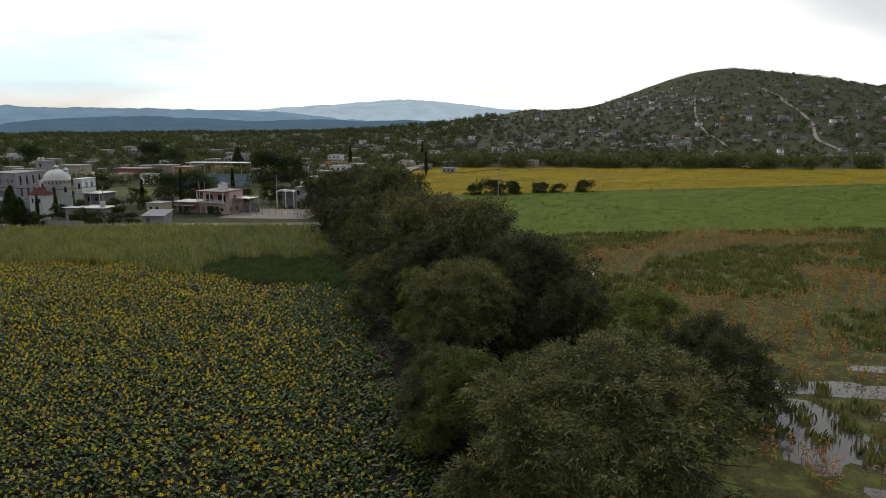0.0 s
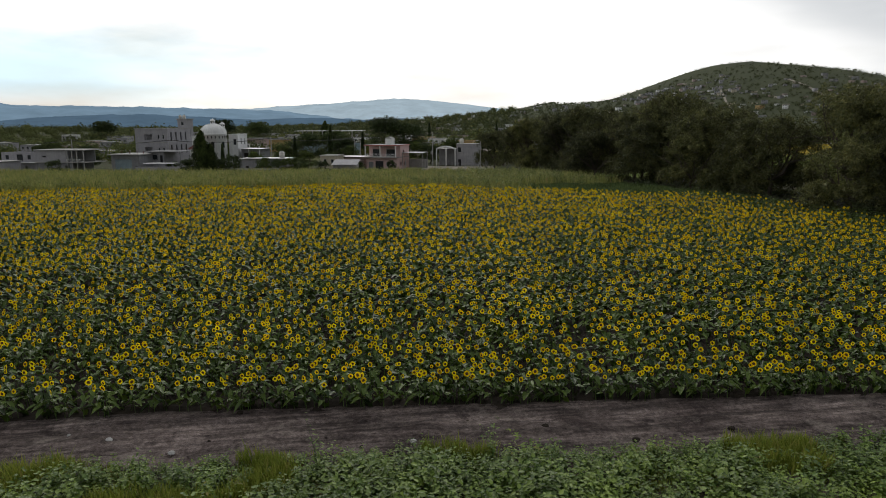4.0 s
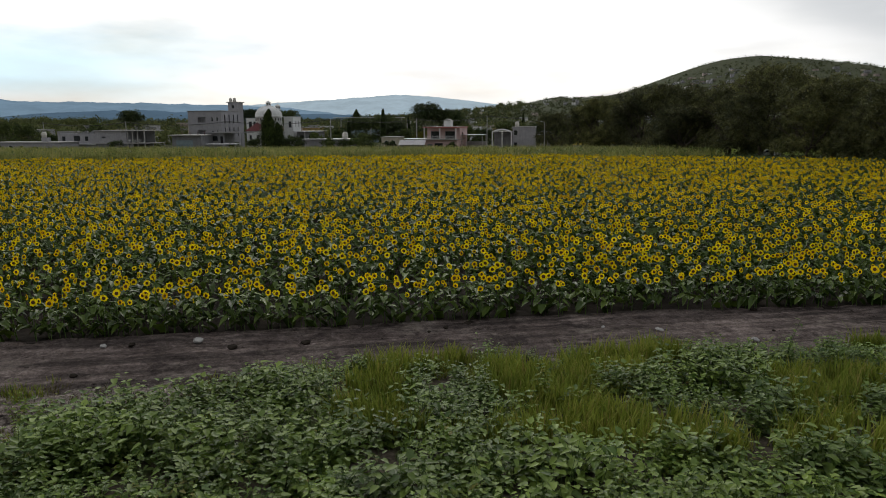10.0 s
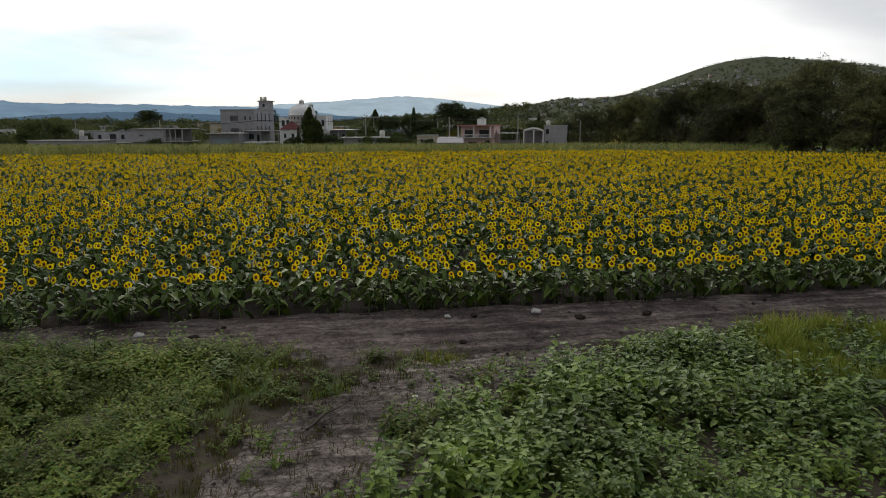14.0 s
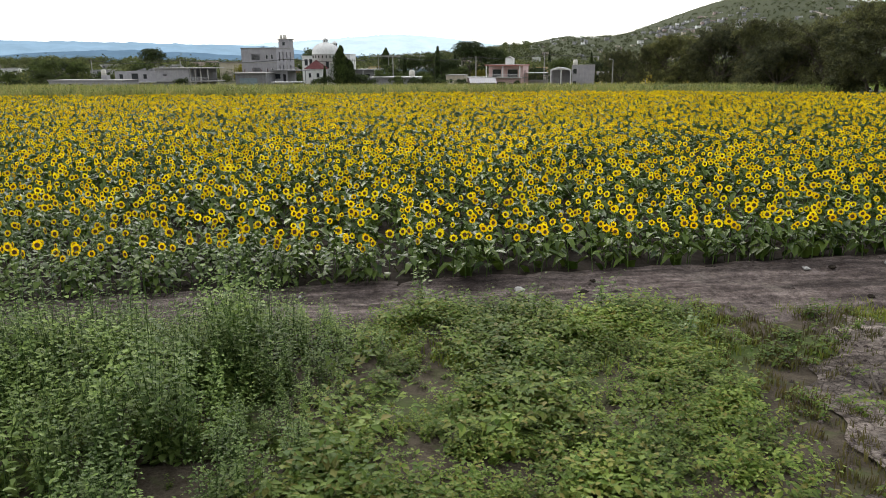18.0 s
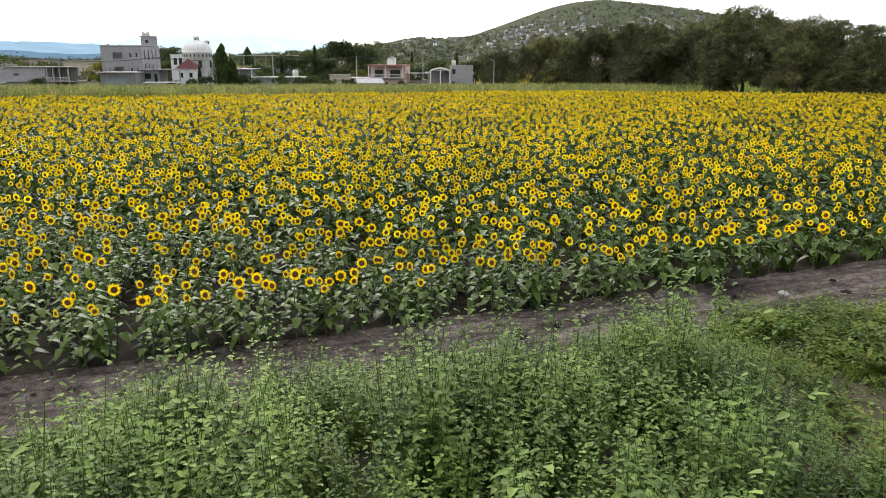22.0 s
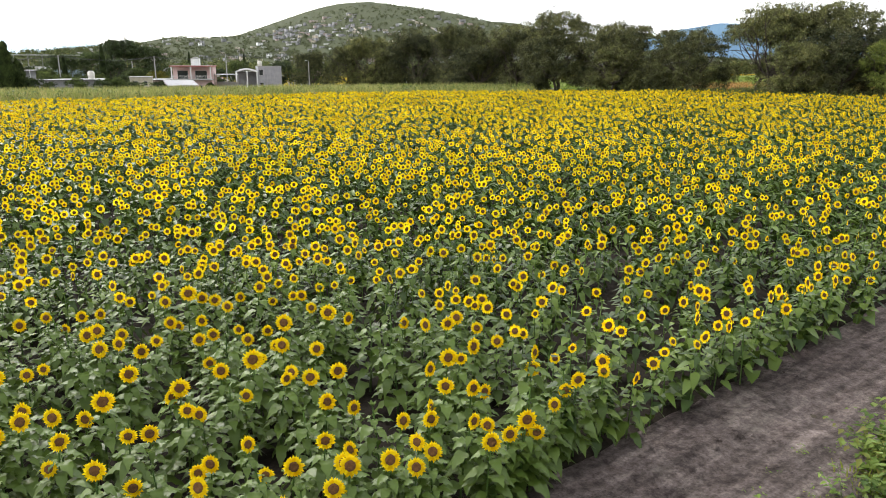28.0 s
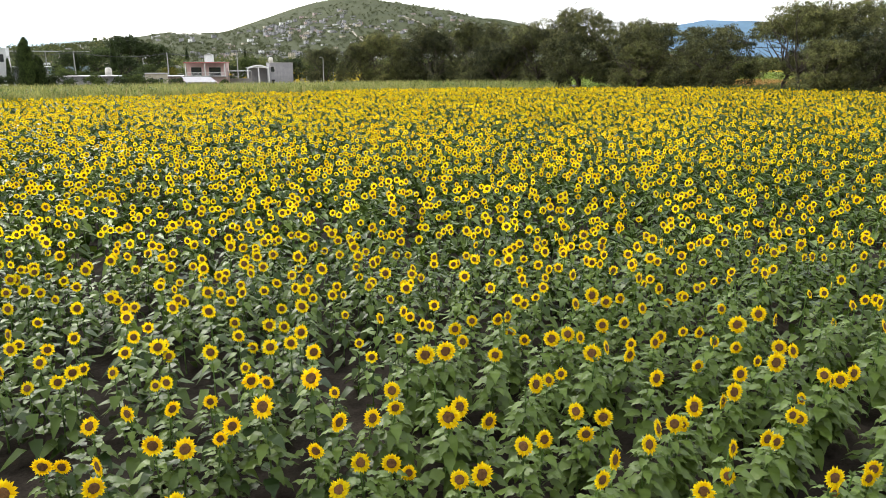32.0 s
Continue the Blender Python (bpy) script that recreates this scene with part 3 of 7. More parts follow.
def head_parts(rng, size, elev, lod):
    """A flower head at the origin that faces -y, raised by elev: petals, disc and green back."""
    face = lambda V: V @ np.array([(1, 0, 0), (0, math.sin(elev), -math.cos(elev)), (0, math.cos(elev), math.sin(elev))]).T
    R, r = 0.5 * size, 0.24 * size
    petals, n = [], {0: 24, 1: 20, 2: 0, 3: 0}[lod]
    if lod >= 2:
        k2 = 16 if lod == 2 else 10
        ang = 2 * math.pi * np.arange(k2) / k2
        rad = np.where(np.arange(k2) % 2, 0.8, 1.0) * R * rng.uniform(0.92, 1.06, k2)
        S = np.concatenate([np.stack([rad * np.cos(ang), rad * np.sin(ang), 0.02 * rng.normal(0, 1, k2) * size], -1), [(0, 0, 0)]])
        petals.append((face(S), [(j, (j + 1) % k2, k2) for j in range(k2)], 0))
    for row in range(2 if lod == 0 else 1):
        for k in range(n):
            a = 2 * math.pi * (k + 0.5 * row) / n + rng.uniform(-0.1, 0.1)
            L, w = R * rng.uniform(0.88, 1.08) - 0.1 * row * R, size * {0: 0.075, 1: 0.095}[lod]
            up = rng.uniform(-0.02, 0.05) * size
            if lod == 0 and rng.random() < 0.1:
                up = 0.16 * size
                L *= 0.75
            P = np.array([(r * 0.75, -w * 0.5, 0.004 + 0.004 * row), (r * 0.75, w * 0.5, 0.004 + 0.004 * row), ((r + L) / 2, w * 0.75, up * 0.6), (L, 0, up), ((r + L) / 2, -w * 0.75, up * 0.6)])
            c, s = math.cos(a), math.sin(a)
            P = P @ np.array([(c, -s, 0), (s, c, 0), (0, 0, 1)]).T
            f = [(0, 4, 3), (0, 3, 2), (0, 2, 1)]
            petals.append((face(P), f, 0))
    m = {0: 14, 1: 9, 2: 6, 3: 5}[lod]
    t = np.linspace(0, 2 * math.pi, m, endpoint=False)
    rings = [(r, 0.006), (r * 0.72, 0.026 * size / 0.36), (r * 0.3, 0.018 * size / 0.36)] if lod == 0 else [(r, 0.012)]
    D = [(q * math.cos(x), q * math.sin(x), h) for q, h in rings for x in t] + [(0, 0, 0.012 if lod == 0 else 0.03)]
    f, last = [], len(D) - 1
    for i in range(len(rings) - 1):
        for j in range(m):
            a, b = i * m + j, i * m + (j + 1) % m
            f += [(a, b, b + m), (a, b + m, a + m)]
    b0 = (len(rings) - 1) * m
    f += [(b0 + j, b0 + (j + 1) % m, last) for j in range(m)]
    disc = [(face(np.array(D)), f, 1)]
    back = []
    if lod < 2:
        B = [(r * 1.15 * math.cos(x), r * 1.15 * math.sin(x), -0.004) for x in t] + [(0, 0, -0.05 * size / 0.36)]
        back = [(face(np.array(B)), [(j, m, (j + 1) % m) for j in range(m)], 2)]
    return petals, disc, back


def sunflower_parts(rng, lod, head=True):
    """Stem, leaves and head of one plant, about 1.3 m high, its flower towards -y. Materials: 0 petal, 1 disc, 2 stem, 3 leaf."""
    top = rng.uniform(1.2, 1.42)
    bend = rng.uniform(0.02, 0.09)
    ts = np.linspace(0, 1, {0: 7, 1: 4, 2: 2, 3: 2}[lod])
    pts = np.stack([0.03 * np.sin(3 * ts + rng.uniform(0, 6)), -bend * ts**4 + 0.02 * np.cos(4 * ts), top * ts], -1)
    stem = [(*tube(pts, 0.017 - 0.007 * ts, {0: 6, 1: 3, 2: 3, 3: 3}[lod]), 2)] if lod < 3 else []
    leaves, n = [], {0: 30, 1: 19, 2: 6, 3: 4}[lod]
    for k in range(n):
        f = (k + 0.6) / n
        z = top * (0.06 + 0.84 * f**0.75)
        L = (0.34 - 0.17 * f) * rng.uniform(0.75, 1.2) * {0: 1, 1: 1.0, 2: 1.5, 3: 2.0}[lod]
        V, F = blade(L, L * rng.uniform(0.55, 0.8), L * rng.uniform(0.25, 0.9), rng.uniform(0.05, 0.25), lod=lod)
        yaw = 2.4 * k + rng.uniform(-0.4, 0.4)
        pet = 0.13 * (1 - 0.55 * f)
        base = np.array([pts[-1, 0] * f, pts[-1, 1] * f, z])
        out = np.array([-math.sin(yaw), math.cos(yaw), 0.35]) * pet
        V = turned(V, yaw, rng.uniform(-0.35, 0.5), base + out)
        if lod == 0:
            pv, pf = tube([base, base + out * 0.6 + (0, 0, 0.008), base + out], [0.005, 0.004, 0.003], 3)
            leaves.append([(V, F, 3), (pv, pf, 2)])
        else:
            leaves.append([(V, F, 3)])
    size = rng.uniform(0.25, 0.36) * {0: 0.93, 1: 0.86, 2: 0.81, 3: 0.84}[lod]
    petals, disc, back = head_parts(rng, size, rng.uniform(-0.08, 0.5), lod)
    tip = pts[-1] + np.array([0, -0.03, 0.01])
    petals, disc, back = ([(v + tip, f, m) for v, f, m in some] for some in (petals, disc, back))
    if not head:
        petals, disc, back = [], [], []
        for k in range(5):
            V, F = blade(0.09, 0.05, 0.01)
            back.append((turned(V, 1.26 * k, 0.9, pts[-1]), F, 3))
    return stem, leaves, petals, disc, back


def sunflower_template(seed, lod, head=True):
    stem, leaves, petals, disc, back = sunflower_parts(np.random.default_rng(seed), lod, head)
    return joined(stem + [p for leaf in leaves for p in leaf] + petals + disc + back)


def weed_template(seed, tall, n, leaf, spread_r, mat, lod=0, spire=False):
    """A bushy herb: stems with broad leaves all the way up. Materials: 0 leaf, 1 stem."""
    rng = np.random.default_rng(seed)
    parts = []
    stems = max(2, n // (14 if lod < 2 else 22))
    for s in range(stems):
        a, lean = rng.uniform(0, 6.28), rng.uniform(0.1, 1.0) * spread_r
        h = tall * rng.uniform(0.65, 1.0) * (1.5 if spire and s == 0 else 1)
        ts = np.linspace(0, 1, 4 if lod < 2 else 3)
        P = np.stack([math.cos(a) * lean * ts**1.3, math.sin(a) * lean * ts**1.3, h * ts], -1)
        if lod < 3:
            parts.append((*tube(P, 0.009 - 0.006 * ts, 3), 1))
        for k in range(n // stems):
            f = (k + rng.uniform(0.3, 1)) / (n // stems)
            base = np.array([np.interp(f, ts, P[:, i]) for i in range(3)])
            L = leaf * rng.uniform(0.6, 1.25) * (1.15 - 0.5 * f)
            V, F = blade(L, L * rng.uniform(0.5, 0.75), L * rng.uniform(0.1, 0.5), lod=lod)
            yaw = rng.uniform(0, 6.28)
            off = np.array([-math.sin(yaw), math.cos(yaw), 0]) * leaf * 0.6
            parts.append((turned(V, yaw, rng.uniform(-0.3, 0.6), base + off * rng.uniform(0.2, 1)), F, 0))
    return joined(parts)


def grass_template(seed, tall, n, r, width=0.012, seedhead=False):
    rng = np.random.default_rng(seed)
    parts = []
    for k in range(n):
        a, q, h, b = rng.uniform(0, 6.28), r * math.sqrt(rng.random()), tall * rng.uniform(0.5, 1), rng.uniform(0, 6.28)
        lean = h * rng.uniform(0.1, 0.5)
        p, d, s = np.array([q * math.cos(a), q * math.sin(a), 0]), np.array([math.cos(b), math.sin(b), 0]), np.array([-math.sin(b), math.cos(b), 0]) * width
        V = [p - s, p + s, p + d * lean * 0.3 + (0, 0, h * 0.6) + s * 0.8, p + d * lean * 0.3 + (0, 0, h * 0.6) - s * 0.8, p + d * lean + (0, 0, h)]
        parts.append((np.array(V), [(0, 1, 2), (0, 2, 3), (3, 2, 4)], 0))
    return joined(parts)


def maize_template(seed, tall, n, wide=0.09):
    """A maize plant: stalk, long arching leaves and a tassel. Materials: 0 leaf, 1 stalk."""
    rng = np.random.default_rng(seed)
    parts = [(*tube([(0, 0, 0), (0.02, 0, tall * 0.5), (0, 0.02, tall)], [0.016, 0.013, 0.006], 3), 1)]
    for k in range(n):
        z, yaw = tall * (0.12 + 0.75 * (k + rng.random()) / n), math.pi * k + rng.uniform(-0.7, 0.7)
        L = tall * rng.uniform(0.28, 0.42)
        w = wide / 2
        V = np.array([(0, 0, 0), (-w, L * 0.4, L * 0.3), (w, L * 0.4, L * 0.3), (-w * 0.7, L * 0.75, L * 0.2), (w * 0.7, L * 0.75, L * 0.2), (0, L * 1.0, -L * 0.15)])
        parts.append((turned(V, yaw, rng.uniform(-0.2, 0.3), (0, 0, z)), [(0, 2, 1), (1, 2, 4), (1, 4, 3), (3, 4, 5)], 0))
    for k in range(3):
        b = rng.uniform(0, 6.28)
        V = np.array([(-0.012, 0, 0), (0.012, 0, 0), (0, 0.08, 0.25)])
        parts.append((turned(V, b, 0.2, (0, 0, tall)), [(0, 1, 2)], 1))
    return joined(parts)


def tree_meshes(seed, height, radius, clumps, sprays, leaf_mat, leaf=0.4, trunk_h=0.3, limbs=7, lift=0.0, droop=0.15, slim=1.0):
    """Trunk with limbs, and a crown of many small leaf sprays gathered in uneven clumps at the limbs' ends."""
    rng = np.random.default_rng(seed)
    wood, tips = [], []
    H = height * trunk_h
    base = np.array([(0, 0, -0.3), (rng.uniform(-0.2, 0.2), rng.uniform(-0.2, 0.2), H * 0.5), (rng.uniform(-0.4, 0.4), rng.uniform(-0.4, 0.4), H)])
    rad = 0.026 * height
    wood.append((*tube(base, [rad * 1.3, rad, rad * 0.8], 8), 0))
    for k in range(limbs):
        a = 2 * math.pi * (k + rng.uniform(-0.3, 0.3)) / limbs
        reach, top = radius * rng.uniform(0.45, 0.85), height * rng.uniform(0.6, 0.9)
        ts = np.linspace(0, 1, 6)
        P = base[2] + np.stack([math.cos(a) * reach * ts**0.8, math.sin(a) * reach * ts**0.8, (top - H) * ts**1.1], -1)
        P[1:-1] += rng.normal(0, 0.03 * height, (4, 3))
        wood.append((*tube(P, rad * 0.55 * (1 - 0.85 * ts), 6), 0))
        tips += [P[-1], P[-2], P[3]]
        for j in (2, 3, 4):
            b = a + rng.uniform(-1.2, 1.2)
            q = radius * rng.uniform(0.25, 0.45)
            E = P[j] + np.array([math.cos(b) * q, math.sin(b) * q, height * rng.uniform(-0.02, 0.16)])
            wood.append((*tube([P[j], (P[j] + E) / 2 + rng.normal(0, 0.1, 3), E], [rad * 0.2, rad * 0.12, rad * 0.03], 4), 0))
            tips.append(E)
    # rounded clumps heaped into a dome, with a lower fringe round it
    ang, rr = rng.uniform(0, 2 * math.pi, clumps), radius * np.sqrt(rng.random(clumps)) * 0.72
    zz = height * (0.4 + trunk_h * 0.3 + 0.42 * (1 - (rr / radius) ** 2) + rng.normal(0, 0.085, clumps))
    fringe = rng.random(clumps) < 0.36
    rr[fringe] = radius * rng.uniform(0.55, 0.85, fringe.sum())
    zz[fringe] = height * (rng.uniform(0.2, 0.42, fringe.sum()) + lift)
    C = np.stack([np.cos(ang) * rr, np.sin(ang) * rr, np.clip(zz, 0.12 * height, 0.86 * height)], -1)
    S = radius * rng.uniform(0.15, 0.34, clumps)
    n = sprays
    tufts = clumps * 15
    own = rng.integers(0, clumps, tufts)
    D = rng.normal(0, 1, (tufts, 3)) + np.array([0, 0, 0.3])
    D /= np.linalg.norm(D, axis=1)[:, None]
    flat_ = np.array([1.15, 1.15, 0.8])
    T = C[own] + D * (S[own] * rng.uniform(0.7, 1.14, tufts))[:, None] * flat_
    R = S[own] * rng.uniform(0.12, 0.24, tufts)
    which = rng.integers(0, tufts, n)
    off = rng.normal(0, 1, (n, 3)) * np.array([1, 1, 0.5])
    P = T[which] + off * R[which][:, None]
    P[:, 2] -= droop * R[which] * 0.6 * (off[:, 0] ** 2 + off[:, 1] ** 2)
    # a thin filling inside the clumps
    core = np.where(rng.random(n) < 0.2)[0]
    P[core] = C[own[which[core]]] + D[which[core]] * (S[own[which[core]]] * rng.uniform(0.1, 0.75, len(core)))[:, None] * flat_
    P[:, 2] = np.maximum(P[:, 2], 0.3)
    # each spray is a bent sliver that points out of its tuft
    out = 0.7 * D[which] + 0.4 * off + 0.55 * rng.normal(0, 1, (n, 3))
    out /= np.linalg.norm(out, axis=1)[:, None] + 1e-9
    side = np.cross(out, rng.normal(0, 1, (n, 3)))
    side /= np.linalg.norm(side, axis=1)[:, None] + 1e-9
    L, W = leaf * rng.uniform(0.6, 1.3, n), slim * leaf * rng.uniform(0.2, 0.4, n)
    a = P - side * W[:, None]
    b = P + side * W[:, None] + out * (0.2 * L)[:, None]
    c = P + out * L[:, None] - np.array([0, 0, 1]) * (0.2 * L)[:, None]
    V = np.stack([a, b, c], 1).reshape(-1, 3)
    F = np.arange(3 * n).reshape(-1, 3)
    wv, wf, wm = joined(wood)
    return np_mesh("trunk", wv, wf, [M_BARK], smooth=True), np_mesh("crown", V, F, [leaf_mat])


def tree(name, meshes, label, at, scale=1.0, yaw=0.0, group="", category="tree"):
    e = tagged(new(name), label, category, group)
    s = scale if isinstance(scale, tuple) else (scale,) * 3
    e.matrix_basis = Matrix.Translation(at) @ Matrix.Rotation(yaw, 4, "Z") @ Matrix.Diagonal((*s, 1))
    piece("trunk", meshes[0], e)
    piece("crown", meshes[1], e)
    return e


# ---- buildings ----
def window_set(parent, x0, x1, z0, z1, front=0.0, bars=1, sill=True, frame_mat=None):
    """A window in the plane y = front: frame, panes and sill."""
    fm = frame_mat or M_PLASTERWHITE
    w = piece("window", boxes_mesh("window", [(x0, x1, front + 0.16, front + 0.2, z0, z1)], [M_DARKHOLE]), parent)
    k = 0.05
    bars_ = [(x0, x1, front + 0.06, front + 0.12, z0, z0 + k), (x0, x1, front + 0.06, front + 0.12, z1 - k, z1),
             (x0, x0 + k, front + 0.06, front + 0.12, z0 + k, z1 - k), (x1 - k, x1, front + 0.06, front + 0.12, z0 + k, z1 - k)]
    piece("frame", boxes_mesh("frame", bars_, [fm]), w)
    n = bars + 1
    for i in range(n):
        a, b = x0 + k + (x1 - x0 - 2 * k) * i / n, x0 + k + (x1 - x0 - 2 * k) * (i + 1) / n
        piece("pane", boxes_mesh("pane", [(a + 0.02, b - 0.02, front + 0.085, front + 0.095, z0 + k, z1 - k)], [M_GLASS]), w)
    if sill:
        piece("sill", boxes_mesh("sill", [(x0 - 0.08, x1 + 0.08, front - 0.08, front + 0.06, z0 - 0.1, z0 - 0.003)], [M_CONC], 0.01), w)
    return w


def house_root(name, label, at, yaw=0.0, category="house", group=""):
    e = tagged(new(name), label, category, group)
    e.matrix_basis = Matrix.Translation(at) @ Matrix.Rotation(math.radians(yaw), 4, "Z")
    return e


def walls_round(e, w, d, h, mat, front=(), back=(), left=(), right=(), z0=0.0, x0=0.0, y0=0.0):
    """Four walls with true openings (x0, x1, z0, z1); left and right openings count from the front corner."""
    t = 0.22
    up = Matrix.Translation((x0, y0, z0))
    turn = lambda a: Matrix.Rotation(math.radians(a), 4, "Z")
    piece("wall", wall_mesh("wall", w, h, list(front), [mat]), e, at=up)
    piece("wall", wall_mesh("wall", w, h, list(back), [mat]), e, at=up @ Matrix.Translation((w, d, 0)) @ turn(180))
    piece("wall", wall_mesh("wall", d - 2 * t, h, [(d - 2 * t - b, d - 2 * t - a, c, f) for a, b, c, f in left], [mat]), e, at=up @ Matrix.Translation((0, d - t, 0)) @ turn(-90))
    piece("wall", wall_mesh("wall", d - 2 * t, h, list(right), [mat]), e, at=up @ Matrix.Translation((w, t, 0)) @ turn(90))


def joined_walls(e, w, d, h, mat, front, side):
    """The four walls of a small house as one shell."""
    bm = bmesh.new()
    t = 0.22
    for me, m in ((wall_mesh("wall", w, h, list(front), [mat]), Matrix()), (wall_mesh("wall", w, h, [], [mat]), Matrix.Translation((w, d, 0)) @ Matrix.Rotation(math.pi, 4, "Z")),
                  (wall_mesh("wall", d - 2 * t, h, list(side), [mat]), Matrix.Translation((0, d - t, 0)) @ Matrix.Rotation(-math.pi / 2, 4, "Z")), (wall_mesh("wall", d - 2 * t, h, list(side), [mat]), Matrix.Translation((w, t, 0)) @ Matrix.Rotation(math.pi / 2, 4, "Z"))):
        me.transform(m)
        bm.from_mesh(me)
        bpy.data.meshes.remove(me)
    me = bpy.data.meshes.new("wall")
    bm.to_mesh(me)
    bm.free()
    me.materials.append(mat)
    piece("wall", me, e)


def slab(e, x0, x1, y0, y1, z, mat, thick=0.18, name="roof"):
    return piece(name, boxes_mesh(name, [(x0, x1, y0, y1, z, z + thick)], [mat], 0.015), e)


def water_tank(at, mat, label, s=1.0):
    e = tagged(new("water_tank"), label, "water tank", "rooftop water tanks")
    e.matrix_basis = Matrix.Translation(at) @ Matrix.Scale(s, 4)
    piece("tank_body", lathe("tank_body", [(0.0, 0), (0.5, 0.0), (0.53, 0.06), (0.53, 0.5), (0.55, 0.53), (0.53, 0.56), (0.53, 1.0), (0.44, 1.16), (0.24, 1.28), (0.24, 1.29)], mat, 18), e)
    piece("lid", lathe("lid", [(0.25, 1.28), (0.27, 1.3), (0.26, 1.36), (0.0, 1.4)], M_TANK, 14), e)
    return e


def louvre_grid(e, x0, x1, z0, z1, y=0.0, rows=5, cols=8, mat=None):
    """A bank of pierced concrete blocks in an opening: bars across and upright."""
    mat = mat or M_GREYBLOCK
    it = [(x0, x1, y + 0.04, y + 0.14, z0 + (z1 - z0) * i / rows - 0.025, z0 + (z1 - z0) * i / rows + 0.025) for i in range(1, rows)]
    it += [(x0 + (x1 - x0) * i / cols - 0.02, x0 + (x1 - x0) * i / cols + 0.02, y + 0.05, y + 0.13, z0, z1) for i in range(1, cols)]
    piece("pierced_screen", boxes_mesh("pierced_screen", it, [mat]), e)


def simple_house(w, d, h, mat, seed, storeys=1, tank=False):
    """A small flat-roofed house, built once and then copied: walls with openings, roof slab, door, windows."""
    rng = np.random.default_rng(seed)
    e = new("house")
    H = h * storeys
    holes = []
    n = max(2, int(w / 2.6))
    door = int(rng.integers(0, n))
    for s in range(storeys):
        for k in range(n):
            c = w * (k + 0.5) / n
            if s == 0 and k == door:
                holes.append((c - 0.45, c + 0.45, 0.0, 2.05))
            else:
                holes.append((c - 0.6, c + 0.6, s * h + 1.0, s * h + 2.1))
    side = [(d * 0.45, d * 0.45 + 1.0, 1.0, 2.0)]
    joined_walls(e, w, d, H, mat, holes, side)
    slab(e, -0.15, w + 0.15, -0.15, d + 0.15, H + 0.002, M_CONC)
    for o in holes:
        if o[2] == 0.0:
            piece("door", boxes_mesh("door", [(o[0] + 0.01, o[1] - 0.01, 0.08, 0.13, 0.0, 2.04)], [M_GREYDARK]), e)
        else:
            piece("window", boxes_mesh("window", [(o[0], o[1], 0.1, 0.13, o[2], o[3], 0), (o[0], o[1], 0.07, 0.098, (o[2] + o[3]) / 2 - 0.03, (o[2] + o[3]) / 2 + 0.03, 1)], [M_GLASS, M_PLASTERWHITE]), e)
    if storeys > 1:
        slab(e, -0.1, w + 0.1, -0.7, -0.003, h - 0.08, M_CONC, 0.12, "balcony")
    if tank:
        t = 0.15
        piece("parapet", boxes_mesh("parapet", [(0, w, 0, t, H + 0.19, H + 0.6), (0, w, d - t, d, H + 0.19, H + 0.6), (0, t, t, d - t, H + 0.19, H + 0.6), (w - t, w, t, d - t, H + 0.19, H + 0.6)], [mat]), e)
    return e


# ---- the row of mesquite trees ----
M_MESQLIGHT = leafy("young_mesquite_leaf", (0.1, 0.135, 0.036), (0.19, 0.23, 0.066), 0.6, 0.25, (0.22, 0.235, 0.075), shine=0.16, bough=0.8)
FRESH = tree_meshes(58, 12.0, 8.6, 34, 60000, M_MESQLIGHT, 0.36, 0.16, 11, 0.0, 0.5, 0.5)
FINE = [tree_meshes(50 + k, 12.0, 8.6, 38, 80000, M_MESQ, 0.35, 0.16, 11, 0.0, 0.5, 0.5) for k in range(2)]
MESQ = [tree_meshes(40 + k, 12.0, 8.6, 30, 34000, M_MESQ, 0.42, 0.2, 9, -0.04, 0.35, 0.62) for k in range(4)]
OPEN = [tree_meshes(60 + k, 14.0, 8.2, 36, 24000, M_MESQ, 0.42, 0.2, 9, 0.0, 0.3, 0.62) for k in range(2)]
# distance down the row, side offset, height, which
ROW = [(53.5, -4.4, 11.5, 0, 1.35), (61, -10.4, 8.5, 1), (67, -12, 7, 3, 0.6), (76, 17, 8.0, 1, 0.75), (83, 14.5, 8.8, 2, 0.85), (88, 7, 9, 3, 0.8), (86, -4.8, 11, 2, 1.0), (93, -6, 9.5, 1, 0.75), (72, -1, 6.0, 3, 0.6), (96, 4, 12.5, 3), (102, -4, 11.5, 2), (107, 2, 16.3, 4), (114, -3, 16, 5), (121, 4, 14.5, 4), (129, -4, 12, 2), (137, 2, 9.5, 0),
       (145, -3, 13.6, 2), (153, 3, 14, 0), (159, -5, 12.5, 1), (164, 1, 18.4, 4), (172, -3, 14, 3), (180, 3, 15.5, 0), (188, -4, 16, 2), (197, 2, 15, 1), (205, -4, 15, 3), (214, 1, 16.5, 0), (222, -5, 14.5, 2), (232, 2, 14.5, 1), (229, -8, 12.5, 1, 0.95), (240, -11, 11, 3, 0.8),
       (106, -10, 9, 3), (140, -10, 9, 1), (176, -10, 10.5, 3), (112, 10, 9, 3)]
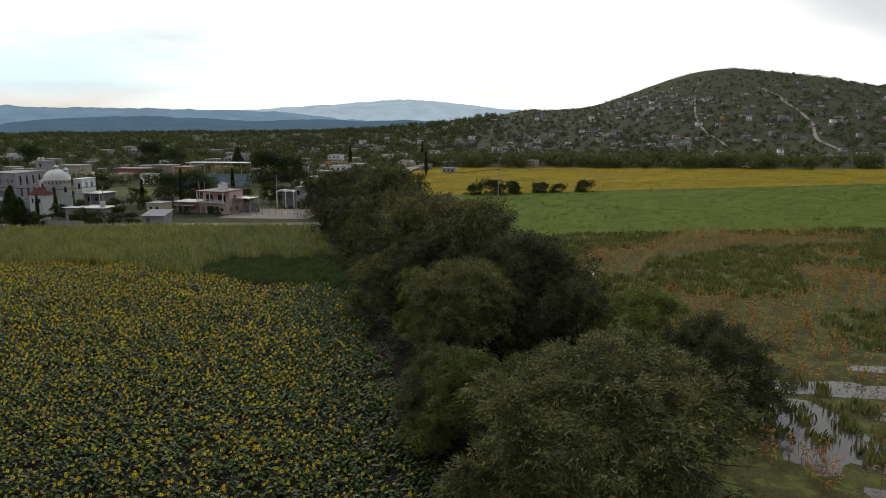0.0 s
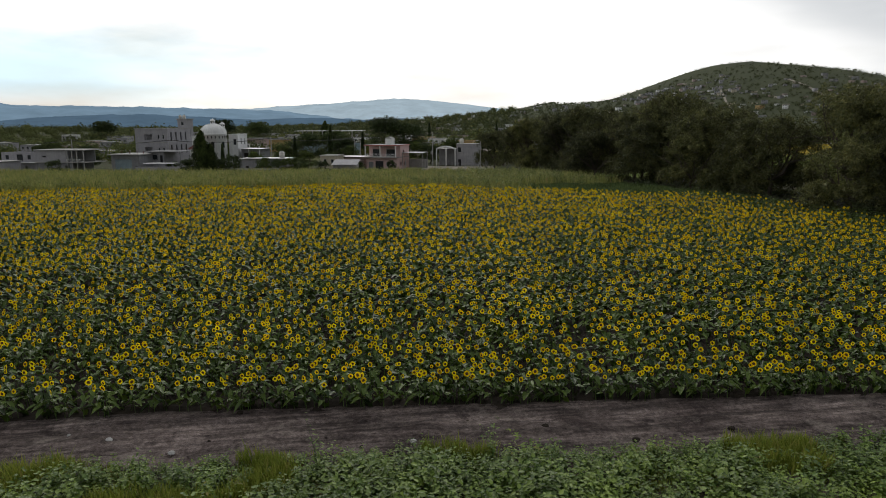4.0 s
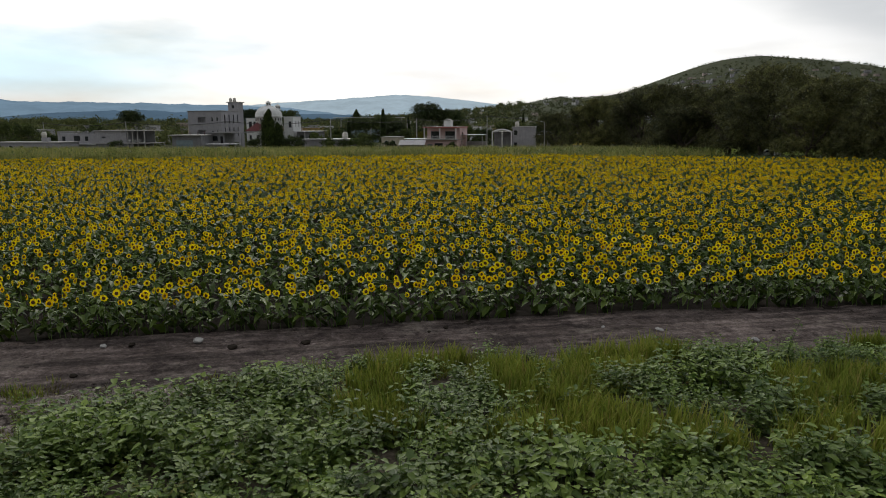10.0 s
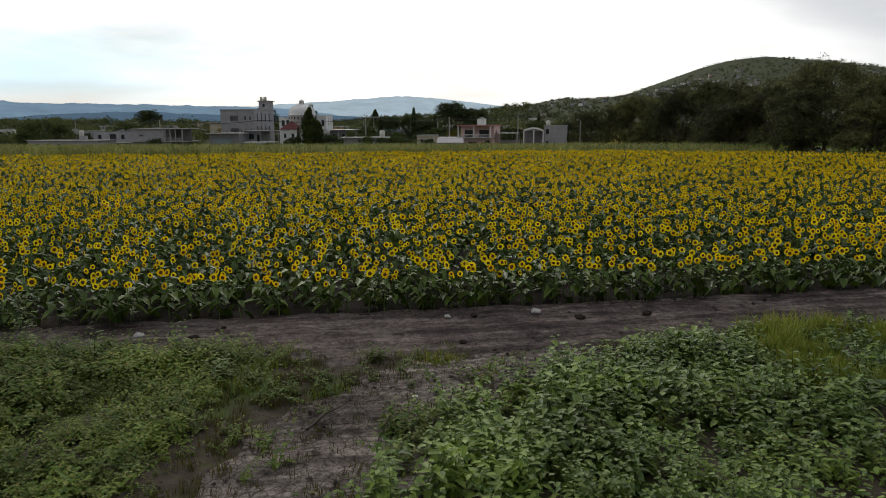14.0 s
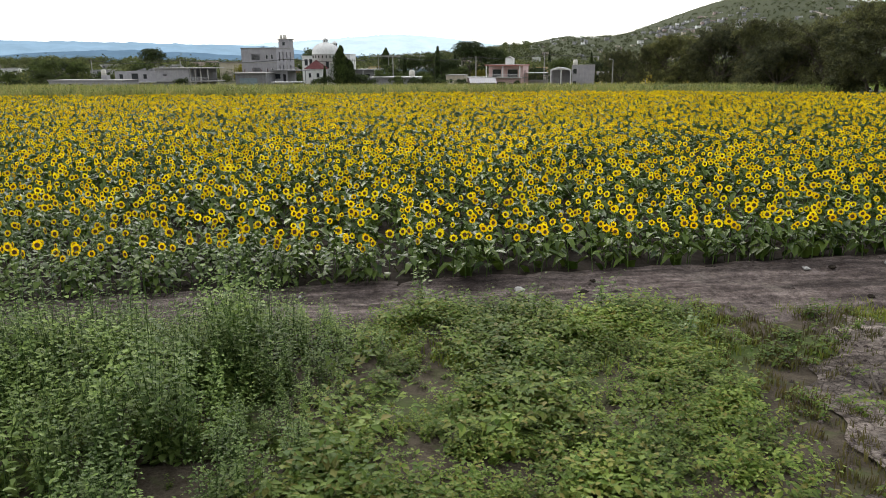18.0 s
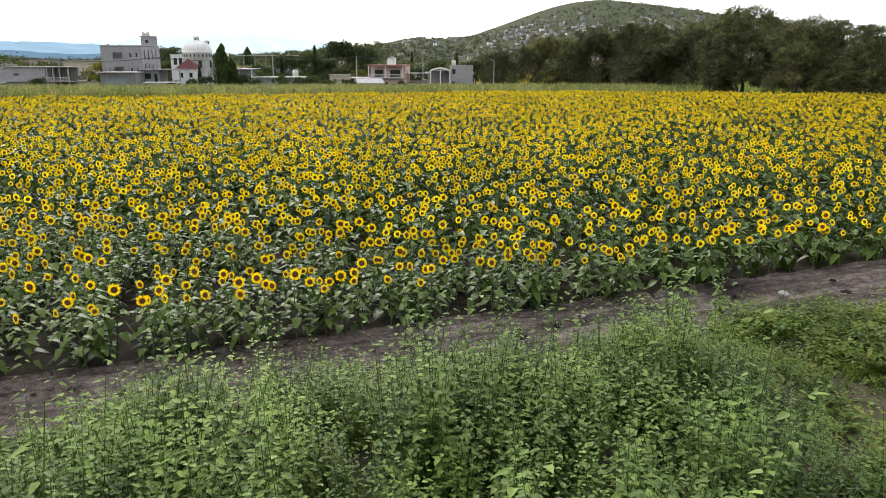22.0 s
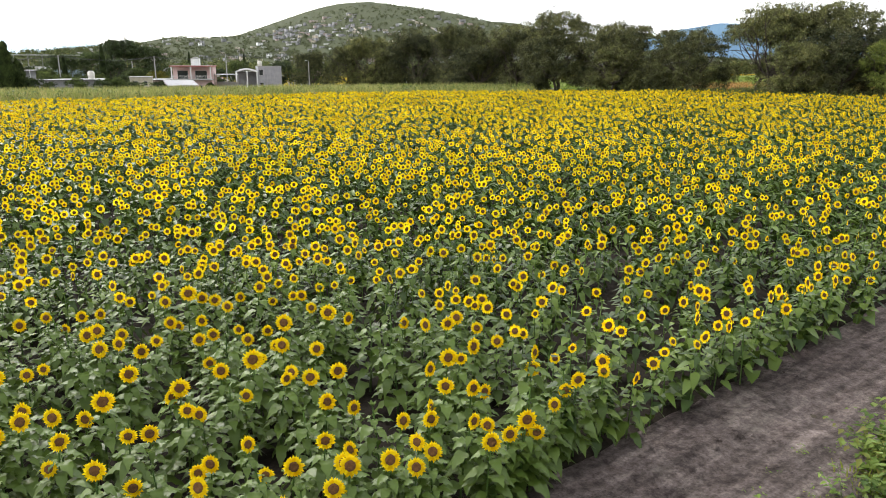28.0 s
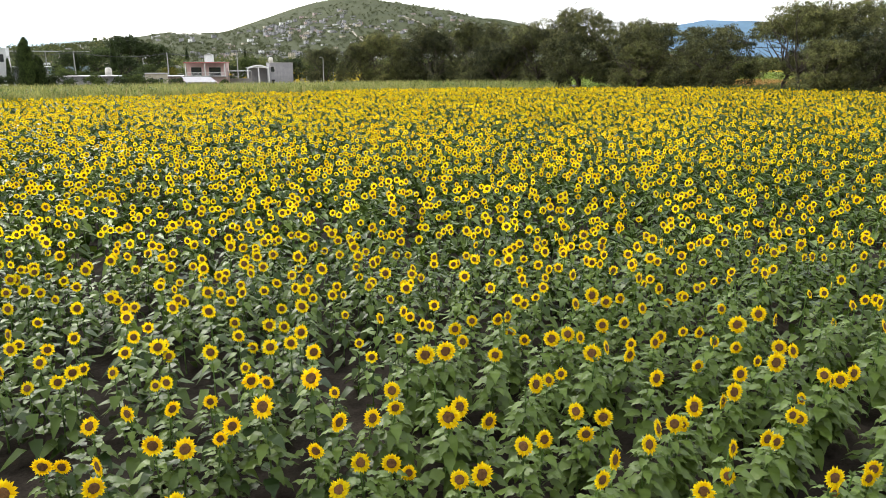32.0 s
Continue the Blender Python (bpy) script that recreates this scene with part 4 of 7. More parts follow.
for k, (y, side, h, which, *broad) in enumerate(ROW):
    me = FRESH if y in (61, 83, 93) else FINE[which % 2] if y < 97 else (MESQ + OPEN)[which]
    base = 12.0 if which < 4 else 14.0
    x = 8 - 0.4 * (y - 58) + side
    s = h / base * 1.1
    wide = broad[0] if broad else min(1.15, max(s, 0.9)) if side > -8 else s
    tree("mesquite_tree", me, "broad grey-green mesquite with feathery leaves" if which < 4 else "tall open mesquite with bare twigs above its crown", (x, y, float(ground_z(x, y))), (wide * 0.96, wide * 0.96, s), 1.7 * k, "mesquites along the field edge")


# ---- distance: ridges far beyond the town ----
def ridge(name, dist, az, elev, mat, label, seed, rough=0.06):
    """A ridge at a distance, its crest given as degrees of elevation over degrees of azimuth (right of +y)."""
    a = np.linspace(az[0], az[-1], 420)
    e = np.interp(a, az, elev)
    e = e + rough * np.array([noise.fractal((v * 0.5, seed, 0), 0.8, 2.1, 7) for v in a]) * np.minimum(1, e)
    V = []
    cx, cy = -90.0, 4.0
    for f, r in ((0.0, 0.82), (0.45, 0.9), (0.8, 0.96), (1.0, 1.0), (0.0, 1.08)):
        wob = 1 + 0.01 * np.array([noise.fractal((v * 0.8, seed + 5, f * 3), 1.0, 2.0, 4) for v in a])
        d = dist * r * wob
        V.append(np.stack([cx + d * np.sin(np.radians(a)), cy + d * np.cos(np.radians(a)), -20 + f * (34 + dist * np.tan(np.radians(e)))], -1))
    V = np.concatenate(V)
    n = len(a)
    i, j = np.meshgrid(np.arange(n - 1), np.arange(4))
    q = (j * n + i).ravel()
    thing(name, np_mesh(name, V, np.stack([q, q + 1, q + n + 1, q + n], -1), [mat], smooth=True), label, "mountain", kind="structure")


ridge("far_mountain", 4300, [-34, -24, -18, -13, -10.5, -8, -5, -2, 2, 8], [0.5, 1.05, 1.4, 1.75, 1.95, 1.8, 1.45, 1.1, 0.7, 0.2], M_RIDGE_C, "far mountain, pale blue with painted haze", 1.0, 0.1)
ridge("middle_mountain", 3900, [-60, -48, -44, -40, -36, -30, -25, -20, -16, -12, -9], [1.75, 1.65, 1.5, 1.65, 1.35, 1.3, 1.2, 1.05, 0.6, 0.35, 0.2], M_RIDGE_B, "mountain ridge on the skyline, blue with painted haze", 8.0, 0.12)
ridge("near_mountain", 3500, [-40, -35, -31, -28, -25, -21, -17, -13, -10, -7, -3], [0.15, 0.6, 0.75, 0.72, 0.55, 0.35, 0.5, 0.3, 0.4, 0.25, 0.05], M_RIDGE_A, "wooded ridge behind the plain, dark blue with painted haze", 15.0, 0.12)
ridge("blue_hill", 3300, [33, 37, 40, 43, 46, 49, 52, 55, 58, 64, 72], [0.4, 1.4, 2.2, 2.65, 2.6, 2.2, 1.6, 1.7, 2.0, 1.4, 0.5], M_RIDGE_A, "wooded hill in the distance, blue with painted haze", 23.0, 0.1)


# ---- the weedy verge in front of the track ----
def verge_y(x):
    return edge_y(x) - np.interp(x, [-124, -112, -104, -97], [3.2, 3.0, 3.6, 4.7]) + 0.25 * np.sin(x * 0.35) + 0.15 * np.sin(x * 1.1)


# the footpath that leaves the track and runs back through the weeds
PATH = np.array([(-93.0, 21.3), (-95.5, 19.3), (-97.0, 17.5), (-97.4, 15.8), (-97.9, 14.0), (-98.4, 12.0), (-99.2, 9.0), (-100.5, 4.0), (-102.5, -4.0)])


def off_path(P):
    d = np.full(len(P), 1e9)
    for a, b in zip(PATH[:-1], PATH[1:]):
        ab = b - a
        t = np.clip(((P - a) @ ab) / (ab @ ab), 0, 1)
        d = np.minimum(d, np.linalg.norm(P - (a + t[:, None] * ab), axis=1))
    return d


def footpath():
    t = np.linspace(0, len(PATH) - 1, 90)
    c = np.stack([np.interp(t, np.arange(len(PATH)), PATH[:, k]) for k in (0, 1)], -1)
    d = np.gradient(c, axis=0)
    nrm = np.stack([d[:, 1], -d[:, 0]], -1) / np.linalg.norm(d, axis=1)[:, None]
    V = []
    for v in np.linspace(-1, 1, 13):
        w = 1.9 + 0.35 * np.sin(t * 2.3) + 0.2 * np.sin(t * 7.1 + v)
        p = c + nrm * (v * w)[:, None]
        z = 0.045 + 0.05 * NZ(p[:, 0], p[:, 1], 0.9) + 0.02 * NZ(p[:, 0], p[:, 1], 3.1) - 0.03 * abs(v) ** 3 - 0.04 * math.exp(-(((abs(v) - 0.5) / 0.25) ** 2))
        V.append(np.c_[p, z])
    n = len(t)
    i, j = np.meshgrid(np.arange(n - 1), np.arange(12))
    q = (j * n + i).ravel()
    thing("footpath", np_mesh("footpath", np.concatenate(V), np.stack([q, q + n, q + n + 1, q + 1], -1), [M_PATH], smooth=True), "bare trodden earth path with cracked mud", "path", kind="structure")


footpath()


def verge_points(n, x0, x1, depth):
    x = RNG.uniform(x0, x1, n)
    back = np.interp(x, [-190, -140, -125, -110, -60, -20], [-2, 2, 3, 0, 2, 8])
    top = verge_y(x)
    y = top - RNG.random(n) ** 1.2 * np.minimum(depth, top - back)
    return np.stack([x, y], -1)


def bumps(P, s, seed):
    return np.array([noise.noise((x * s, y * s, seed)) for x, y in P])


def zone(P):
    """0 low creeping herbs, 1 tall green herbs, 2 broad-leaved weeds, 3 grass, 4 bare, 5 thin dry grass."""
    x, y = P[:, 0], P[:, 1]
    z = np.full(len(P), 2)
    wob = 1.6 * bumps(P, 0.35, 2.0)
    z[(x + 0.6 * wob < -100.6)] = 0
    z[(x + wob < -108.6) & (y < verge_y(x) - 0.2 + 0.4 * wob)] = 1
    z[(x < -121.5)] = 2
    z[(bumps(P, 0.3, 9.0) > -0.08) & (x > -88) & (x < -72) & (y > 18.5)] = 3
    z[(bumps(P, 0.22, 5.0) > 0.28) & (x > -72)] = 3
    z[(x + 0.6 * wob >= -101.0) & (x + 0.5 * wob < -96.9 + 0.55 * np.clip(y - 16, 0, 5))] = 5
    d = off_path(P)
    z[d < 1.25 + 0.35 * wob] = 4
    z[(np.abs(x + 96.4) < 0.45) & (y < 16.2) & (y > 13.5) & (bumps(P, 0.9, 4) > -0.15)] = 0
    z[(x + wob > -108) & (x + wob < -98) & (y > 17.8 + 0.12 * (x + 108) + wob * 0.6) & (bumps(P, 0.8, 6) < -0.26)] = 4
    return z


M_DRYGRASS = leafy("dry_trampled_grass", (0.1, 0.085, 0.035), (0.19, 0.165, 0.06), 0.8, 0.2, (0.12, 0.15, 0.04))
W_TALL = [weed_template(700 + k, 1.7, 96, 0.13, 0.44, M_WEED, 2, k % 4 == 0) for k in range(6)]
W_BROAD = [weed_template(720 + k, 0.85, 46, 0.165, 0.45, M_WEEDDARK, 2, k % 5 == 0) for k in range(6)]
W_BROADFAR = [weed_template(730 + k, 0.85, 26, 0.24, 0.45, M_WEEDDARK, 2) for k in range(4)]
W_LOW = [weed_template(740 + k, 0.34, 60, 0.078, 0.44, M_WEEDLOW, 3) for k in range(5)]
W_GRASS = [grass_template(760 + k, 0.62, 34, 0.3, 0.015) for k in range(4)]
W_SHORT = [grass_template(780 + k, 0.24, 18, 0.25, 0.012) for k in range(3)]


def stand(name, label, category, templates, P, sizes, mats, tilt=0.12):
    out = []
    kinds = RNG.integers(0, len(templates), len(P))
    for k, tpl in enumerate(templates):
        m = kinds == k
        if m.any():
            Q = P[m]
            out.append(spread(tpl, np.c_[Q, ground_z(Q[:, 0], Q[:, 1]) - 0.02], RNG.uniform(0, 6.28, len(Q)), sizes[m], RNG.normal(0, tilt, (len(Q), 2))))
    V, F, M = joined(out)
    return thing(name, np_mesh(name, V, F, mats, M), label, category, kind="stuff")


Q = verge_points(14500, -132, -30, 16)
Z = zone(Q)
dens = bumps(Q, 0.5, 1.0)
far_from = near_path(Q)
pick = lambda code, share: (Z == code) & (RNG.random(len(Q)) < share)
hollow = bumps(Q, 0.62, 21.0)
m = pick(1, 0.8) & (hollow > -0.36)
edge_fall = np.clip((verge_y(Q[:, 0]) - Q[:, 1]) / 1.6, 0.55, 1)
stand("tall_weeds", "tall leafy green weeds in a dense thicket", "weeds", W_TALL, Q[m], (0.95 + 0.45 * dens[m] + 0.5 * np.clip(hollow[m] + 0.1, -0.3, 0.4)) * edge_fall[m] * np.clip((-107.9 - Q[m, 0]) / 3.0, 0.42, 1) * RNG.uniform(0.8, 1.15, m.sum()), [M_WEED, M_STEM])
m = pick(2, 0.78) & (far_from < 60)
m2 = m & (Q[:, 0] < -121.5) & (RNG.random(len(Q)) < 0.35)
m = (m & (Q[:, 0] >= -121.5)) | m2
m3 = m & (far_from >= 12)
m = m & (far_from < 12)
stand("broadleaf_weeds", "broad-leaved dark green weeds crowding the verge", "weeds", W_BROAD, Q[m], (1.0 + 0.55 * dens[m]) * np.maximum(edge_fall[m], 0.6) * RNG.uniform(0.75, 1.2, m.sum()), [M_WEEDDARK, M_STEM])
stand("farther_weeds", "leafy dark green weeds along the track", "weeds", W_BROADFAR, Q[m3], (1.0 + 0.55 * dens[m3]) * np.maximum(edge_fall[m3], 0.6) * RNG.uniform(0.75, 1.2, m3.sum()), [M_WEEDDARK, M_STEM])
more = (Z == 0) & (hollow > -0.2)
m = pick(0, 1.0) & ((hollow > -0.3) | (RNG.random(len(Q)) < 0.5)) | (pick(1, 0.3)) | (pick(2, 0.2)) | (pick(3, 0.15)) | (pick(4, 0.05)) | (pick(5, 0.22))
stand("creeping_weeds", "low yellow-green creeping weeds on bare earth", "weeds", W_LOW, np.concatenate([Q[m], Q[more] + 0.31, Q[more] - 0.27]), np.concatenate([RNG.uniform(0.8, 1.7, m.sum()) * np.clip(1 + dens[m] + 1.2 * hollow[m], 0.55, 2.1), RNG.uniform(0.7, 1.6, 2 * more.sum()) * np.tile(np.clip(1 + 1.5 * hollow[more], 0.6, 2.0), 2)]), [M_WEEDLOW, M_STEM])
m = pick(5, 1.0) | pick(4, 0.3)
stand("dry_grass", "thin brownish trampled grass beside the path", "grass", W_SHORT, Q[m], RNG.uniform(0.5, 1.1, m.sum()), [M_DRYGRASS])
m = pick(3, 1.0)
stand("verge_grass", "tufts of tall green grass beside the track", "grass", W_GRASS, Q[m], RNG.uniform(0.7, 1.4, m.sum()), [M_GRASS])
E1 = verge_points(5200, -150, -20, 3.2)
E1[:, 1] += RNG.uniform(-0.6, 0.55, len(E1))
E1 = E1[(bumps(E1, 0.45, 11) > 0.05) & (off_path(E1) > 1.0)]
stand("short_grass", "short thin grass creeping onto the dirt track", "grass", W_SHORT, E1, RNG.uniform(0.5, 1.3, len(E1)), [M_GRASS])


# low weeds that spread onto the inner side of the track
E2 = np.stack([RNG.uniform(-128, -100, 1500), RNG.uniform(0, 1, 1500)], -1)
E2[:, 1] = edge_y(E2[:, 0]) - 1.9 - 3.2 * E2[:, 1] ** 0.7
E2 = E2[(bumps(E2, 0.8, 31.0) > 0.08) & (off_path(E2) > 1.6)]
stand("track_weeds", "small low weeds spreading onto the damp track", "weeds", W_LOW, E2, RNG.uniform(0.25, 0.75, len(E2)), [M_WEEDLOW, M_STEM])


# single weeds that stand out of the verge
def lone_weed(seed, tall, n, leaf, r, mats, label, at, yaw):
    V, F, M = weed_template(seed, tall, n, leaf, r, mats[0], 0, True)
    e = tagged(new("weed_plant"), label, "weed", "single weeds on the verge")
    e.matrix_basis = Matrix.Translation(at) @ Matrix.Rotation(yaw, 4, "Z")
    for code, nm in ((1, "stalk"), (0, "foliage")):
        f = F[M == code]
        u, inv = np.unique(f, return_inverse=True)
        piece(nm, np_mesh(nm, V[u], inv.reshape(-1, 3), [mats[code]]), e)


lone_weed(801, 1.75, 60, 0.16, 0.16, (M_WEED, M_STEM), "tall thin weed rising above the thicket", (-115.3, 14.07, 0), 0.4)
for k, (x, y, h) in enumerate([(-108.0, 19.6, 1.3), (-103.4, 19.3, 1.25), (-105.2, 18.4, 1.1), (-101.6, 18.0, 0.8), (-118.3, 15.6, 1.3), (-119.6, 15.3, 1.0), (-121.4, 14.6, 0.9), (-112.4, 17.0, 1.6), (-88.5, 20.5, 1.2), (-76.0, 24.6, 1.3), (-70.5, 26.5, 1.5), (-64.5, 27.8, 1.4), (-84.5, 21.2, 1.3)]):
    lone_weed(810 + k, h, 90, 0.17, 0.6, (M_WEED if k % 3 else M_WEEDDARK, M_STEM), "bushy green weed at the edge of the track", (x, y, -0.02), k * 1.1)
# dark clods and low clumps lying on the track
for k in range(26):
    x = float(RNG.uniform(-126, -50))
    y = float(edge_y(x) - RNG.uniform(0.3, 4.2))
    s = float(RNG.uniform(0.06, 0.17))
    bm = bmesh.new()
    bmesh.ops.create_icosphere(bm, subdivisions=2, radius=s)
    for v in bm.verts:
        v.co *= 1 + 0.45 * noise.noise(v.co * 9 / (s * 8) + Vector((k, 0, 0)))
        v.co.z *= 0.55
    me = bpy.data.meshes.new("clod")
    bm.to_mesh(me)
    bm.free()
    me.materials.append(M_FIELDSOIL if k % 3 else M_CONC)
    thing("clod", me, "dark clod of earth lying on the track" if k % 3 else "pale stone lying on the dirt track", "clod" if k % 3 else "stone", "clods on the track", at=Matrix.Translation((x, y, 0.085 + 0.2 * s)))
# crumbs of earth all over the track and the path
C0 = np.stack([RNG.uniform(-150, -20, 5200), RNG.random(5200)], -1)
C0[:, 1] = edge_y(C0[:, 0]) + 0.1 - 5.0 * C0[:, 1]
C1 = np.stack([RNG.uniform(-104, -93, 1500), RNG.uniform(11, 21, 1500)], -1)
C1 = C1[off_path(C1) < 2.6]
C0 = np.concatenate([C0, C1])
C0 = C0[bumps(C0, 0.5, 8.0) > -0.2]
lump = (np.array([(1, 0, 0), (-0.4, 0.9, 0.1), (-0.6, -0.8, 0), (0.1, 0.1, 0.75), (0.3, -0.6, 0.4)]), np.array([(0, 1, 3), (1, 2, 3), (2, 4, 3), (4, 0, 3), (2, 0, 4)]), np.zeros(5, int))
V, F, M = spread(lump, np.c_[C0, np.full(len(C0), 0.075)], RNG.uniform(0, 6.28, len(C0)), 0.02 + 0.07 * RNG.random(len(C0)) ** 3)
thing("earth_crumbs", np_mesh("earth_crumbs", V, F, [M_ROAD]), "crumbs of dried mud scattered over the track", "earth crumbs", kind="stuff")
V, F = tube([(-98.6, 15.2, 0.12), (-98.45, 15.9, 0.16), (-98.2, 16.5, 0.13)], [0.03, 0.025, 0.012], 6)
thing("stick", np_mesh("stick", V, F, [M_BARK]), "pale dry stalk lying beside the path", "stick")
thing("litter", boxes_mesh("litter", [(-0.07, 0.07, -0.04, 0.05, 0, 0.03)], [M_PLASTERWHITE], 0.02), "crumpled white scrap on the path", "litter", at=pose(-96.75, 17.3, 0.07, 6, 4, 30))


# ---- crops beyond the sunflowers and beyond the tree row ----
def scatter_in(n, x0, x1, y0, y1):
    return np.stack([RNG.uniform(x0, x1, n), RNG.uniform(y0, y1, n)], -1)


M_PATCH = leafy("soft_patch_grass", (0.085, 0.13, 0.045), (0.15, 0.2, 0.075), 0.6, 0.3)
T_MAIZE = [maize_template(900 + k, 1.9, 7, 0.13) for k in range(4)]
T_DRY = [maize_template(920 + k, 1.6, 6, 0.17) for k in range(4)]
T_PALE = [grass_template(940 + k, 1.9, 16, 0.5, 0.05) for k in range(4)]
T_CROP = [weed_template(960 + k, 0.5, 9, 0.38, 0.8, M_CROP, 3) for k in range(3)]
T_LOWGRASS = [grass_template(980 + k, 0.9, 14, 0.8, 0.09) for k in range(3)]

P = scatter_in(24000, -225, -18, 100, 202)
P = P[(P[:, 1] > far_edge(P[:, 0]) + 1.5) & (P[:, 1] < np.interp(P[:, 0], [-240, -150, -110, -60], [176, 184, 196, 203])) & (P[:, 0] < right_edge(P[:, 1]) + 2)]
patch = (P[:, 0] > -64 - 0.12 * (P[:, 1] - 130) + 7 * bumps(P, 0.12, 2.0)) & (P[:, 1] + 6 * bumps(P, 0.12, 5.0) < 150)
Pm, Pp = P[~patch], P[patch]
pale = RNG.random(len(Pm)) < np.where(Pm[:, 0] < -85, 0.6, 0.3)
stand("maize_field", "standing green maize with pale tassels", "maize field", T_MAIZE, Pm[~pale], RNG.uniform(1.0, 1.4, (~pale).sum()), [M_MAIZE, M_PALEGRASS], 0.05)
stand("pale_tall_grass", "pale seeding tall grass among the maize", "tall grass", T_PALE, Pm[pale], RNG.uniform(1.1, 1.6, pale.sum()), [M_PALEGRASS], 0.05)
stand("grass_patch", "soft dull-green grass patch beside the trees", "grass", T_LOWGRASS, np.concatenate([Pp, Pp + 0.7]), RNG.uniform(0.7, 1.3, 2 * len(Pp)), [M_PATCH], 0.05)

# undergrowth along the foot of the trees
P = scatter_in(7500, -80, 22, 46, 236)
mid = 8 - 0.4 * (P[:, 1] - 58)
P = P[(P[:, 0] > mid - 17) & (P[:, 0] < mid + 10) & (bumps(P, 0.12, 3.3) > -0.25)]
stand("undergrowth", "dark bushy undergrowth at the foot of the mesquites", "undergrowth", [weed_template(990 + k, 1.6, 28, 0.36, 1.2, M_DARKTREE, 3) for k in range(4)], P, RNG.uniform(0.4, 1.2, len(P)) * np.where(P[:, 1] > 150, 0.75, 1.1), [M_DARKTREE, M_STEM])

# beyond the row: flooded dry maize, a green crop, a yellow flowering crop
M_GREENFIELD = soil("green_crop_ground", (0.095, 0.14, 0.018), (0.15, 0.195, 0.028), 0.06)
M_YELLOWFIELD = soil("yellow_crop_ground", (0.17, 0.16, 0.012), (0.4, 0.29, 0.012), 0.05)
M_WETSOIL = soil("wet_mud", (0.075, 0.072, 0.03), (0.13, 0.125, 0.05), 0.2, (0.13, 0.15, 0.045))
crop_near = lambda x: 198 + 0.28 * np.clip(x, -40, 300)
crop_mid = lambda x: 320 + 0.36 * np.clip(x, -80, 300)
sheet("wet_field", -4, 330, 40, lambda x: 44 + 0 * x, crop_near, 16, M_WETSOIL, "wet muddy ground among dry maize", 0.015, category="field")
sheet("green_field", -42, 420, 40, crop_near, crop_mid, 16, M_GREENFIELD, "level green crop field", 0.03, category="field")
sheet("yellow_field", -90, 480, 40, lambda x: crop_mid(x) + 3, lambda x: 495 + 0 * x, 16, M_YELLOWFIELD, "yellow flowering crop field at the hill foot", 0.03, category="field")
P = scatter_in(17000, -2, 190, 60, 245)
P = P[P[:, 1] < crop_near(P[:, 0])]
P = P[(P[:, 0] > 12 - 0.4 * (P[:, 1] - 58) + 8) & (RNG.random(len(P)) < np.where(P[:, 1] < 95, 0.6, 0.9))]
dry = bumps(P, 0.045, 1.7) > 0.04
stand("dry_maize", "withered brown maize stalks standing in wet ground", "maize field", T_DRY, P[dry], RNG.uniform(0.9, 1.4, dry.sum()), [M_DRYMAIZE, M_DRYMAIZE], 0.1)
stand("wet_weeds", "yellow-green weeds among the dry maize", "weeds", T_LOWGRASS, P[~dry], RNG.uniform(0.7, 1.5, (~dry).sum()), [M_WETWEED], 0.1)
P = scatter_in(8000, -36, 240, 190, 405)
P = P[(P[:, 1] > crop_near(P[:, 0]) + 1) & (P[:, 1] < crop_mid(P[:, 0]) - 1)]
stand("green_crop", "even green crop rows", "crop field", T_CROP, P, RNG.uniform(1.1, 1.9, len(P)), [M_CROP, M_STEM], 0.05)
P = scatter_in(7500, -80, 330, 300, 493)
P = P[P[:, 1] > crop_mid(P[:, 0]) + 4]
stand("yellow_crop", "yellow flowering crop in full bloom", "crop field", T_CROP, P, RNG.uniform(1.2, 2.1, len(P)), [M_YELLOWCROP, M_MAIZE], 0.05)


def pool(x, y, rx, ry, seed):
    a = np.linspace(0, 2 * math.pi, 40, endpoint=False)
    r = np.array([1 + 0.55 * noise.fractal((math.cos(t) * 1.6, math.sin(t) * 1.6, seed), 1.0, 2.0, 4) for t in a])
    z = float(ground_z(x, y)) + 0.045
    V = [(x + rx * q * math.cos(t), y + ry * q * math.sin(t), z) for q, t in zip(r, a)] + [(x, y, z)]
    thing("flood_pool", np_mesh("flood_pool", V, [(k, (k + 1) % 40, 40) for k in range(40)], [M_WATER]), "still pale flood water between weeds", "pool", "flood pools")


for k, (x, y, rx, ry) in enumerate([(25.5, 71, 5.5, 7.0), (31, 83, 8, 2.0), (33, 66, 5, 4.5), (36, 58, 6, 5), (30, 58, 4, 4), (2.5, 128, 3.0, 3.5), (32, 63, 4, 3), (21, 80, 2, 1.0), (36, 75, 3, 2), (40, 90, 5, 1.2), (8.0, 52, 2.6, 5.5), (20, 47, 5, 3.5), (10, 140, 3, 1.4)]):
    pool(x, y, rx, ry, k * 3.1)


# ---- the village at the far side of the field ----
VZ = -2.6


def place(x, y, dz=0.0):
    return (x, y, float(ground_z(x, y)) + dz)


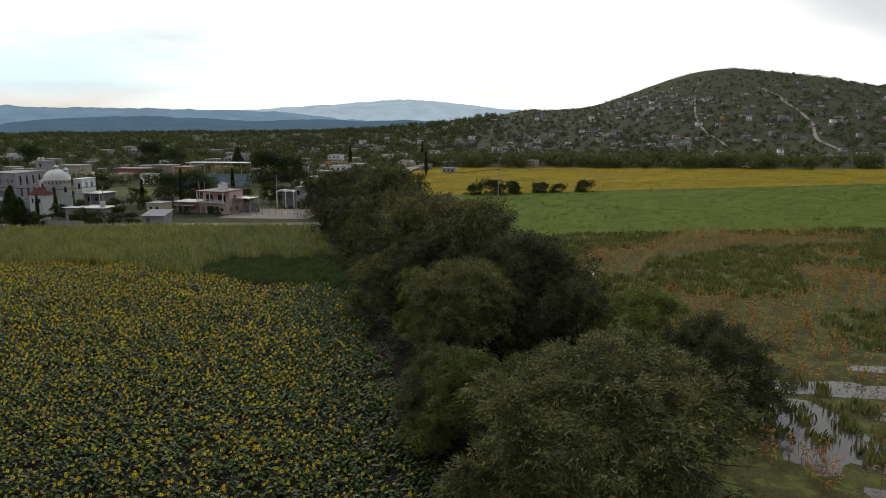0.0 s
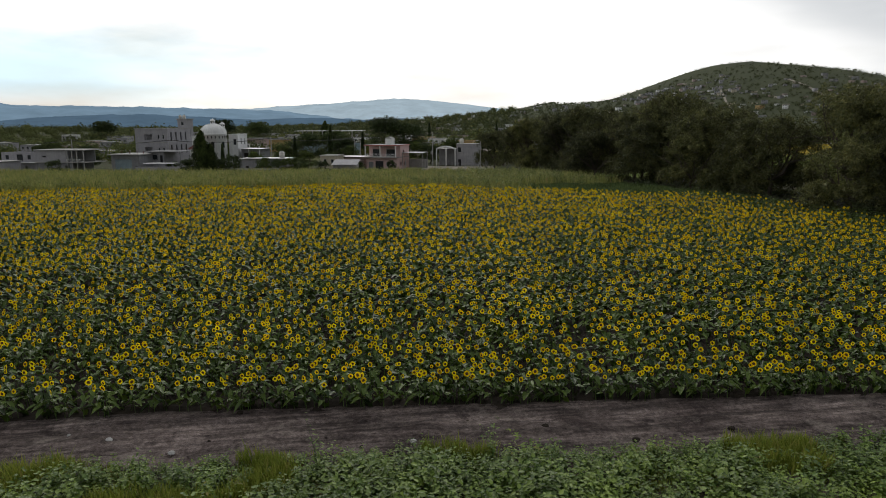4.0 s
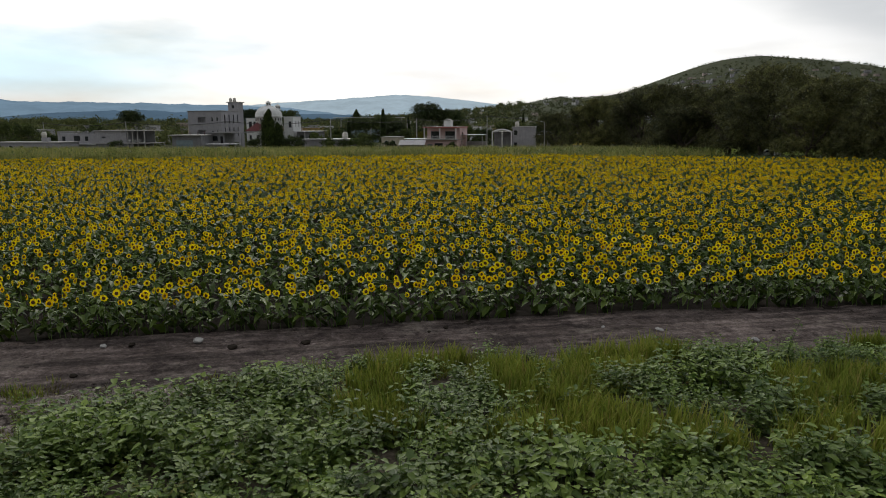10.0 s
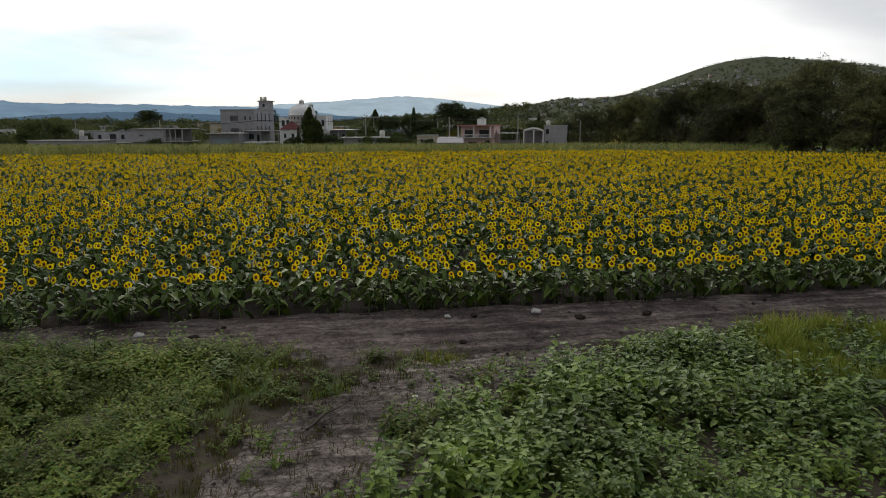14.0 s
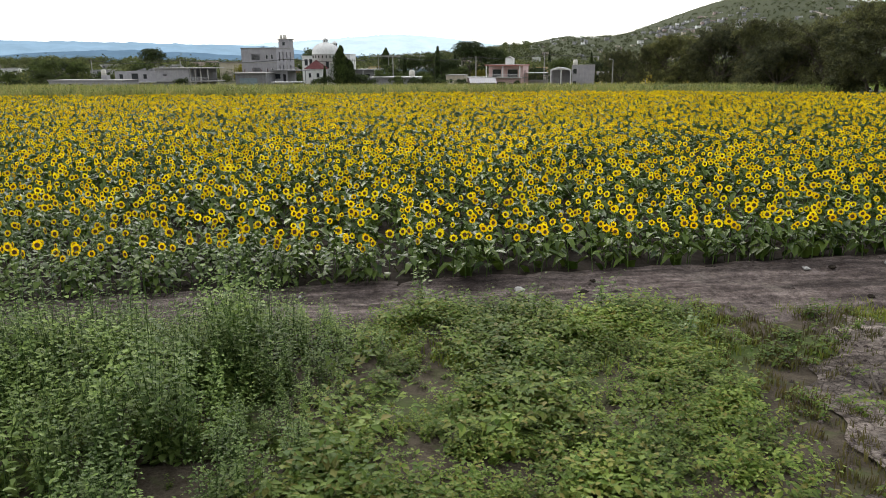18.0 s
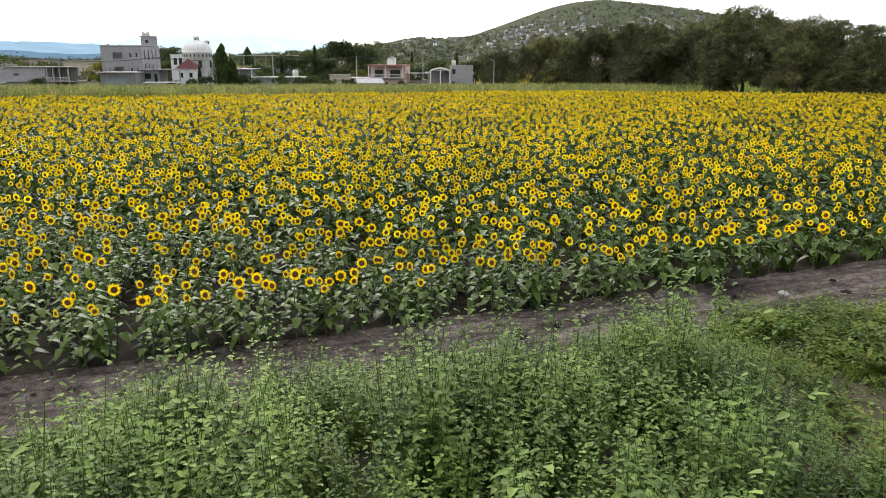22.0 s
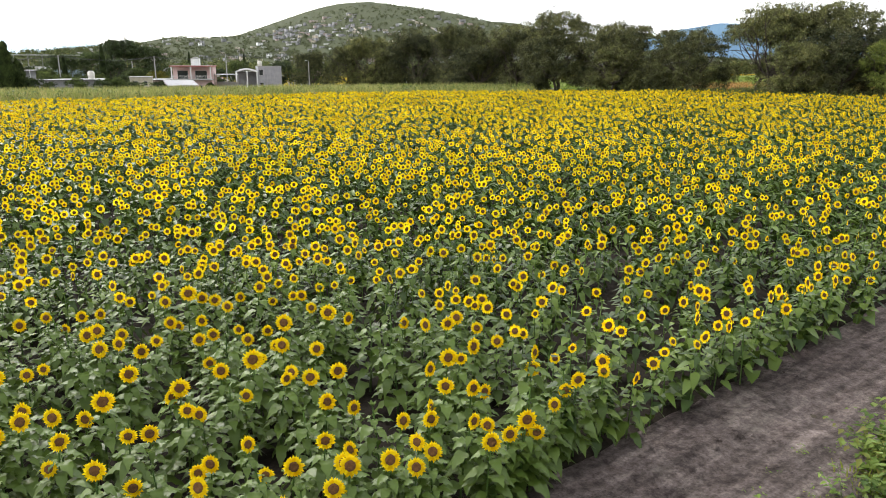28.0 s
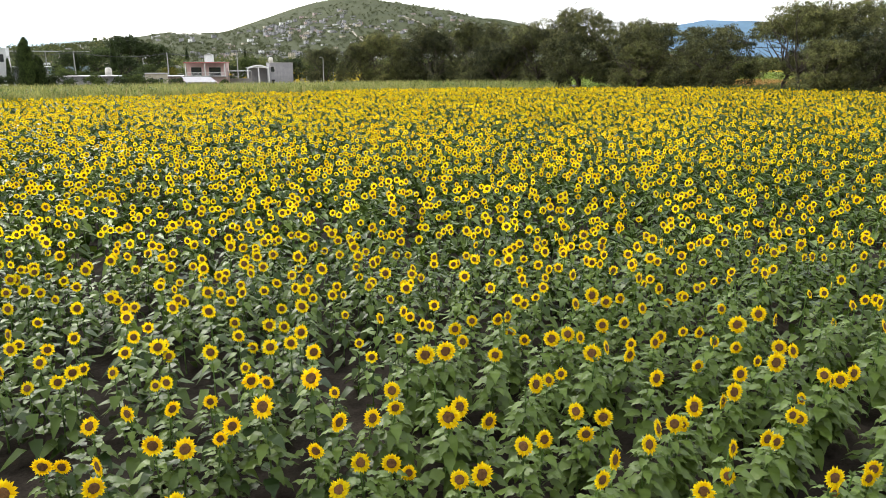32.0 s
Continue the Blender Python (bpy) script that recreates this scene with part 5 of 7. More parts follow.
def pink_house():
    e = house_root("pink_house", "two-storey faded pink house with a railed balcony and red roof edge", (-118.0, 237.5, VZ), -14)
    w, d = 11.2, 9.5
    walls_round(e, w, d, 3.7, M_PINK, [(0.8, 2.6, 0.0, 2.3), (3.3, 6.2, 0.0, 2.6), (7.2, 8.4, 0.9, 2.2), (9.0, 10.2, 0.9, 2.2)], (), (), [(2, 3.2, 1, 2.2), (5, 6.2, 1, 2.2)])
    walls_round(e, w, d - 2.2, 3.6, M_PINK, [(1.2, 4.2, 0.05, 2.5), (6.2, 9.6, 0.05, 2.5)], (), (), [(2, 3.2, 1, 2.2)], z0=3.9, y0=2.2)
    slab(e, -0.2, w + 0.2, -1.2, d, 3.72, M_CONC, 0.17, "balcony_floor")
    slab(e, -0.3, w + 0.3, -1.2, d + 0.2, 7.52, M_RED, 0.3, "roof")
    slab(e, -0.2, w + 0.2, -1.1, d + 0.1, 7.824, M_CONC, 0.03, "roof_cover")
    for x in (0.05, 5.4, w - 0.3):
        piece("column", boxes_mesh("column", [(x, x + 0.26, -1.1, -0.84, 3.9, 7.5)], [M_PLASTERWHITE]), e)
    rail = [(0.3, w - 0.3, -1.1, -1.02, 4.85, 4.95), (0.3, w - 0.3, -1.09, -1.03, 4.0, 4.08)]
    rail += [(0.35 + 0.3 * k, 0.39 + 0.3 * k, -1.08, -1.04, 4.08, 4.85) for k in range(35)]
    piece("balcony_rail", boxes_mesh("balcony_rail", rail, [M_PLASTERWHITE]), e)
    for z, y, xs in ((0, 0.0, ((7.2, 8.4), (9.0, 10.2))), (3.9, 2.2, ((1.2, 4.2), (6.2, 9.6)))):
        for x0, x1 in xs:
            window_set(e, x0, x1, z + (0.9 if z == 0 else 0.05), z + (2.2 if z == 0 else 2.5), y, 2)
    piece("door", boxes_mesh("door", [(0.8, 2.6, 0.1, 0.15, 0, 2.3)], [M_GREYDARK]), e)
    piece("garage_door", boxes_mesh("garage_door", [(3.3, 6.2, 0.1, 0.15, 0, 2.6)], [M_DARKHOLE]), e)
    tank = house_root("rooftop_tank_room", "small white plastered tank room on the pink house's roof", (-112.2, 240.5, VZ + 7.855), -14, "tank room")
    piece("tank_wall", boxes_mesh("tank_wall", [(0, 2.4, 0, 2.2, 0, 1.9)], [M_PLASTERWHITE], 0.03), tank)
    bm = bmesh.new()
    vs = [bm.verts.new(p) for p in ((-0.15, -0.15, 1.9), (2.55, -0.15, 1.9), (2.55, 2.35, 1.9), (-0.15, 2.35, 1.9), (1.2, -0.15, 2.5), (1.2, 2.35, 2.5))]
    for f in ((0, 1, 4), (1, 2, 5, 4), (2, 3, 5), (3, 0, 4, 5), (3, 2, 1, 0)):
        bm.faces.new([vs[i] for i in f])
    me = bpy.data.meshes.new("gable_cap")
    bm.to_mesh(me)
    bm.free()
    me.materials.append(M_CONC)
    piece("gable_cap", me, tank)
    annex = house_root("annex", "low annex with a pale sheet roof beside the pink house", (-127.0, 239.0, VZ), -8, "annex")
    walls_round(annex, 8.2, 7, 3.6, M_SALMON, [(0.8, 1.8, 0, 2.2), (3.0, 4.6, 0.9, 2.2), (5.6, 7.2, 0.9, 2.2)])
    slab(annex, -0.6, 8.5, -1.6, 7.2, 3.9, M_TIN, 0.08)
    slab(annex, -0.4, 8.4, -2.6, -0.003, 2.7, M_SALMON, 0.1, "awning")
    for x in (-0.3, 4, 8.0):
        piece("post", boxes_mesh("post", [(x, x + 0.14, -2.5, -2.36, 0, 2.7)], [M_CONC]), annex)
    side = house_root("carport", "carport with a white sheet roof beside the pink house", (-106.2, 238.0, VZ), -8, "carport")
    slab(side, 0, 7, 0, 6, 5.2, M_TIN, 0.1)
    for x, y in ((0.1, 0.1), (6.8, 0.1), (0.1, 5.8), (6.8, 5.8)):
        piece("post", boxes_mesh("post", [(x, x + 0.15, y, y + 0.15, 0, 5.2)], [M_CONC]), side)
    piece("back_wall", boxes_mesh("back_wall", [(0, 7, 5.96, 6.1, 0, 3.0)], [M_CONC]), side)


pink_house()


def grey_block_house():
    e = house_root("block_house", "grey unplastered block house with a flat roof", (-90.2, 256.5, VZ), -4)
    walls_round(e, 7.6, 7.5, 7.4, M_GREYBLOCK, [(0.5, 1.6, 0, 2.2), (0.4, 1.7, 4.6, 6.4)], (), (), [(2.5, 3.8, 4.2, 5.4)])
    slab(e, -0.1, 7.7, -0.1, 7.6, 7.4, M_CONC, 0.2)
    piece("door", boxes_mesh("door", [(0.5, 1.6, 0.1, 0.14, 0, 2.2)], [M_DARKHOLE]), e)
    window_set(e, 0.4, 1.7, 4.6, 6.4, 0, 1)
    water_tank((-88.8, 260.5, VZ + 7.6), M_TANKPALE, "pale water tank on the grey block house", 1.35)
    p = house_root("arched_porch", "white arched porch frame in front of the block house", (-97.4, 256.0, VZ), -4, "porch")
    for x in (0.0, 3.4, 6.6):
        piece("column", boxes_mesh("column", [(x, x + 0.35, 0, 0.35, 0, 6.0)], [M_PLASTERWHITE], 0.02), p)
    V, F = [], []
    for k in range(17):
        x, lift = 0.355 + 6.24 * k / 16, 0.7 * math.sin(math.pi * k / 16)
        V += [(x, y, z + lift) for y, z in ((0.02, 5.6), (0.33, 5.6), (0.33, 6.2), (0.02, 6.2))]
        if k:
            F += [(4 * k - 4 + i, 4 * k - 4 + (i + 1) % 4, 4 * k + (i + 1) % 4, 4 * k + i) for i in range(4)]
    piece("arch", np_mesh("arch", V, F, [M_PLASTERWHITE]), p)
    slab(p, 0, 7.0, 0.4, 5, 5.9, M_TIN, 0.1)
    # dark colour on the back wall stands for the shade inside the porch
    piece("back_wall", boxes_mesh("back_wall", [(0.2, 6.9, 4.6, 4.8, 0, 5.8)], [M_GREYDARK]), p)


grey_block_house()


def fence_lot():
    """The fenced sandy lot between the pink house and the block house."""
    f = tagged(new("yard_fence"), "row of pale concrete fence posts with wire round a sandy yard", "fence")
    pts = [(-104 + 2.1 * k, 232.0 + 0.25 * k) for k in range(13)] + [(-78 - 0.4 * k, 236 + 2.5 * k) for k in range(8)]
    for k, (x, y) in enumerate(pts):
        h = 2.4 + 0.9 * (k % 3 == 0)
        piece("post", boxes_mesh("post", [(x, x + 0.16, y, y + 0.16, VZ, VZ + h)], [M_POLE]), f)
    for z in (0.7, 1.5, 2.2):
        V, F = tube([(x + 0.08, y + 0.08, VZ + z) for x, y in pts], [0.012] * len(pts), 4)
        piece("wire", np_mesh("wire", V, F, [M_WIRE]), f)
    sheet("sandy_yard", -106, -76, 12, lambda x: 226 + 0 * x, lambda x: 252 + 0 * x, 8, M_STREET, "pale sandy yard inside the fence", 0.03)
    sheet("village_street", -260, -60, 40, lambda x: np.interp(x, [-260, -60], [178, 214]), lambda x: np.interp(x, [-260, -60], [184, 220]), 4, M_STREET, "pale dirt lane at the village edge", 0.04)


fence_lot()


def grey_building():
    e = house_root("grey_building", "three-storey grey block building with small arched windows", (-198.6, 238.0, VZ), -6, "building")
    w, d = 12.4, 14
    arch = [(8.6, 9.3, 9.9, 11.3), (10.4, 11.1, 9.9, 11.3), (8.6, 9.3, 5.6, 7.0), (10.4, 11.1, 5.6, 7.0), (8.6, 9.3, 1.2, 2.6)]
    grids = [(3.6, 6.5, 9.6, 11.4), (3.6, 6.5, 5.6, 7.2)]
    walls_round(e, w, d, 13.3, M_LILAC, arch + grids, (), [(3, 4.5, 9.5, 11), (8, 9.5, 9.5, 11)], [(1.6 + 2.9 * k, 2.4 + 2.9 * k, z, z + 3.0) for k in range(4) for z in (4.9, 9.2)])
    slab(e, -0.2, w + 0.2, -0.2, d + 0.2, 13.3, M_CONC, 0.22)
    for z in (4.4, 8.6):
        piece("floor_band", boxes_mesh("floor_band", [(-0.02, w + 0.02, -0.06, -0.003, z, z + 0.3)], [M_CONC]), e)
        piece("floor_slab", boxes_mesh("floor_slab", [(0.22, w - 0.22, 0.22, d - 0.22, z, z + 0.2)], [M_CONC]), e)
    for a in arch:
        window_set(e, *a, 0.0, 1, False, M_PLASTERWHITE)
    for g in grids:
        louvre_grid(e, *g)
        piece("room_wall", boxes_mesh("room_wall", [(g[0] - 0.5, g[1] + 0.5, 1.6, 1.7, g[2] - 0.5, g[3] + 0.5)], [M_GREYDARK]), e)
    t = house_root("stair_tower", "grey stair tower with round tanks on top, behind the grey building", (-191.4, 254.5, VZ), -6, "tower")
    walls_round(t, 3.8, 3.8, 16.5, M_LILAC, [(1.3, 2.4, 14.4, 15.7)], (), (), [(1.2, 1.9, 10, 13)])
    window_set(t, 1.3, 2.4, 14.4, 15.7, 0.0, 1, False)
    slab(t, -0.45, 4.25, -0.45, 4.25, 16.5, M_CONC, 0.3)
    for x, y in ((-190.6, 255.2), (-189.1, 255.2), (-189.9, 256.7)):
        water_tank((x, y, VZ + 16.81), M_TANKPALE, "round pale water tank on the stair tower", 1.0)


grey_building()


def domed_church():
    e = house_root("domed_chapel", "white round chapel with a ribbed dome and small cupolas", (-169.6, 236.0, VZ), 0, "chapel")
    e.matrix_basis = e.matrix_basis @ Matrix.Diagonal((1.1, 1.1, 1, 1))
    piece("drum", lathe("drum", [(3.9, 0), (3.9, 11.2), (4.05, 11.3), (4.05, 11.6), (3.75, 11.65)], M_PLASTERWHITE, 40), e)
    dome = piece("dome", lathe("dome", [(3.95, 11.62)] + [(3.9 * math.cos(a), 11.7 + 3.2 * math.sin(a)) for a in np.linspace(0.03, 1.35, 12)], M_PLASTERWHITE, 40), e)
    for k in range(16):
        a = 2 * math.pi * k / 16
        pts = [(3.97 * math.cos(b) * math.cos(a), 3.97 * math.cos(b) * math.sin(a), 11.7 + 3.27 * math.sin(b)) for b in np.linspace(0.05, 1.3, 8)]
        V, F = tube(pts, [0.045] * 8, 4)
        piece("rib", np_mesh("rib", V, F, [M_PLASTERWHITE]), dome)
    for x, y, z in ((0, 0, 14.7), (2.4, 1.3, 13.6)):
        c = piece("cupola", lathe("cupola", [(0.85, z), (0.85, z + 0.25), (0.68, z + 0.3), (0.68, z + 1.0), (0.85, z + 1.05), (0.8, z + 1.2), (0.5, z + 1.55), (0.12, z + 1.75), (0.0, z + 2.0)], M_PLASTERWHITE, 16), e, at=Matrix.Translation((x, y, 0)))
        for k in range(6):
            a = math.pi / 3 * k
            piece("opening", boxes_mesh("opening", [(-0.14, 0.14, -0.02, 0.02, z + 0.4, z + 0.9)], [M_DARKHOLE]), c, at=Matrix.Rotation(a, 4, "Z") @ Matrix.Translation((0, -0.69, 0)))
    for k in range(22):
        a = 2 * math.pi * k / 22
        piece("window", boxes_mesh("window", [(-0.16, 0.16, -0.03, 0.03, 10.1, 10.9)], [M_DARKHOLE]), e, at=Matrix.Rotation(a, 4, "Z") @ Matrix.Translation((0, -3.91, 0)))
    for k in (-0.5, 0.35, 1.2):
        piece("window", boxes_mesh("window", [(-0.45, 0.45, -0.03, 0.05, 7.0, 9.0)], [M_GLASS]), e, at=Matrix.Rotation(k, 4, "Z") @ Matrix.Translation((0, -3.9, 0)))
    for nm, x, y, w, d, h, holes in (("white_wing", -178.2, 238.0, 5.2, 8, 10.7, [(0.8, 1.9, 7.8, 9.8), (2.4, 3.4, 7.8, 9.8), (4.0, 4.5, 7.8, 9.8)]), ("white_wing", -165.6, 239.0, 3.2, 8, 11.2, [(1.6, 2.6, 7.8, 9.8)])):
        s = house_root(nm, "white plastered wing beside the chapel with dark windows", (x, y, VZ), 0, "building wing")
        walls_round(s, w, d, h, M_PLASTERWHITE, holes, (), (), [(2, 3, 8, 10), (5, 6, 8, 10)])
        slab(s, -0.15, w + 0.15, -0.15, d + 0.15, h, M_PLASTERWHITE, 0.2)
        for a in holes:
            window_set(s, *a, 0.0, 1, False, M_GREYDARK)
    r = house_root("tiled_pavilion", "small pavilion with a red tiled hipped roof", (-173.6, 226.5, VZ), -5, "pavilion")
    walls_round(r, 5.4, 4.5, 6.8, M_PLASTERWHITE, [(0.8, 1.7, 4.2, 5.6), (3.4, 4.4, 4.2, 5.6)])
    bm = bmesh.new()
    b = [bm.verts.new(p) for p in ((-0.5, -0.5, 6.8), (5.9, -0.5, 6.8), (5.9, 5.0, 6.8), (-0.5, 5.0, 6.8), (2.7, 2.25, 9.6))]
    for f in ((0, 1, 4), (1, 2, 4), (2, 3, 4), (3, 0, 4), (3, 2, 1, 0)):
        bm.faces.new([b[i] for i in f])
    me = bpy.data.meshes.new("hipped_roof")
    bm.to_mesh(me)
    bm.free()
    me.materials.append(M_TERRA)
    piece("hipped_roof", me, r)
    for a in ((0.8, 1.7, 4.2, 5.6), (3.4, 4.4, 4.2, 5.6)):
        window_set(r, *a, 0.0, 1)


domed_church()


def garage():
    z = float(ground_z(-190, 207))
    e = house_root("garage", "long blue-grey garage with a flat slab roof", (-188.2, 206.0, z), -3, "garage")
    walls_round(e, 9.2, 11, 5.5, M_GREYDARK, [(1.2, 6.6, 0, 4.2), (7.5, 8.5, 0, 2.2)])
    slab(e, -0.7, 9.6, -0.9, 11.5, 5.5, M_CONC, 0.25)
    piece("roller_door", boxes_mesh("roller_door", [(1.2, 6.6, 0.1, 0.15, 0.3 * k, 0.3 * k + 0.27) for k in range(14)], [M_BLUESHEET]), e)
    piece("doorway", boxes_mesh("doorway", [(7.5, 8.5, 0.1, 0.15, 0, 2.2)], [M_DARKHOLE]), e)
    for x in (1.5, 4, 6.5, 8.6):
        piece("rebar", boxes_mesh("rebar", [(x + dx, x + dx + 0.03, 3 + dy, 3.03 + dy, 5.75, 6.7) for dx in (0, 0.15) for dy in (0, 0.15)], [M_TERRA]), e)
    b = house_root("grey_shop", "small grey house with a dark window and flat roof", (-180.2, 212.5, VZ + 0.3), -3)
    walls_round(b, 5.4, 7, 6.2, M_GREYBLOCK, [(0.8, 3.2, 3.8, 5.4), (4.0, 4.9, 3.0, 5.2)])
    slab(b, -0.3, 11.5, -1.2, 7.2, 6.2, M_GREYDARK, 0.22)
    piece("post", boxes_mesh("post", [(11.1, 11.3, -1.0, -0.8, 0, 6.2)], [M_GREYDARK]), b)
    window_set(b, 0.8, 3.2, 3.8, 5.4, 0, 2)
    piece("door", boxes_mesh("door", [(4.0, 4.9, 0.1, 0.14, 3.0, 5.2)], [M_DARKHOLE]), b)
    c = house_root("white_awning", "white sheet awning over a low block wall", (-176.8, 203.5, VZ + 0.9), 2, "awning")
    slab(c, 0, 9.0, 0, 3.5, 2.5, M_PLASTERWHITE, 0.12)
    for x in (0.2, 4.4, 8.6):
        piece("post", boxes_mesh("post", [(x, x + 0.15, 0.1, 0.25, 0, 2.5)], [M_GREYDARK]), c)
    piece("low_wall", boxes_mesh("low_wall", [(-2, 12, -1.0, -0.8, 0, 1.7)], [M_GREYBLOCK]), c)


garage()


def half_built():
    z = float(ground_z(-204, 203))
    e = house_root("unfinished_house", "unfinished two-storey block house with an open columned balcony", (-211.0, 204.0, z), -4)
    walls_round(e, 12.0, 9, 3.2, M_GREYDARK, [(9.6, 11.2, 0.9, 2.4)])
    walls_round(e, 10.2, 9, 3.4, M_GREYBLOCK, [(2.2, 3.4, 1.4, 1.8)], z0=3.45)
    slab(e, -0.2, 16.6, -0.4, 9.2, 3.22, M_CONC, 0.2, "upper_floor")
    slab(e, -0.3, 16.6, -0.4, 9.2, 6.87, M_CONC, 0.22)
    for x in (10.6, 12.2, 13.8, 16.0):
        for z0 in (0.0, 3.43):
            piece("column", boxes_mesh("column", [(x, x + 0.25, -0.2, 0.05, z0, z0 + (3.2 if z0 == 0 else 3.42))], [M_CONC]), e)
    piece("back_wall", boxes_mesh("back_wall", [(10.3, 16.2, 5.0, 5.2, 3.44, 6.85), (12.1, 16.2, 4.0, 4.2, 0, 3.2)], [M_GREYDARK]), e)
    piece("balcony_rail", boxes_mesh("balcony_rail", [(10.4, 16.2, -0.3, -0.24, 4.3, 4.36)] + [(10.5 + 0.4 * k, 10.54 + 0.4 * k, -0.29, -0.25, 3.45, 4.3) for k in range(15)], [M_PLASTERWHITE]), e)
    z = float(ground_z(-220, 209))
    h = house_root("long_grey_house", "grey block house with two dark upper windows", (-227.0, 210.0, z), -4)
    walls_round(h, 14.5, 9, 6.2, M_GREYBLOCK, [(1.4, 2.6, 4.0, 5.4), (5.4, 7.6, 3.6, 5.6), (9.2, 10.4, 4.0, 5.4), (2, 3, 0.8, 2.0), (8, 9.2, 0.0, 2.1)])
    slab(h, -0.2, 14.7, -0.9, 9.2, 3.0, M_PLASTERWHITE, 0.16, "ledge")
    for a in ((1.4, 2.6, 4.0, 5.4), (5.4, 7.6, 3.6, 5.6), (9.2, 10.4, 4.0, 5.4), (2, 3, 0.8, 2.0)):
        window_set(h, *a, 0.0, 1, False, M_GREYDARK)
    piece("rubble", boxes_mesh("rubble", [(6 + 0.7 * k, 6.6 + 0.7 * k, 2 + 0.2 * (k % 3), 2.7, 6.2, 6.5 + 0.18 * (k % 4)) for k in range(8)], [M_GREYDARK]), h)
    z = float(ground_z(-232, 199))
    o = house_root("low_house", "low single-storey block house with small dark windows", (-240.5, 198.5, z), -3)
    walls_round(o, 23.0, 8, 3.6, M_GREYBLOCK, [(2.5, 3.7, 2.0, 2.8), (6.0, 7.2, 2.0, 2.8), (9.5, 10.7, 2.0, 2.8), (13.5, 15.6, 0, 2.4), (19.6, 20.8, 1.0, 2.3)])
    slab(o, -0.2, 23.3, -0.3, 8.2, 3.6, M_CONC, 0.18)
    for x in (2.5, 6.0, 9.5):
        window_set(o, x, x + 1.2, 2.0, 2.8, 0, 1)
    piece("door", boxes_mesh("door", [(13.5, 15.6, 0.5, 0.55, 0, 2.4)], [M_DARKHOLE]), o)
    piece("tank_stand", boxes_mesh("tank_stand", [(14.6, 16.4, 3, 4.6, 3.79, 5.0)], [M_GREYBLOCK]), o)
    water_tank((-225.3, 201.5, z + 5.0), M_TANKPALE, "pale water tank on a block stand", 1.3)


half_built()


def lane_houses():
    e = house_root("gabled_house", "small house with a pale sheet roof and open porch", (-161.0, 238.0, VZ), -6)
    walls_round(e, 7.0, 7, 6.4, M_GREYDARK, [(1.0, 2.6, 3.2, 5.2), (4.0, 5.4, 3.6, 5.2)])
    slab(e, -0.8, 7.8, -1.6, 7.5, 6.5, M_TIN, 0.12)
    for x in (-0.5, 3.4, 7.2):
        piece("post", boxes_mesh("post", [(x, x + 0.15, -1.4, -1.25, 2.7, 6.5)], [M_PLASTERWHITE]), e)
    piece("porch_floor", boxes_mesh("porch_floor", [(-0.8, 7.6, -1.6, -0.003, 2.5, 2.7)], [M_CONC]), e)
    piece("porch_base", boxes_mesh("porch_base", [(-0.6, 7.4, -1.4, -0.1, 0, 2.5)], [M_GREYDARK]), e)
    window_set(e, 4.0, 5.4, 3.6, 5.2, 0, 1)
    g = house_root("long_shed", "long low shed with a rusty sheet roof", (-150.0, 212.0, VZ + 0.3), -2, "shed")
    walls_round(g, 14.0, 6, 4.2, M_GREYBLOCK, [(1, 2, 0, 2.1), (5, 6.4, 1, 2.2), (9, 10.4, 1, 2.2)])
    slab(g, -0.5, 14.6, -1.0, 6.4, 4.25, M_TIN, 0.1)
    water_tank((-138.3, 214.0, VZ + 4.7), M_TANKPALE, "grey water tank on the shed roof", 1.5)
    w = house_root("yard_wall", "plain grey block wall along the field edge", (-150.0, 195.5, VZ + 0.6), 3, "wall")
    piece("wall", boxes_mesh("wall", [(0, 17, 0, 0.2, 0, 1.9)], [M_GREYBLOCK]), w)
    piece("wall", boxes_mesh("wall", [(0, 0.2, 0.2, 10, 0, 1.9)], [M_GREYBLOCK]), w)
    piece("coping", boxes_mesh("coping", [(-0.05, 17.05, -0.05, 0.25, 1.9, 2.0)], [M_CONC]), w)
    s = house_root("sheet_metal_shed", "small shed with a bright white sheet roof", (-120.5, 206.5, VZ + 0.3), 6, "shed")
    walls_round(s, 6.5, 6, 2.7, M_GREYBLOCK, [(1.0, 2.0, 0, 2.1)])
    bm = bmesh.new()
    n = 26
    for k in range(n):
        a, b = -0.5 + 7.5 * k / n, -0.5 + 7.5 * (k + 1) / n
        z0, z1 = 0.05 * (k % 2), 0.05 * ((k + 1) % 2)
        bm.faces.new([bm.verts.new(p) for p in ((a, -0.8, 2.75 + z0), (b, -0.8, 2.75 + z1), (b, 6.6, 3.9 + z1), (a, 6.6, 3.9 + z0))])
    me = bpy.data.meshes.new("corrugated_roof")
    bm.to_mesh(me)
    bm.free()
    me.materials.append(M_GREYBLOCK)
    piece("corrugated_roof", me, s)
    b2 = house_root("cream_house", "small cream house with a flat roof behind shrubs", (-129.5, 224.0, VZ), -5)
    walls_round(b2, 5.5, 6, 4.8, M_CREAM, [(1.0, 2.0, 2.6, 3.8), (3.4, 4.4, 2.6, 3.8)])
    slab(b2, -0.2, 5.7, -0.2, 6.2, 4.8, M_CONC, 0.18)
    for x in (1.0, 3.4):
        window_set(b2, x, x + 1.0, 2.6, 3.8, 0, 1)


lane_houses()


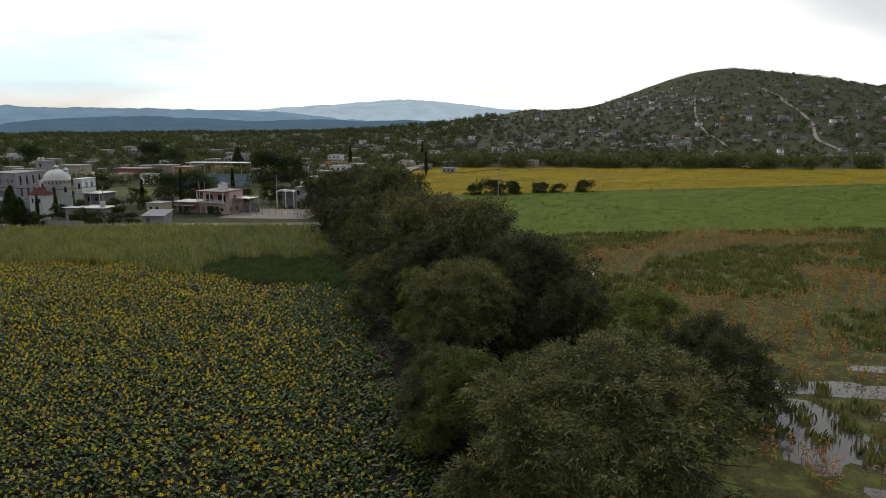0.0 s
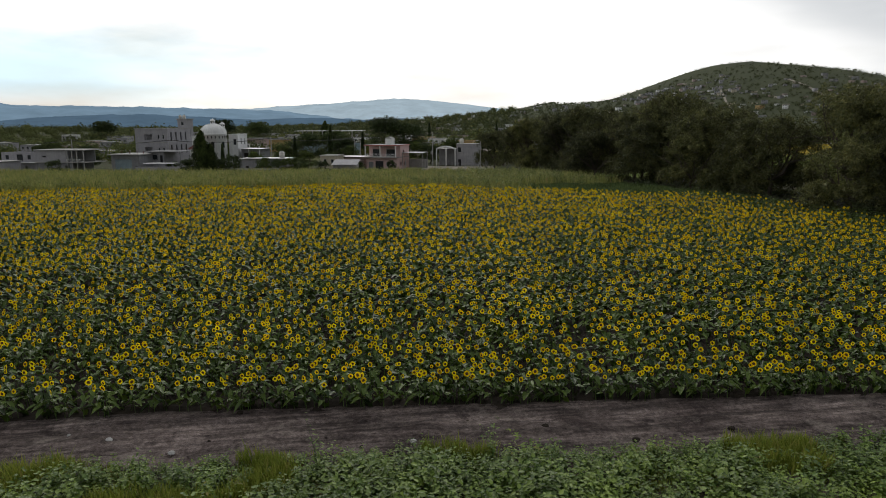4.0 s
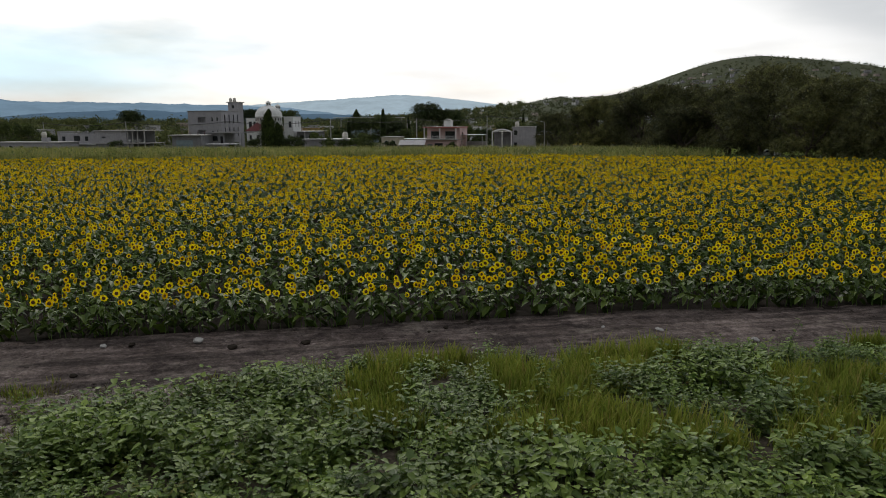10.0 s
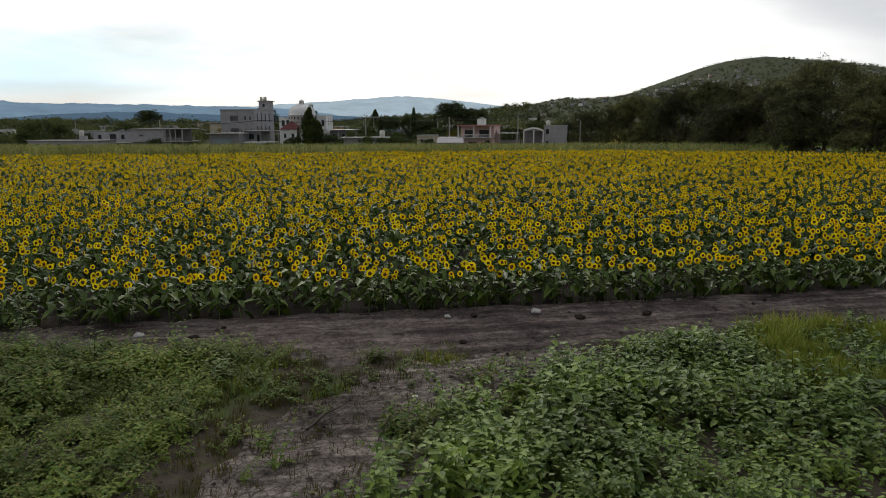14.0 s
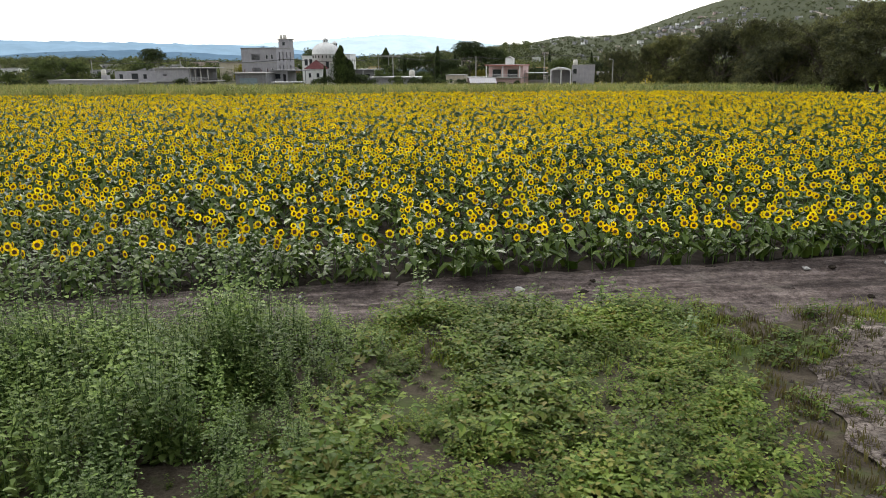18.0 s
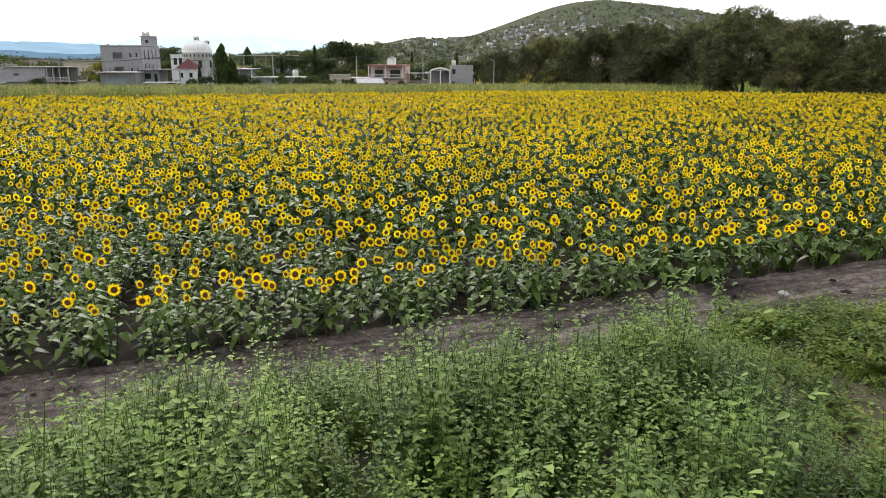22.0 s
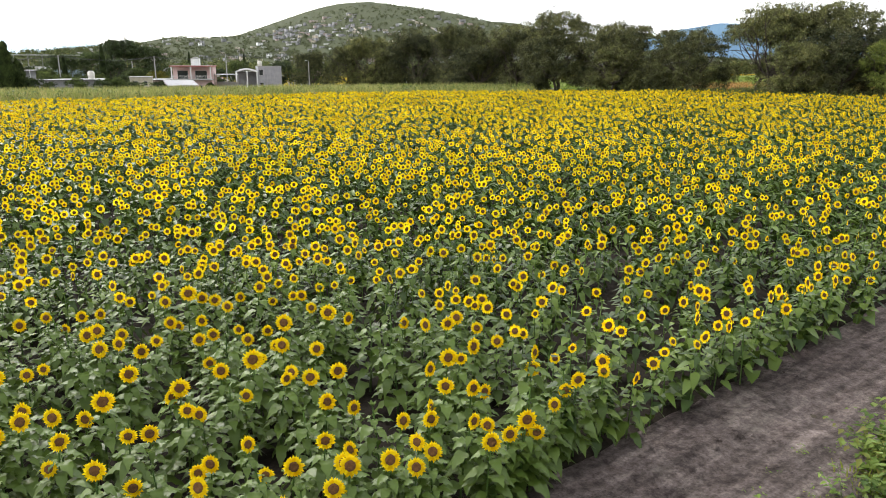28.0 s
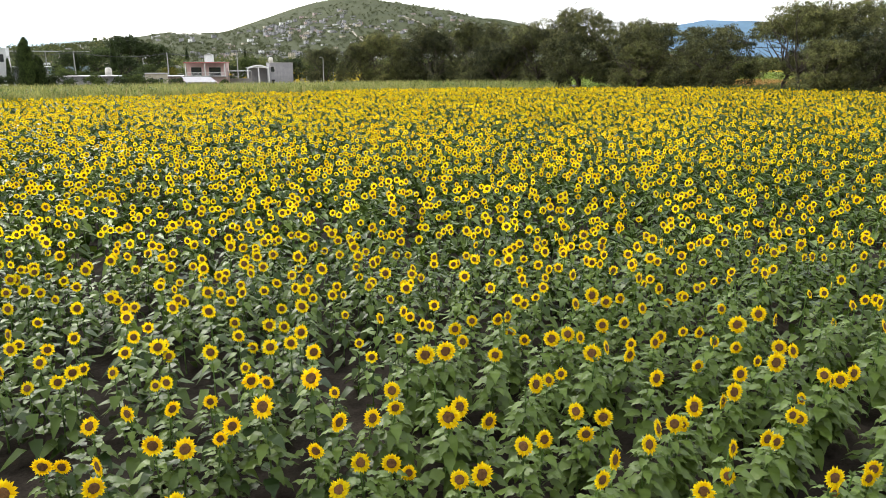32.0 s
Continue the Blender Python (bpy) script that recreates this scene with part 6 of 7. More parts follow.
def stadium():
    e = house_root("grandstand", "blue-grey concrete grandstand with a long sheet roof", (-176.0, 338.0, VZ), -4, "grandstand")
    for k in range(9):
        piece("step", boxes_mesh("step", [(0, 31, 0.8 * k, 0.8 * k + 0.82, 0, 1.4 + 0.55 * k)], [M_BLUESHEET]), e)
    slab(e, -1, 32, 2, 10, 11.3, M_TIN, 0.25)
    for k in range(7):
        piece("column", boxes_mesh("column", [(0.4 + 5 * k, 0.75 + 5 * k, 8.6, 8.95, 0, 11.3)], [M_CONC]), e)
    sheet("playing_field", -230, -90, 14, lambda x: 290 + 0 * x, lambda x: 332 + 0 * x, 6, soil("worn_turf", (0.1, 0.11, 0.04), (0.17, 0.17, 0.07), 0.1), "worn green playing field", 0.04)
    for x, y, w, mat, h, lab in ((-243, 384, 20, M_RED, 5.5, "long red-fronted building beyond the playing field"), (-222, 388, 12, M_SALMON, 7, "brick-pink house beyond the playing field"), (-206, 384, 9, M_OCHRE, 6.5, "ochre house beyond the playing field"), (-255, 352, 14, M_CREAM, 9, "tall cream house beside the playing field")):
        s = house_root("town_house", lab, (x, y, VZ), -4)
        walls_round(s, w, 9, h, mat, [(1 + 3 * k, 2.2 + 3 * k, 1.2, 2.6) for k in range(int(w / 3) - 0)])
        slab(s, -0.4, w + 0.4, -0.6, 9.4, h, M_CONC, 0.25)
        for k in range(int(w / 3)):
            window_set(s, 1 + 3 * k, 2.2 + 3 * k, 1.2, 2.6, 0, 1)


stadium()


def pickup(x, y, yaw):
    """A parked pickup: body with an open bed, glazed cab, four wheels, bumpers and lights; it points along -x."""
    e = tagged(new("pickup_truck"), "white pickup truck parked in the grass under the mesquites", "truck")
    e.matrix_basis = Matrix.Translation(place(x, y)) @ Matrix.Rotation(radians(yaw), 4, "Z")
    paint = plain("white_car_paint", (0.74, 0.74, 0.73), (0.82, 0.82, 0.81), 0.6, 0.3, 0)
    body = [(-2.6, -1.15, -0.9, 0.9, 0.5, 1.02), (-1.15, 0.72, -0.9, 0.9, 0.5, 1.05), (0.74, 2.6, -0.9, 0.9, 0.5, 0.72), (0.74, 2.6, -0.9, -0.82, 0.72, 1.08), (0.74, 2.6, 0.82, 0.9, 0.72, 1.08), (2.52, 2.6, -0.82, 0.82, 0.72, 1.08)]
    piece("body", boxes_mesh("body", body, [paint], 0.04), e)
    V = [(-1.1, -0.86, 1.05), (0.7, -0.86, 1.05), (0.7, 0.86, 1.05), (-1.1, 0.86, 1.05), (-0.45, -0.72, 1.68), (0.55, -0.72, 1.68), (0.55, 0.72, 1.68), (-0.45, 0.72, 1.68)]
    cab = piece("cab", np_mesh("cab", V, [(4, 5, 6, 7), (0, 4, 7, 3), (1, 2, 6, 5), (0, 1, 5, 4), (2, 3, 7, 6)], [paint]), e)
    for sd in (-1, 1):
        Q = [(-0.92, sd * 0.856, 1.1), (0.58, sd * 0.856, 1.1), (0.48, sd * 0.75, 1.6), (-0.42, sd * 0.75, 1.6)]
        piece("side_window", np_mesh("side_window", Q, [(0, 1, 2, 3)], [M_GLASS]), cab)
        piece("headlight", boxes_mesh("headlight", [(-2.63, -2.56, sd * 0.7 - 0.16, sd * 0.7 + 0.16, 0.78, 0.95)], [M_GLASS], 0.01), e)
        for wx in (-1.7, 1.65):
            w = piece("wheel", lathe("wheel", [(0.2, -0.1), (0.34, -0.1), (0.36, -0.06), (0.36, 0.06), (0.34, 0.1), (0.2, 0.1)], M_TANK, 18), e, at=Matrix.Translation((wx, sd * 0.82, 0.36)) @ Matrix.Rotation(math.pi / 2, 4, "X"))
            piece("rim", lathe("rim", [(0.0, -0.08), (0.2, -0.09), (0.21, 0.09), (0.0, 0.08)], M_TIN, 14), w)
    piece("windscreen", np_mesh("windscreen", [(-1.07, -0.76, 1.12), (-1.07, 0.76, 1.12), (-0.53, 0.66, 1.62), (-0.53, -0.66, 1.62)], [(0, 1, 2, 3)], [M_GLASS]), cab)
    for bx in (-2.72, 2.61):
        piece("bumper", boxes_mesh("bumper", [(bx, bx + 0.11, -0.86, 0.86, 0.45, 0.62)], [M_TIN], 0.03), e)


pickup(-31.6, 172.0, -8)


# ---- poles and wires ----
def street_lamp(x, y, h):
    e = tagged(new("street_lamp"), "slender concrete lamp post with a small lantern arm", "street lamp")
    z = float(ground_z(x, y))
    e.matrix_basis = Matrix.Translation((x, y, z))
    V, F = tube([(0, 0, -0.2), (0, 0, h * 0.5), (0, 0, h)], [0.16, 0.13, 0.1], 8)
    piece("pole", np_mesh("pole", V, F, [M_POLE], smooth=True), e)
    V, F = tube([(0, 0, h - 0.1), (-0.3, -0.3, h + 0.25), (-0.8, -0.7, h + 0.3)], [0.05, 0.045, 0.04], 6)
    piece("arm", np_mesh("arm", V, F, [M_POLE], smooth=True), e)
    piece("lantern", boxes_mesh("lantern", [(-1.25, -0.7, -0.85, -0.6, h + 0.2, h + 0.36)], [M_PLASTERWHITE], 0.04), e)


def power_pole(x, y, h):
    e = tagged(new("power_pole"), "concrete power pole with a crossarm and insulators", "power pole", "power poles in the village")
    z = float(ground_z(x, y))
    e.matrix_basis = Matrix.Translation((x, y, z))
    V, F = tube([(0, 0, -0.2), (0, 0, h)], [0.19, 0.12], 8)
    piece("pole", np_mesh("pole", V, F, [M_POLE], smooth=True), e)
    piece("crossarm", boxes_mesh("crossarm", [(-1.0, 1.0, -0.06, 0.06, h - 0.5, h - 0.36)], [M_BARK]), e)
    for k in (-0.9, 0.0, 0.9):
        piece("insulator", lathe("insulator", [(0.03, h - 0.36), (0.07, h - 0.3), (0.04, h - 0.2), (0.0, h - 0.18)], M_TANK, 8), e, at=Matrix.Translation((k, 0, 0)))
    return (x, y, z + h - 0.2)


street_lamp(-79.8, 228.7, 9.0)
tops = [power_pole(*p) for p in ((-250, 236, 10), (-214, 226, 10), (-178, 222, 10), (-146, 226, 10.5), (-122, 246, 10.5), (-99.4, 262, 11.5), (-62, 280, 11.5), (-20, 305, 11.5))]
for off in (-0.9, 0.0, 0.9):
    for a, b in zip(tops[:-1], tops[1:]):
        ts = np.linspace(0, 1, 12)
        pts = np.array(a) * (1 - ts)[:, None] + np.array(b) * ts[:, None] + np.array([off, 0, 0])
        pts[:, 2] -= 1.1 * 4 * ts * (1 - ts)
        V, F = tube(pts, [0.03] * 12, 4)
        thing("power_cable", np_mesh("power_cable", V, F, [M_WIRE]), "black power cable slung between concrete poles", "cable", "power cables")
for x, y, h in ((-233, 330, 9), (-150, 300, 9), (-128, 262, 9)):
    power_pole(x, y, h)


# ---- trees, shrubs and houses of the town and the hill ----
VT = [tree_meshes(1000 + k, 8.0, 4.2, 26, 8000, m, 0.34, 0.16, 6, 0.0, 0.3) for k, m in enumerate((M_MIDTREE, M_DARKTREE, M_MIDTREE, M_YELTREE))]
BIG = [tree_meshes(1010 + k, 14.0, 8.0, 46, 20000, M_DARKTREE, 0.4, 0.14, 8, 0.0, 0.4) for k in range(2)]


def cypress_meshes(seed, h, r, n=2600, rough=0.0):
    rng = np.random.default_rng(seed)
    z = rng.random(n) ** 0.8 * h
    prof = r * np.sin(np.clip(z / h, 0.04, 1) * math.pi) ** 0.6 * (1 - 0.55 * z / h) + 0.08
    a, q = rng.uniform(0, 6.28, n), np.sqrt(rng.uniform(0.3, 1, n))
    if rough:
        prof = prof * (1 + rough * np.array([noise.noise((math.cos(b) * 1.6, math.sin(b) * 1.6, v * 0.45)) for b, v in zip(a, z)]) * 1.6)
    P = np.stack([np.cos(a) * prof * q, np.sin(a) * prof * q, z + 0.3], -1)
    d = np.stack([np.cos(a) * 0.3, np.sin(a) * 0.3, np.ones(n)], -1) * rng.uniform(0.3, 0.6, n)[:, None]
    s = np.stack([-np.sin(a), np.cos(a), 0 * a], -1) * 0.13
    V = np.stack([P - s, P + s, P + d], 1).reshape(-1, 3)
    tv, tf = tube([(0, 0, -0.2), (0, 0, h * 0.6)], [0.16, 0.05], 6)
    return np_mesh("trunk", tv, tf, [M_BARK]), np_mesh("crown", V, np.arange(3 * n).reshape(-1, 3), [M_DARKTREE])


CYP = cypress_meshes(5, 9.0, 0.85)
PINE = cypress_meshes(9, 12.0, 3.4, 9000, 0.55)
for x, y, s in ((-136.3, 260, 1.45), (-146.3, 250, 1.1), (-160.5, 222, 0.9), (-165.8, 220, 0.8), (-134, 300, 1.2), (-70, 420, 1.4), (-132, 480, 1.6), (-90, 520, 1.6)):
    tree("cypress", CYP, "narrow dark cypress tree in the village", place(x, y), s, x, "cypresses")
for x, y, s in ((-154.2, 194.5, 0.98), (-152.2, 195.5, 0.7), (-185.0, 420, 1.3)):
    tree("dark_conifer", PINE, "dense dark conifer beside the chapel lane", place(x, y), s, x, "conifers")
for x, y, s in ((-148, 272, 0.82), (-139, 276, 0.9), (-134, 268, 0.72), (-130, 332, 1.3), (-121, 336, 1.1), (-226, 420, 1.2), (-330, 430, 1.2), (-270, 470, 1.3)):
    tree("laurel_tree", BIG[int(abs(x)) % 2], "large dense dark green laurel tree", place(x, y), s, x, "large village trees")


def palm(x, y):
    e = tagged(new("palm"), "low spreading palm with bright fronds at the field edge", "palm")
    e.matrix_basis = Matrix.Translation(place(x, y))
    V, F = tube([(0, 0, -0.2), (0.1, 0, 1.8)], [0.3, 0.22], 8)
    piece("trunk", np_mesh("trunk", V, F, [M_BARK], smooth=True), e)
    for k in range(16):
        a, lift = 2.4 * k, RNG.uniform(0.5, 2.2)
        ts = np.linspace(0, 1, 8)
        c = np.stack([3.0 * ts * math.cos(a), 3.0 * ts * math.sin(a), 1.8 + lift * np.sin(ts * 2.2) * 1.1], -1)
        side = np.array([-math.sin(a), math.cos(a), 0])
        parts = []
        for i in range(1, 8):
            for sg in (-1, 1):
                L = 0.75 * (1 - 0.6 * ts[i])
                parts.append((np.array([c[i] - (c[i] - c[i - 1]) * 0.25, c[i] + (c[i] - c[i - 1]) * 0.25, c[i] + side * sg * L + (c[i] - c[i - 1]) * 0.8 - np.array([0, 0, 0.25])]), [(0, 1, 2)], 0))
        parts.append((*tube(c, 0.04 * (1 - 0.8 * ts), 4), 0))
        v, f, m = joined(parts)
        piece("frond", np_mesh("frond", v, f, [M_MIDTREE]), e)


palm(-127.5, 202)
palm(-121.0, 262)
# shrubs and middling trees among the near houses
NEAR_TREES = [(-158.5, 195, 0.6, 1), (-149.2, 195.5, 0.62, 1), (-146.5, 196.5, 0.5, 1), (-136, 203, 0.55, 1), (-132, 201, 0.6, 0), (-129, 204, 0.5, 1), (-140, 204, 0.5, 2), (-123, 205, 0.5, 1), (-199.5, 196, 0.55, 1), (-184, 216, 0.5, 1), (-193, 224, 0.7, 1), (-166, 212, 0.5, 0), (-170, 208, 0.45, 2), (-145, 232, 0.7, 0), (-138, 238, 0.75, 2),
              (-131, 240, 0.7, 1), (-128, 252, 0.9, 0), (-121, 256, 0.8, 3), (-101, 268, 0.9, 1), (-106, 272, 1.0, 0), (-93, 275, 1.2, 2), (-80, 268, 1.2, 1), (-74, 258, 1.1, 0), (-70, 268, 1.3, 2), (-218, 240, 1.0, 1), (-232, 236, 1.1, 2), (-248, 226, 1.2, 0), (-262, 232, 1.3, 2),
              (-176, 250, 0.8, 1), (-178, 262, 1.0, 0), (-152, 256, 0.9, 2), (-204, 262, 1.0, 0), (-212, 276, 1.1, 3), (-246, 262, 1.2, 0), (-270, 252, 1.2, 1), (-286, 262, 1.3, 2), (-300, 250, 1.3, 0), (-150, 196, 0.4, 2), (-112, 262, 0.8, 0), (-244, 190, 0.5, 1), (-252, 214, 0.9, 0), (-238, 222, 0.8, 1), (-226, 228, 0.9, 2), (-214, 222, 0.7, 0), (-206, 216, 0.6, 1), (-258, 205, 0.8, 2), (-154, 214, 0.7, 1), (-148, 218, 0.8, 0), (-141, 222, 0.7, 1), (-134, 216, 0.6, 2), (-126, 232, 0.6, 1), (-142, 208, 0.6, 0), (-118, 228, 0.35, 1), (-108, 230, 0.4, 0), (-160, 290, 1.0, 1), (-196, 300, 1.1, 1), (-206, 310, 1.0, 2), (-168, 312, 0.8, 1)]
for k, (x, y, s, w) in enumerate(NEAR_TREES):
    tree("village_tree", VT[w], ("bushy green tree between the houses", "dark bushy tree between the houses", "light green bushy tree by the lane", "yellowing leafy tree by the houses")[w], place(x, y), s, k * 0.9, "village trees")

# the woods at the hill foot and across the plain: many low crowns in one growth
def crowns(name, label, P, S, mat, seed, per=150, leaf=1.1):
    """Far woods: each crown is an uneven heap of leaf sprays."""
    rng = np.random.default_rng(seed)
    n = len(P)
    D = rng.normal(0, 1, (n, per, 3))
    D /= np.linalg.norm(D, axis=2)[..., None]
    lobes = 1 + 0.35 * np.sin(3 * np.arctan2(D[..., 1], D[..., 0]) + rng.uniform(0, 6, (n, 1)))
    q = (rng.random((n, per)) ** 0.35 * lobes)[..., None] * S[:, None, None]
    C = P[:, None, :] + D * q * np.array([1.0, 1.0, 0.72]) + np.array([0, 0, 0.62]) * S[:, None, None]
    side = np.cross(D, rng.normal(0, 1, D.shape))
    side /= np.linalg.norm(side, axis=2)[..., None] + 1e-9
    out = np.cross(D, side) + D * rng.uniform(-0.2, 0.2, (n, per, 1))
    L = leaf * (S / 4.0)[:, None, None] * rng.uniform(0.6, 1.3, (n, per, 1))
    V = np.stack([C - side * L * 0.5, C + side * L * 0.5, C + out * L], 2).reshape(-1, 3)
    thing(name, np_mesh(name, V, np.arange(len(V)).reshape(-1, 3), [mat]), label, "woods", kind="stuff")


def wood_points(n, x0, x1, y0, y1, keep=lambda x, y: np.ones(len(x), bool)):
    P = scatter_in(n, x0, x1, y0, y1)
    P = P[keep(P[:, 0], P[:, 1])]
    return np.c_[P, ground_z(P[:, 0], P[:, 1])]


plain_ok = lambda x, y: ~((x > -92) & (x < 480) & (y < 490)) & ~((x > -235) & (x < -88) & (y > 286) & (y < 336)) & ~((x > -100) & (y < 300))
P = wood_points(1250, -640, 120, 268, 640, plain_ok)
crowns("plain_woods", "scattered dark trees across the plain behind the village", P, RNG.uniform(2.6, 5.6, len(P)), M_FARTREE, 1, 260, 0.68)
P = wood_points(620, -640, 120, 290, 700, plain_ok)
crowns("plain_trees", "green tree crowns across the plain", P, RNG.uniform(2.4, 5.2, len(P)), M_FARTREE, 2, 260, 0.68)
P = wood_points(230, -120, 620, 490, 540)
crowns("wood_belt", "dark belt of trees along the foot of the hill", P, RNG.uniform(5.0, 8.5, len(P)), M_FARTREE, 3, 480, 0.6)
P = wood_points(5200, -420, 1000, 540, 1420)
crowns("hill_bushes", "dark bushes and small trees on the hillside", P, RNG.uniform(2.6, 5.6, len(P)) * np.interp(P[:, 1], [900, 1300], [1, 0.6]), M_HILLTREE, 4, 60, 1.1)
P = wood_points(2600, -300, 1300, 900, 1640)
P = np.concatenate([P, wood_points(700, 700, 1400, 1850, 2250)])
crowns("hill_scrub", "grey-green scrub on the upper hill", P, RNG.uniform(1.2, 2.7, len(P)), M_HILLTREE, 5, 36, 1.2)
P = wood_points(2600, -1500, -100, 640, 2200)
crowns("far_woods", "distant dark woods on the plain", P, RNG.uniform(4, 8, len(P)), M_FARTREE, 6, 60, 1.2)
SHRUB = tree_meshes(1020, 6.0, 5.0, 30, 10000, M_DARKTREE, 0.36, 0.05, 6, -0.12, 0.3)
for k, (x, y, s) in enumerate(((-24, 313, 8.5), (-16, 315, 7.5), (-3, 320, 6.5), (5, 323, 5.5), (17, 328, 7), (-30, 311, 6))):
    tree("field_shrub", SHRUB, "rounded dark shrub between two crop fields", place(x, y, -0.9), (s / 7.0, s / 7.0, s / 7.0), k, "shrubs between the fields")

# houses: six kinds, copied over the plain and up the hill
KINDS = [(simple_house(9, 8, 3.0, M_PLASTERWHITE, 1), "small white flat-roofed house"), (simple_house(11, 9, 3.0, M_GREYBLOCK, 2, 2), "two-storey grey block house"), (simple_house(10, 8, 3.1, M_CREAM, 3, 1, True), "low cream house with a parapet"),
         (simple_house(8, 8, 3.0, M_SALMON, 4, 2), "two-storey brick-pink house"), (simple_house(12, 9, 3.2, M_GREYBLOCK, 5), "long grey block house"), (simple_house(10, 9, 3.0, M_OCHRE, 6, 2, True), "two-storey ochre house"), (simple_house(9, 9, 3.0, M_PLASTERWHITE, 7, 2), "two-storey white house")]
spots = []
rngh = np.random.default_rng(12)
for n, x0, x1, y0, y1 in ((46, -260, -60, 345, 560), (40, -420, -240, 300, 620), (50, -180, 160, 560, 900), (40, 0, 420, 700, 1150), (34, 180, 620, 760, 1180), (12, 150, 420, 1100, 1250), (26, 430, 800, 620, 1000), (22, -60, 320, 496, 640)):
    for _ in range(n):
        for _try in range(6):
            x, y = rngh.uniform(x0, x1), rngh.uniform(y0, y1)
            if (x > -235 and x < -88 and y < 345) or (-92 < x < 480 and y < 495):
                continue
            if all((x - a) ** 2 + (y - b) ** 2 > 190 for a, b in spots):
                spots.append((x, y))
                break
weights = [0.24, 0.22, 0.14, 0.12, 0.12, 0.05, 0.11]
for n, (x, y) in enumerate(spots):
    k = int(rngh.choice(7, p=weights if y < 640 else [0.14, 0.3, 0.14, 0.16, 0.18, 0.03, 0.05]))
    ob, lab = KINDS[k]
    z = float(min(ground_z(x + dx, y + dy) for dx in (0, 10) for dy in (0, 9)))
    m = Matrix.Translation((x, y, z)) @ Matrix.Rotation(rngh.uniform(-0.5, 0.5), 4, "Z") @ Matrix.Scale(rngh.uniform(0.75, 1.1) * (1.0 if y < 640 else 0.78), 4)
    c = copy_thing(ob, m)
    tagged(c, lab + (" on the hillside" if y > 700 and x > -100 else " among trees on the plain"), "house", "houses of the town")
for ob, lab in KINDS:
    for o in (*ob.children_recursive, ob):
        bpy.data.objects.remove(o)


def hill_settlement():
    """The small far houses that crowd the middle slopes: wall block, roof slab, dark plates for windows and doors."""
    rng = np.random.default_rng(77)
    box = lambda x0, x1, y0, y1, z0, z1: (np.array([(x, y, z) for z in (z0, z1) for y in (y0, y1) for x in (x0, x1)]), np.array([(0, 1, 5), (0, 5, 4), (1, 3, 7), (1, 7, 5), (3, 2, 6), (3, 6, 7), (2, 0, 4), (2, 4, 6), (4, 5, 7), (4, 7, 6)]))
    groups = [[] for _ in range(5)]
    for n, x0, x1, y0, y1 in ((60, -60, 420, 640, 960), (60, 120, 380, 900, 1190), (35, 380, 640, 700, 1120), (45, -260, 60, 560, 840), (20, 600, 860, 640, 980), (80, -240, 110, 850, 1330), (120, 95, 255, 1090, 1330), (80, -420, -60, 520, 900), (50, -255, -60, 350, 520)):
        for _ in range(n):
            x, y = rng.uniform(x0, x1), rng.uniform(y0, y1)
            w, d, h = rng.uniform(4, 8.5), rng.uniform(4, 7), rng.choice([2.7, 2.9, 5.2])
            z = float(min(ground_z(x + a, y + b) for a in (0, w) for b in (0, d))) - 0.3
            k = int(rng.choice(5, p=[0.16, 0.38, 0.14, 0.12, 0.2]))
            V, F = box(0, w, 0, d, 0, h)
            ps = [(V, F, 0)]
            V, F = box(-0.2, w + 0.2, -0.3, d + 0.2, h, h + 0.2)
            ps.append((V, F, 1))
            for i in range(int(w / 2.6)):
                for s in range(2 if h > 5 else 1):
                    V, F = box(1 + 2.5 * i, 2.1 + 2.5 * i, -0.04, 0.02, 0.9 + 2.9 * s, 2.1 + 2.9 * s)
                    ps.append((V, F, 2))
            V, F, M = joined(ps)
            a = rng.uniform(-0.6, 0.6)
            c, s_ = math.cos(a), math.sin(a)
            groups[k].append((V @ np.array([(c, s_, 0), (-s_, c, 0), (0, 0, 1)]) + np.array([x, y, z]), F, M))
    for g, mat in zip(groups, (M_PLASTERWHITE, M_GREYBLOCK, M_SALMON, M_CREAM, M_GREYDARK)):
        V, F, M = joined(g)
        thing("hill_houses", np_mesh("hill_houses", V, F, [mat, M_CONC, M_DARKHOLE], M), "crowd of small flat-roofed houses on the slopes", "houses", kind="stuff")


hill_settlement()


# pale lanes that climb the hill
def lane(pts, w, label):
    P = np.array(pts, float)
    t = np.linspace(0, len(P) - 1, 60)
    c = np.stack([np.interp(t, np.arange(len(P)), P[:, k]) for k in (0, 1)], -1)
    c[:, 0] += 1.5 * np.sin(t * 3)
    d = np.gradient(c, axis=0)
    nrm = np.stack([d[:, 1], -d[:, 0]], -1) / np.linalg.norm(d, axis=1)[:, None]
    V = []
    for s in (-1, 0, 1):
        p = c + nrm * s * w
        V.append(np.c_[p, ground_z(p[:, 0], p[:, 1]) + 1.0])
    i, j = np.meshgrid(np.arange(59), np.arange(2))
    q = (j * 60 + i).ravel()
    thing("hill_lane", np_mesh("hill_lane", np.concatenate(V), np.stack([q, q + 60, q + 61, q + 1], -1), [M_STREET], smooth=True), label, "lane", kind="structure")


lane([(262, 700), (272, 800), (300, 900), (312, 1000), (318, 1100), (310, 1180)], 2.0, "pale dirt lane climbing the hill")
lane([(175, 760), (180, 900), (196, 1050), (220, 1200)], 1.4, "pale dirt lane climbing the hill")
lane([(-92, 330), (-88, 430), (-84, 560), (-80, 700)], 4.0, "long straight street of the town")


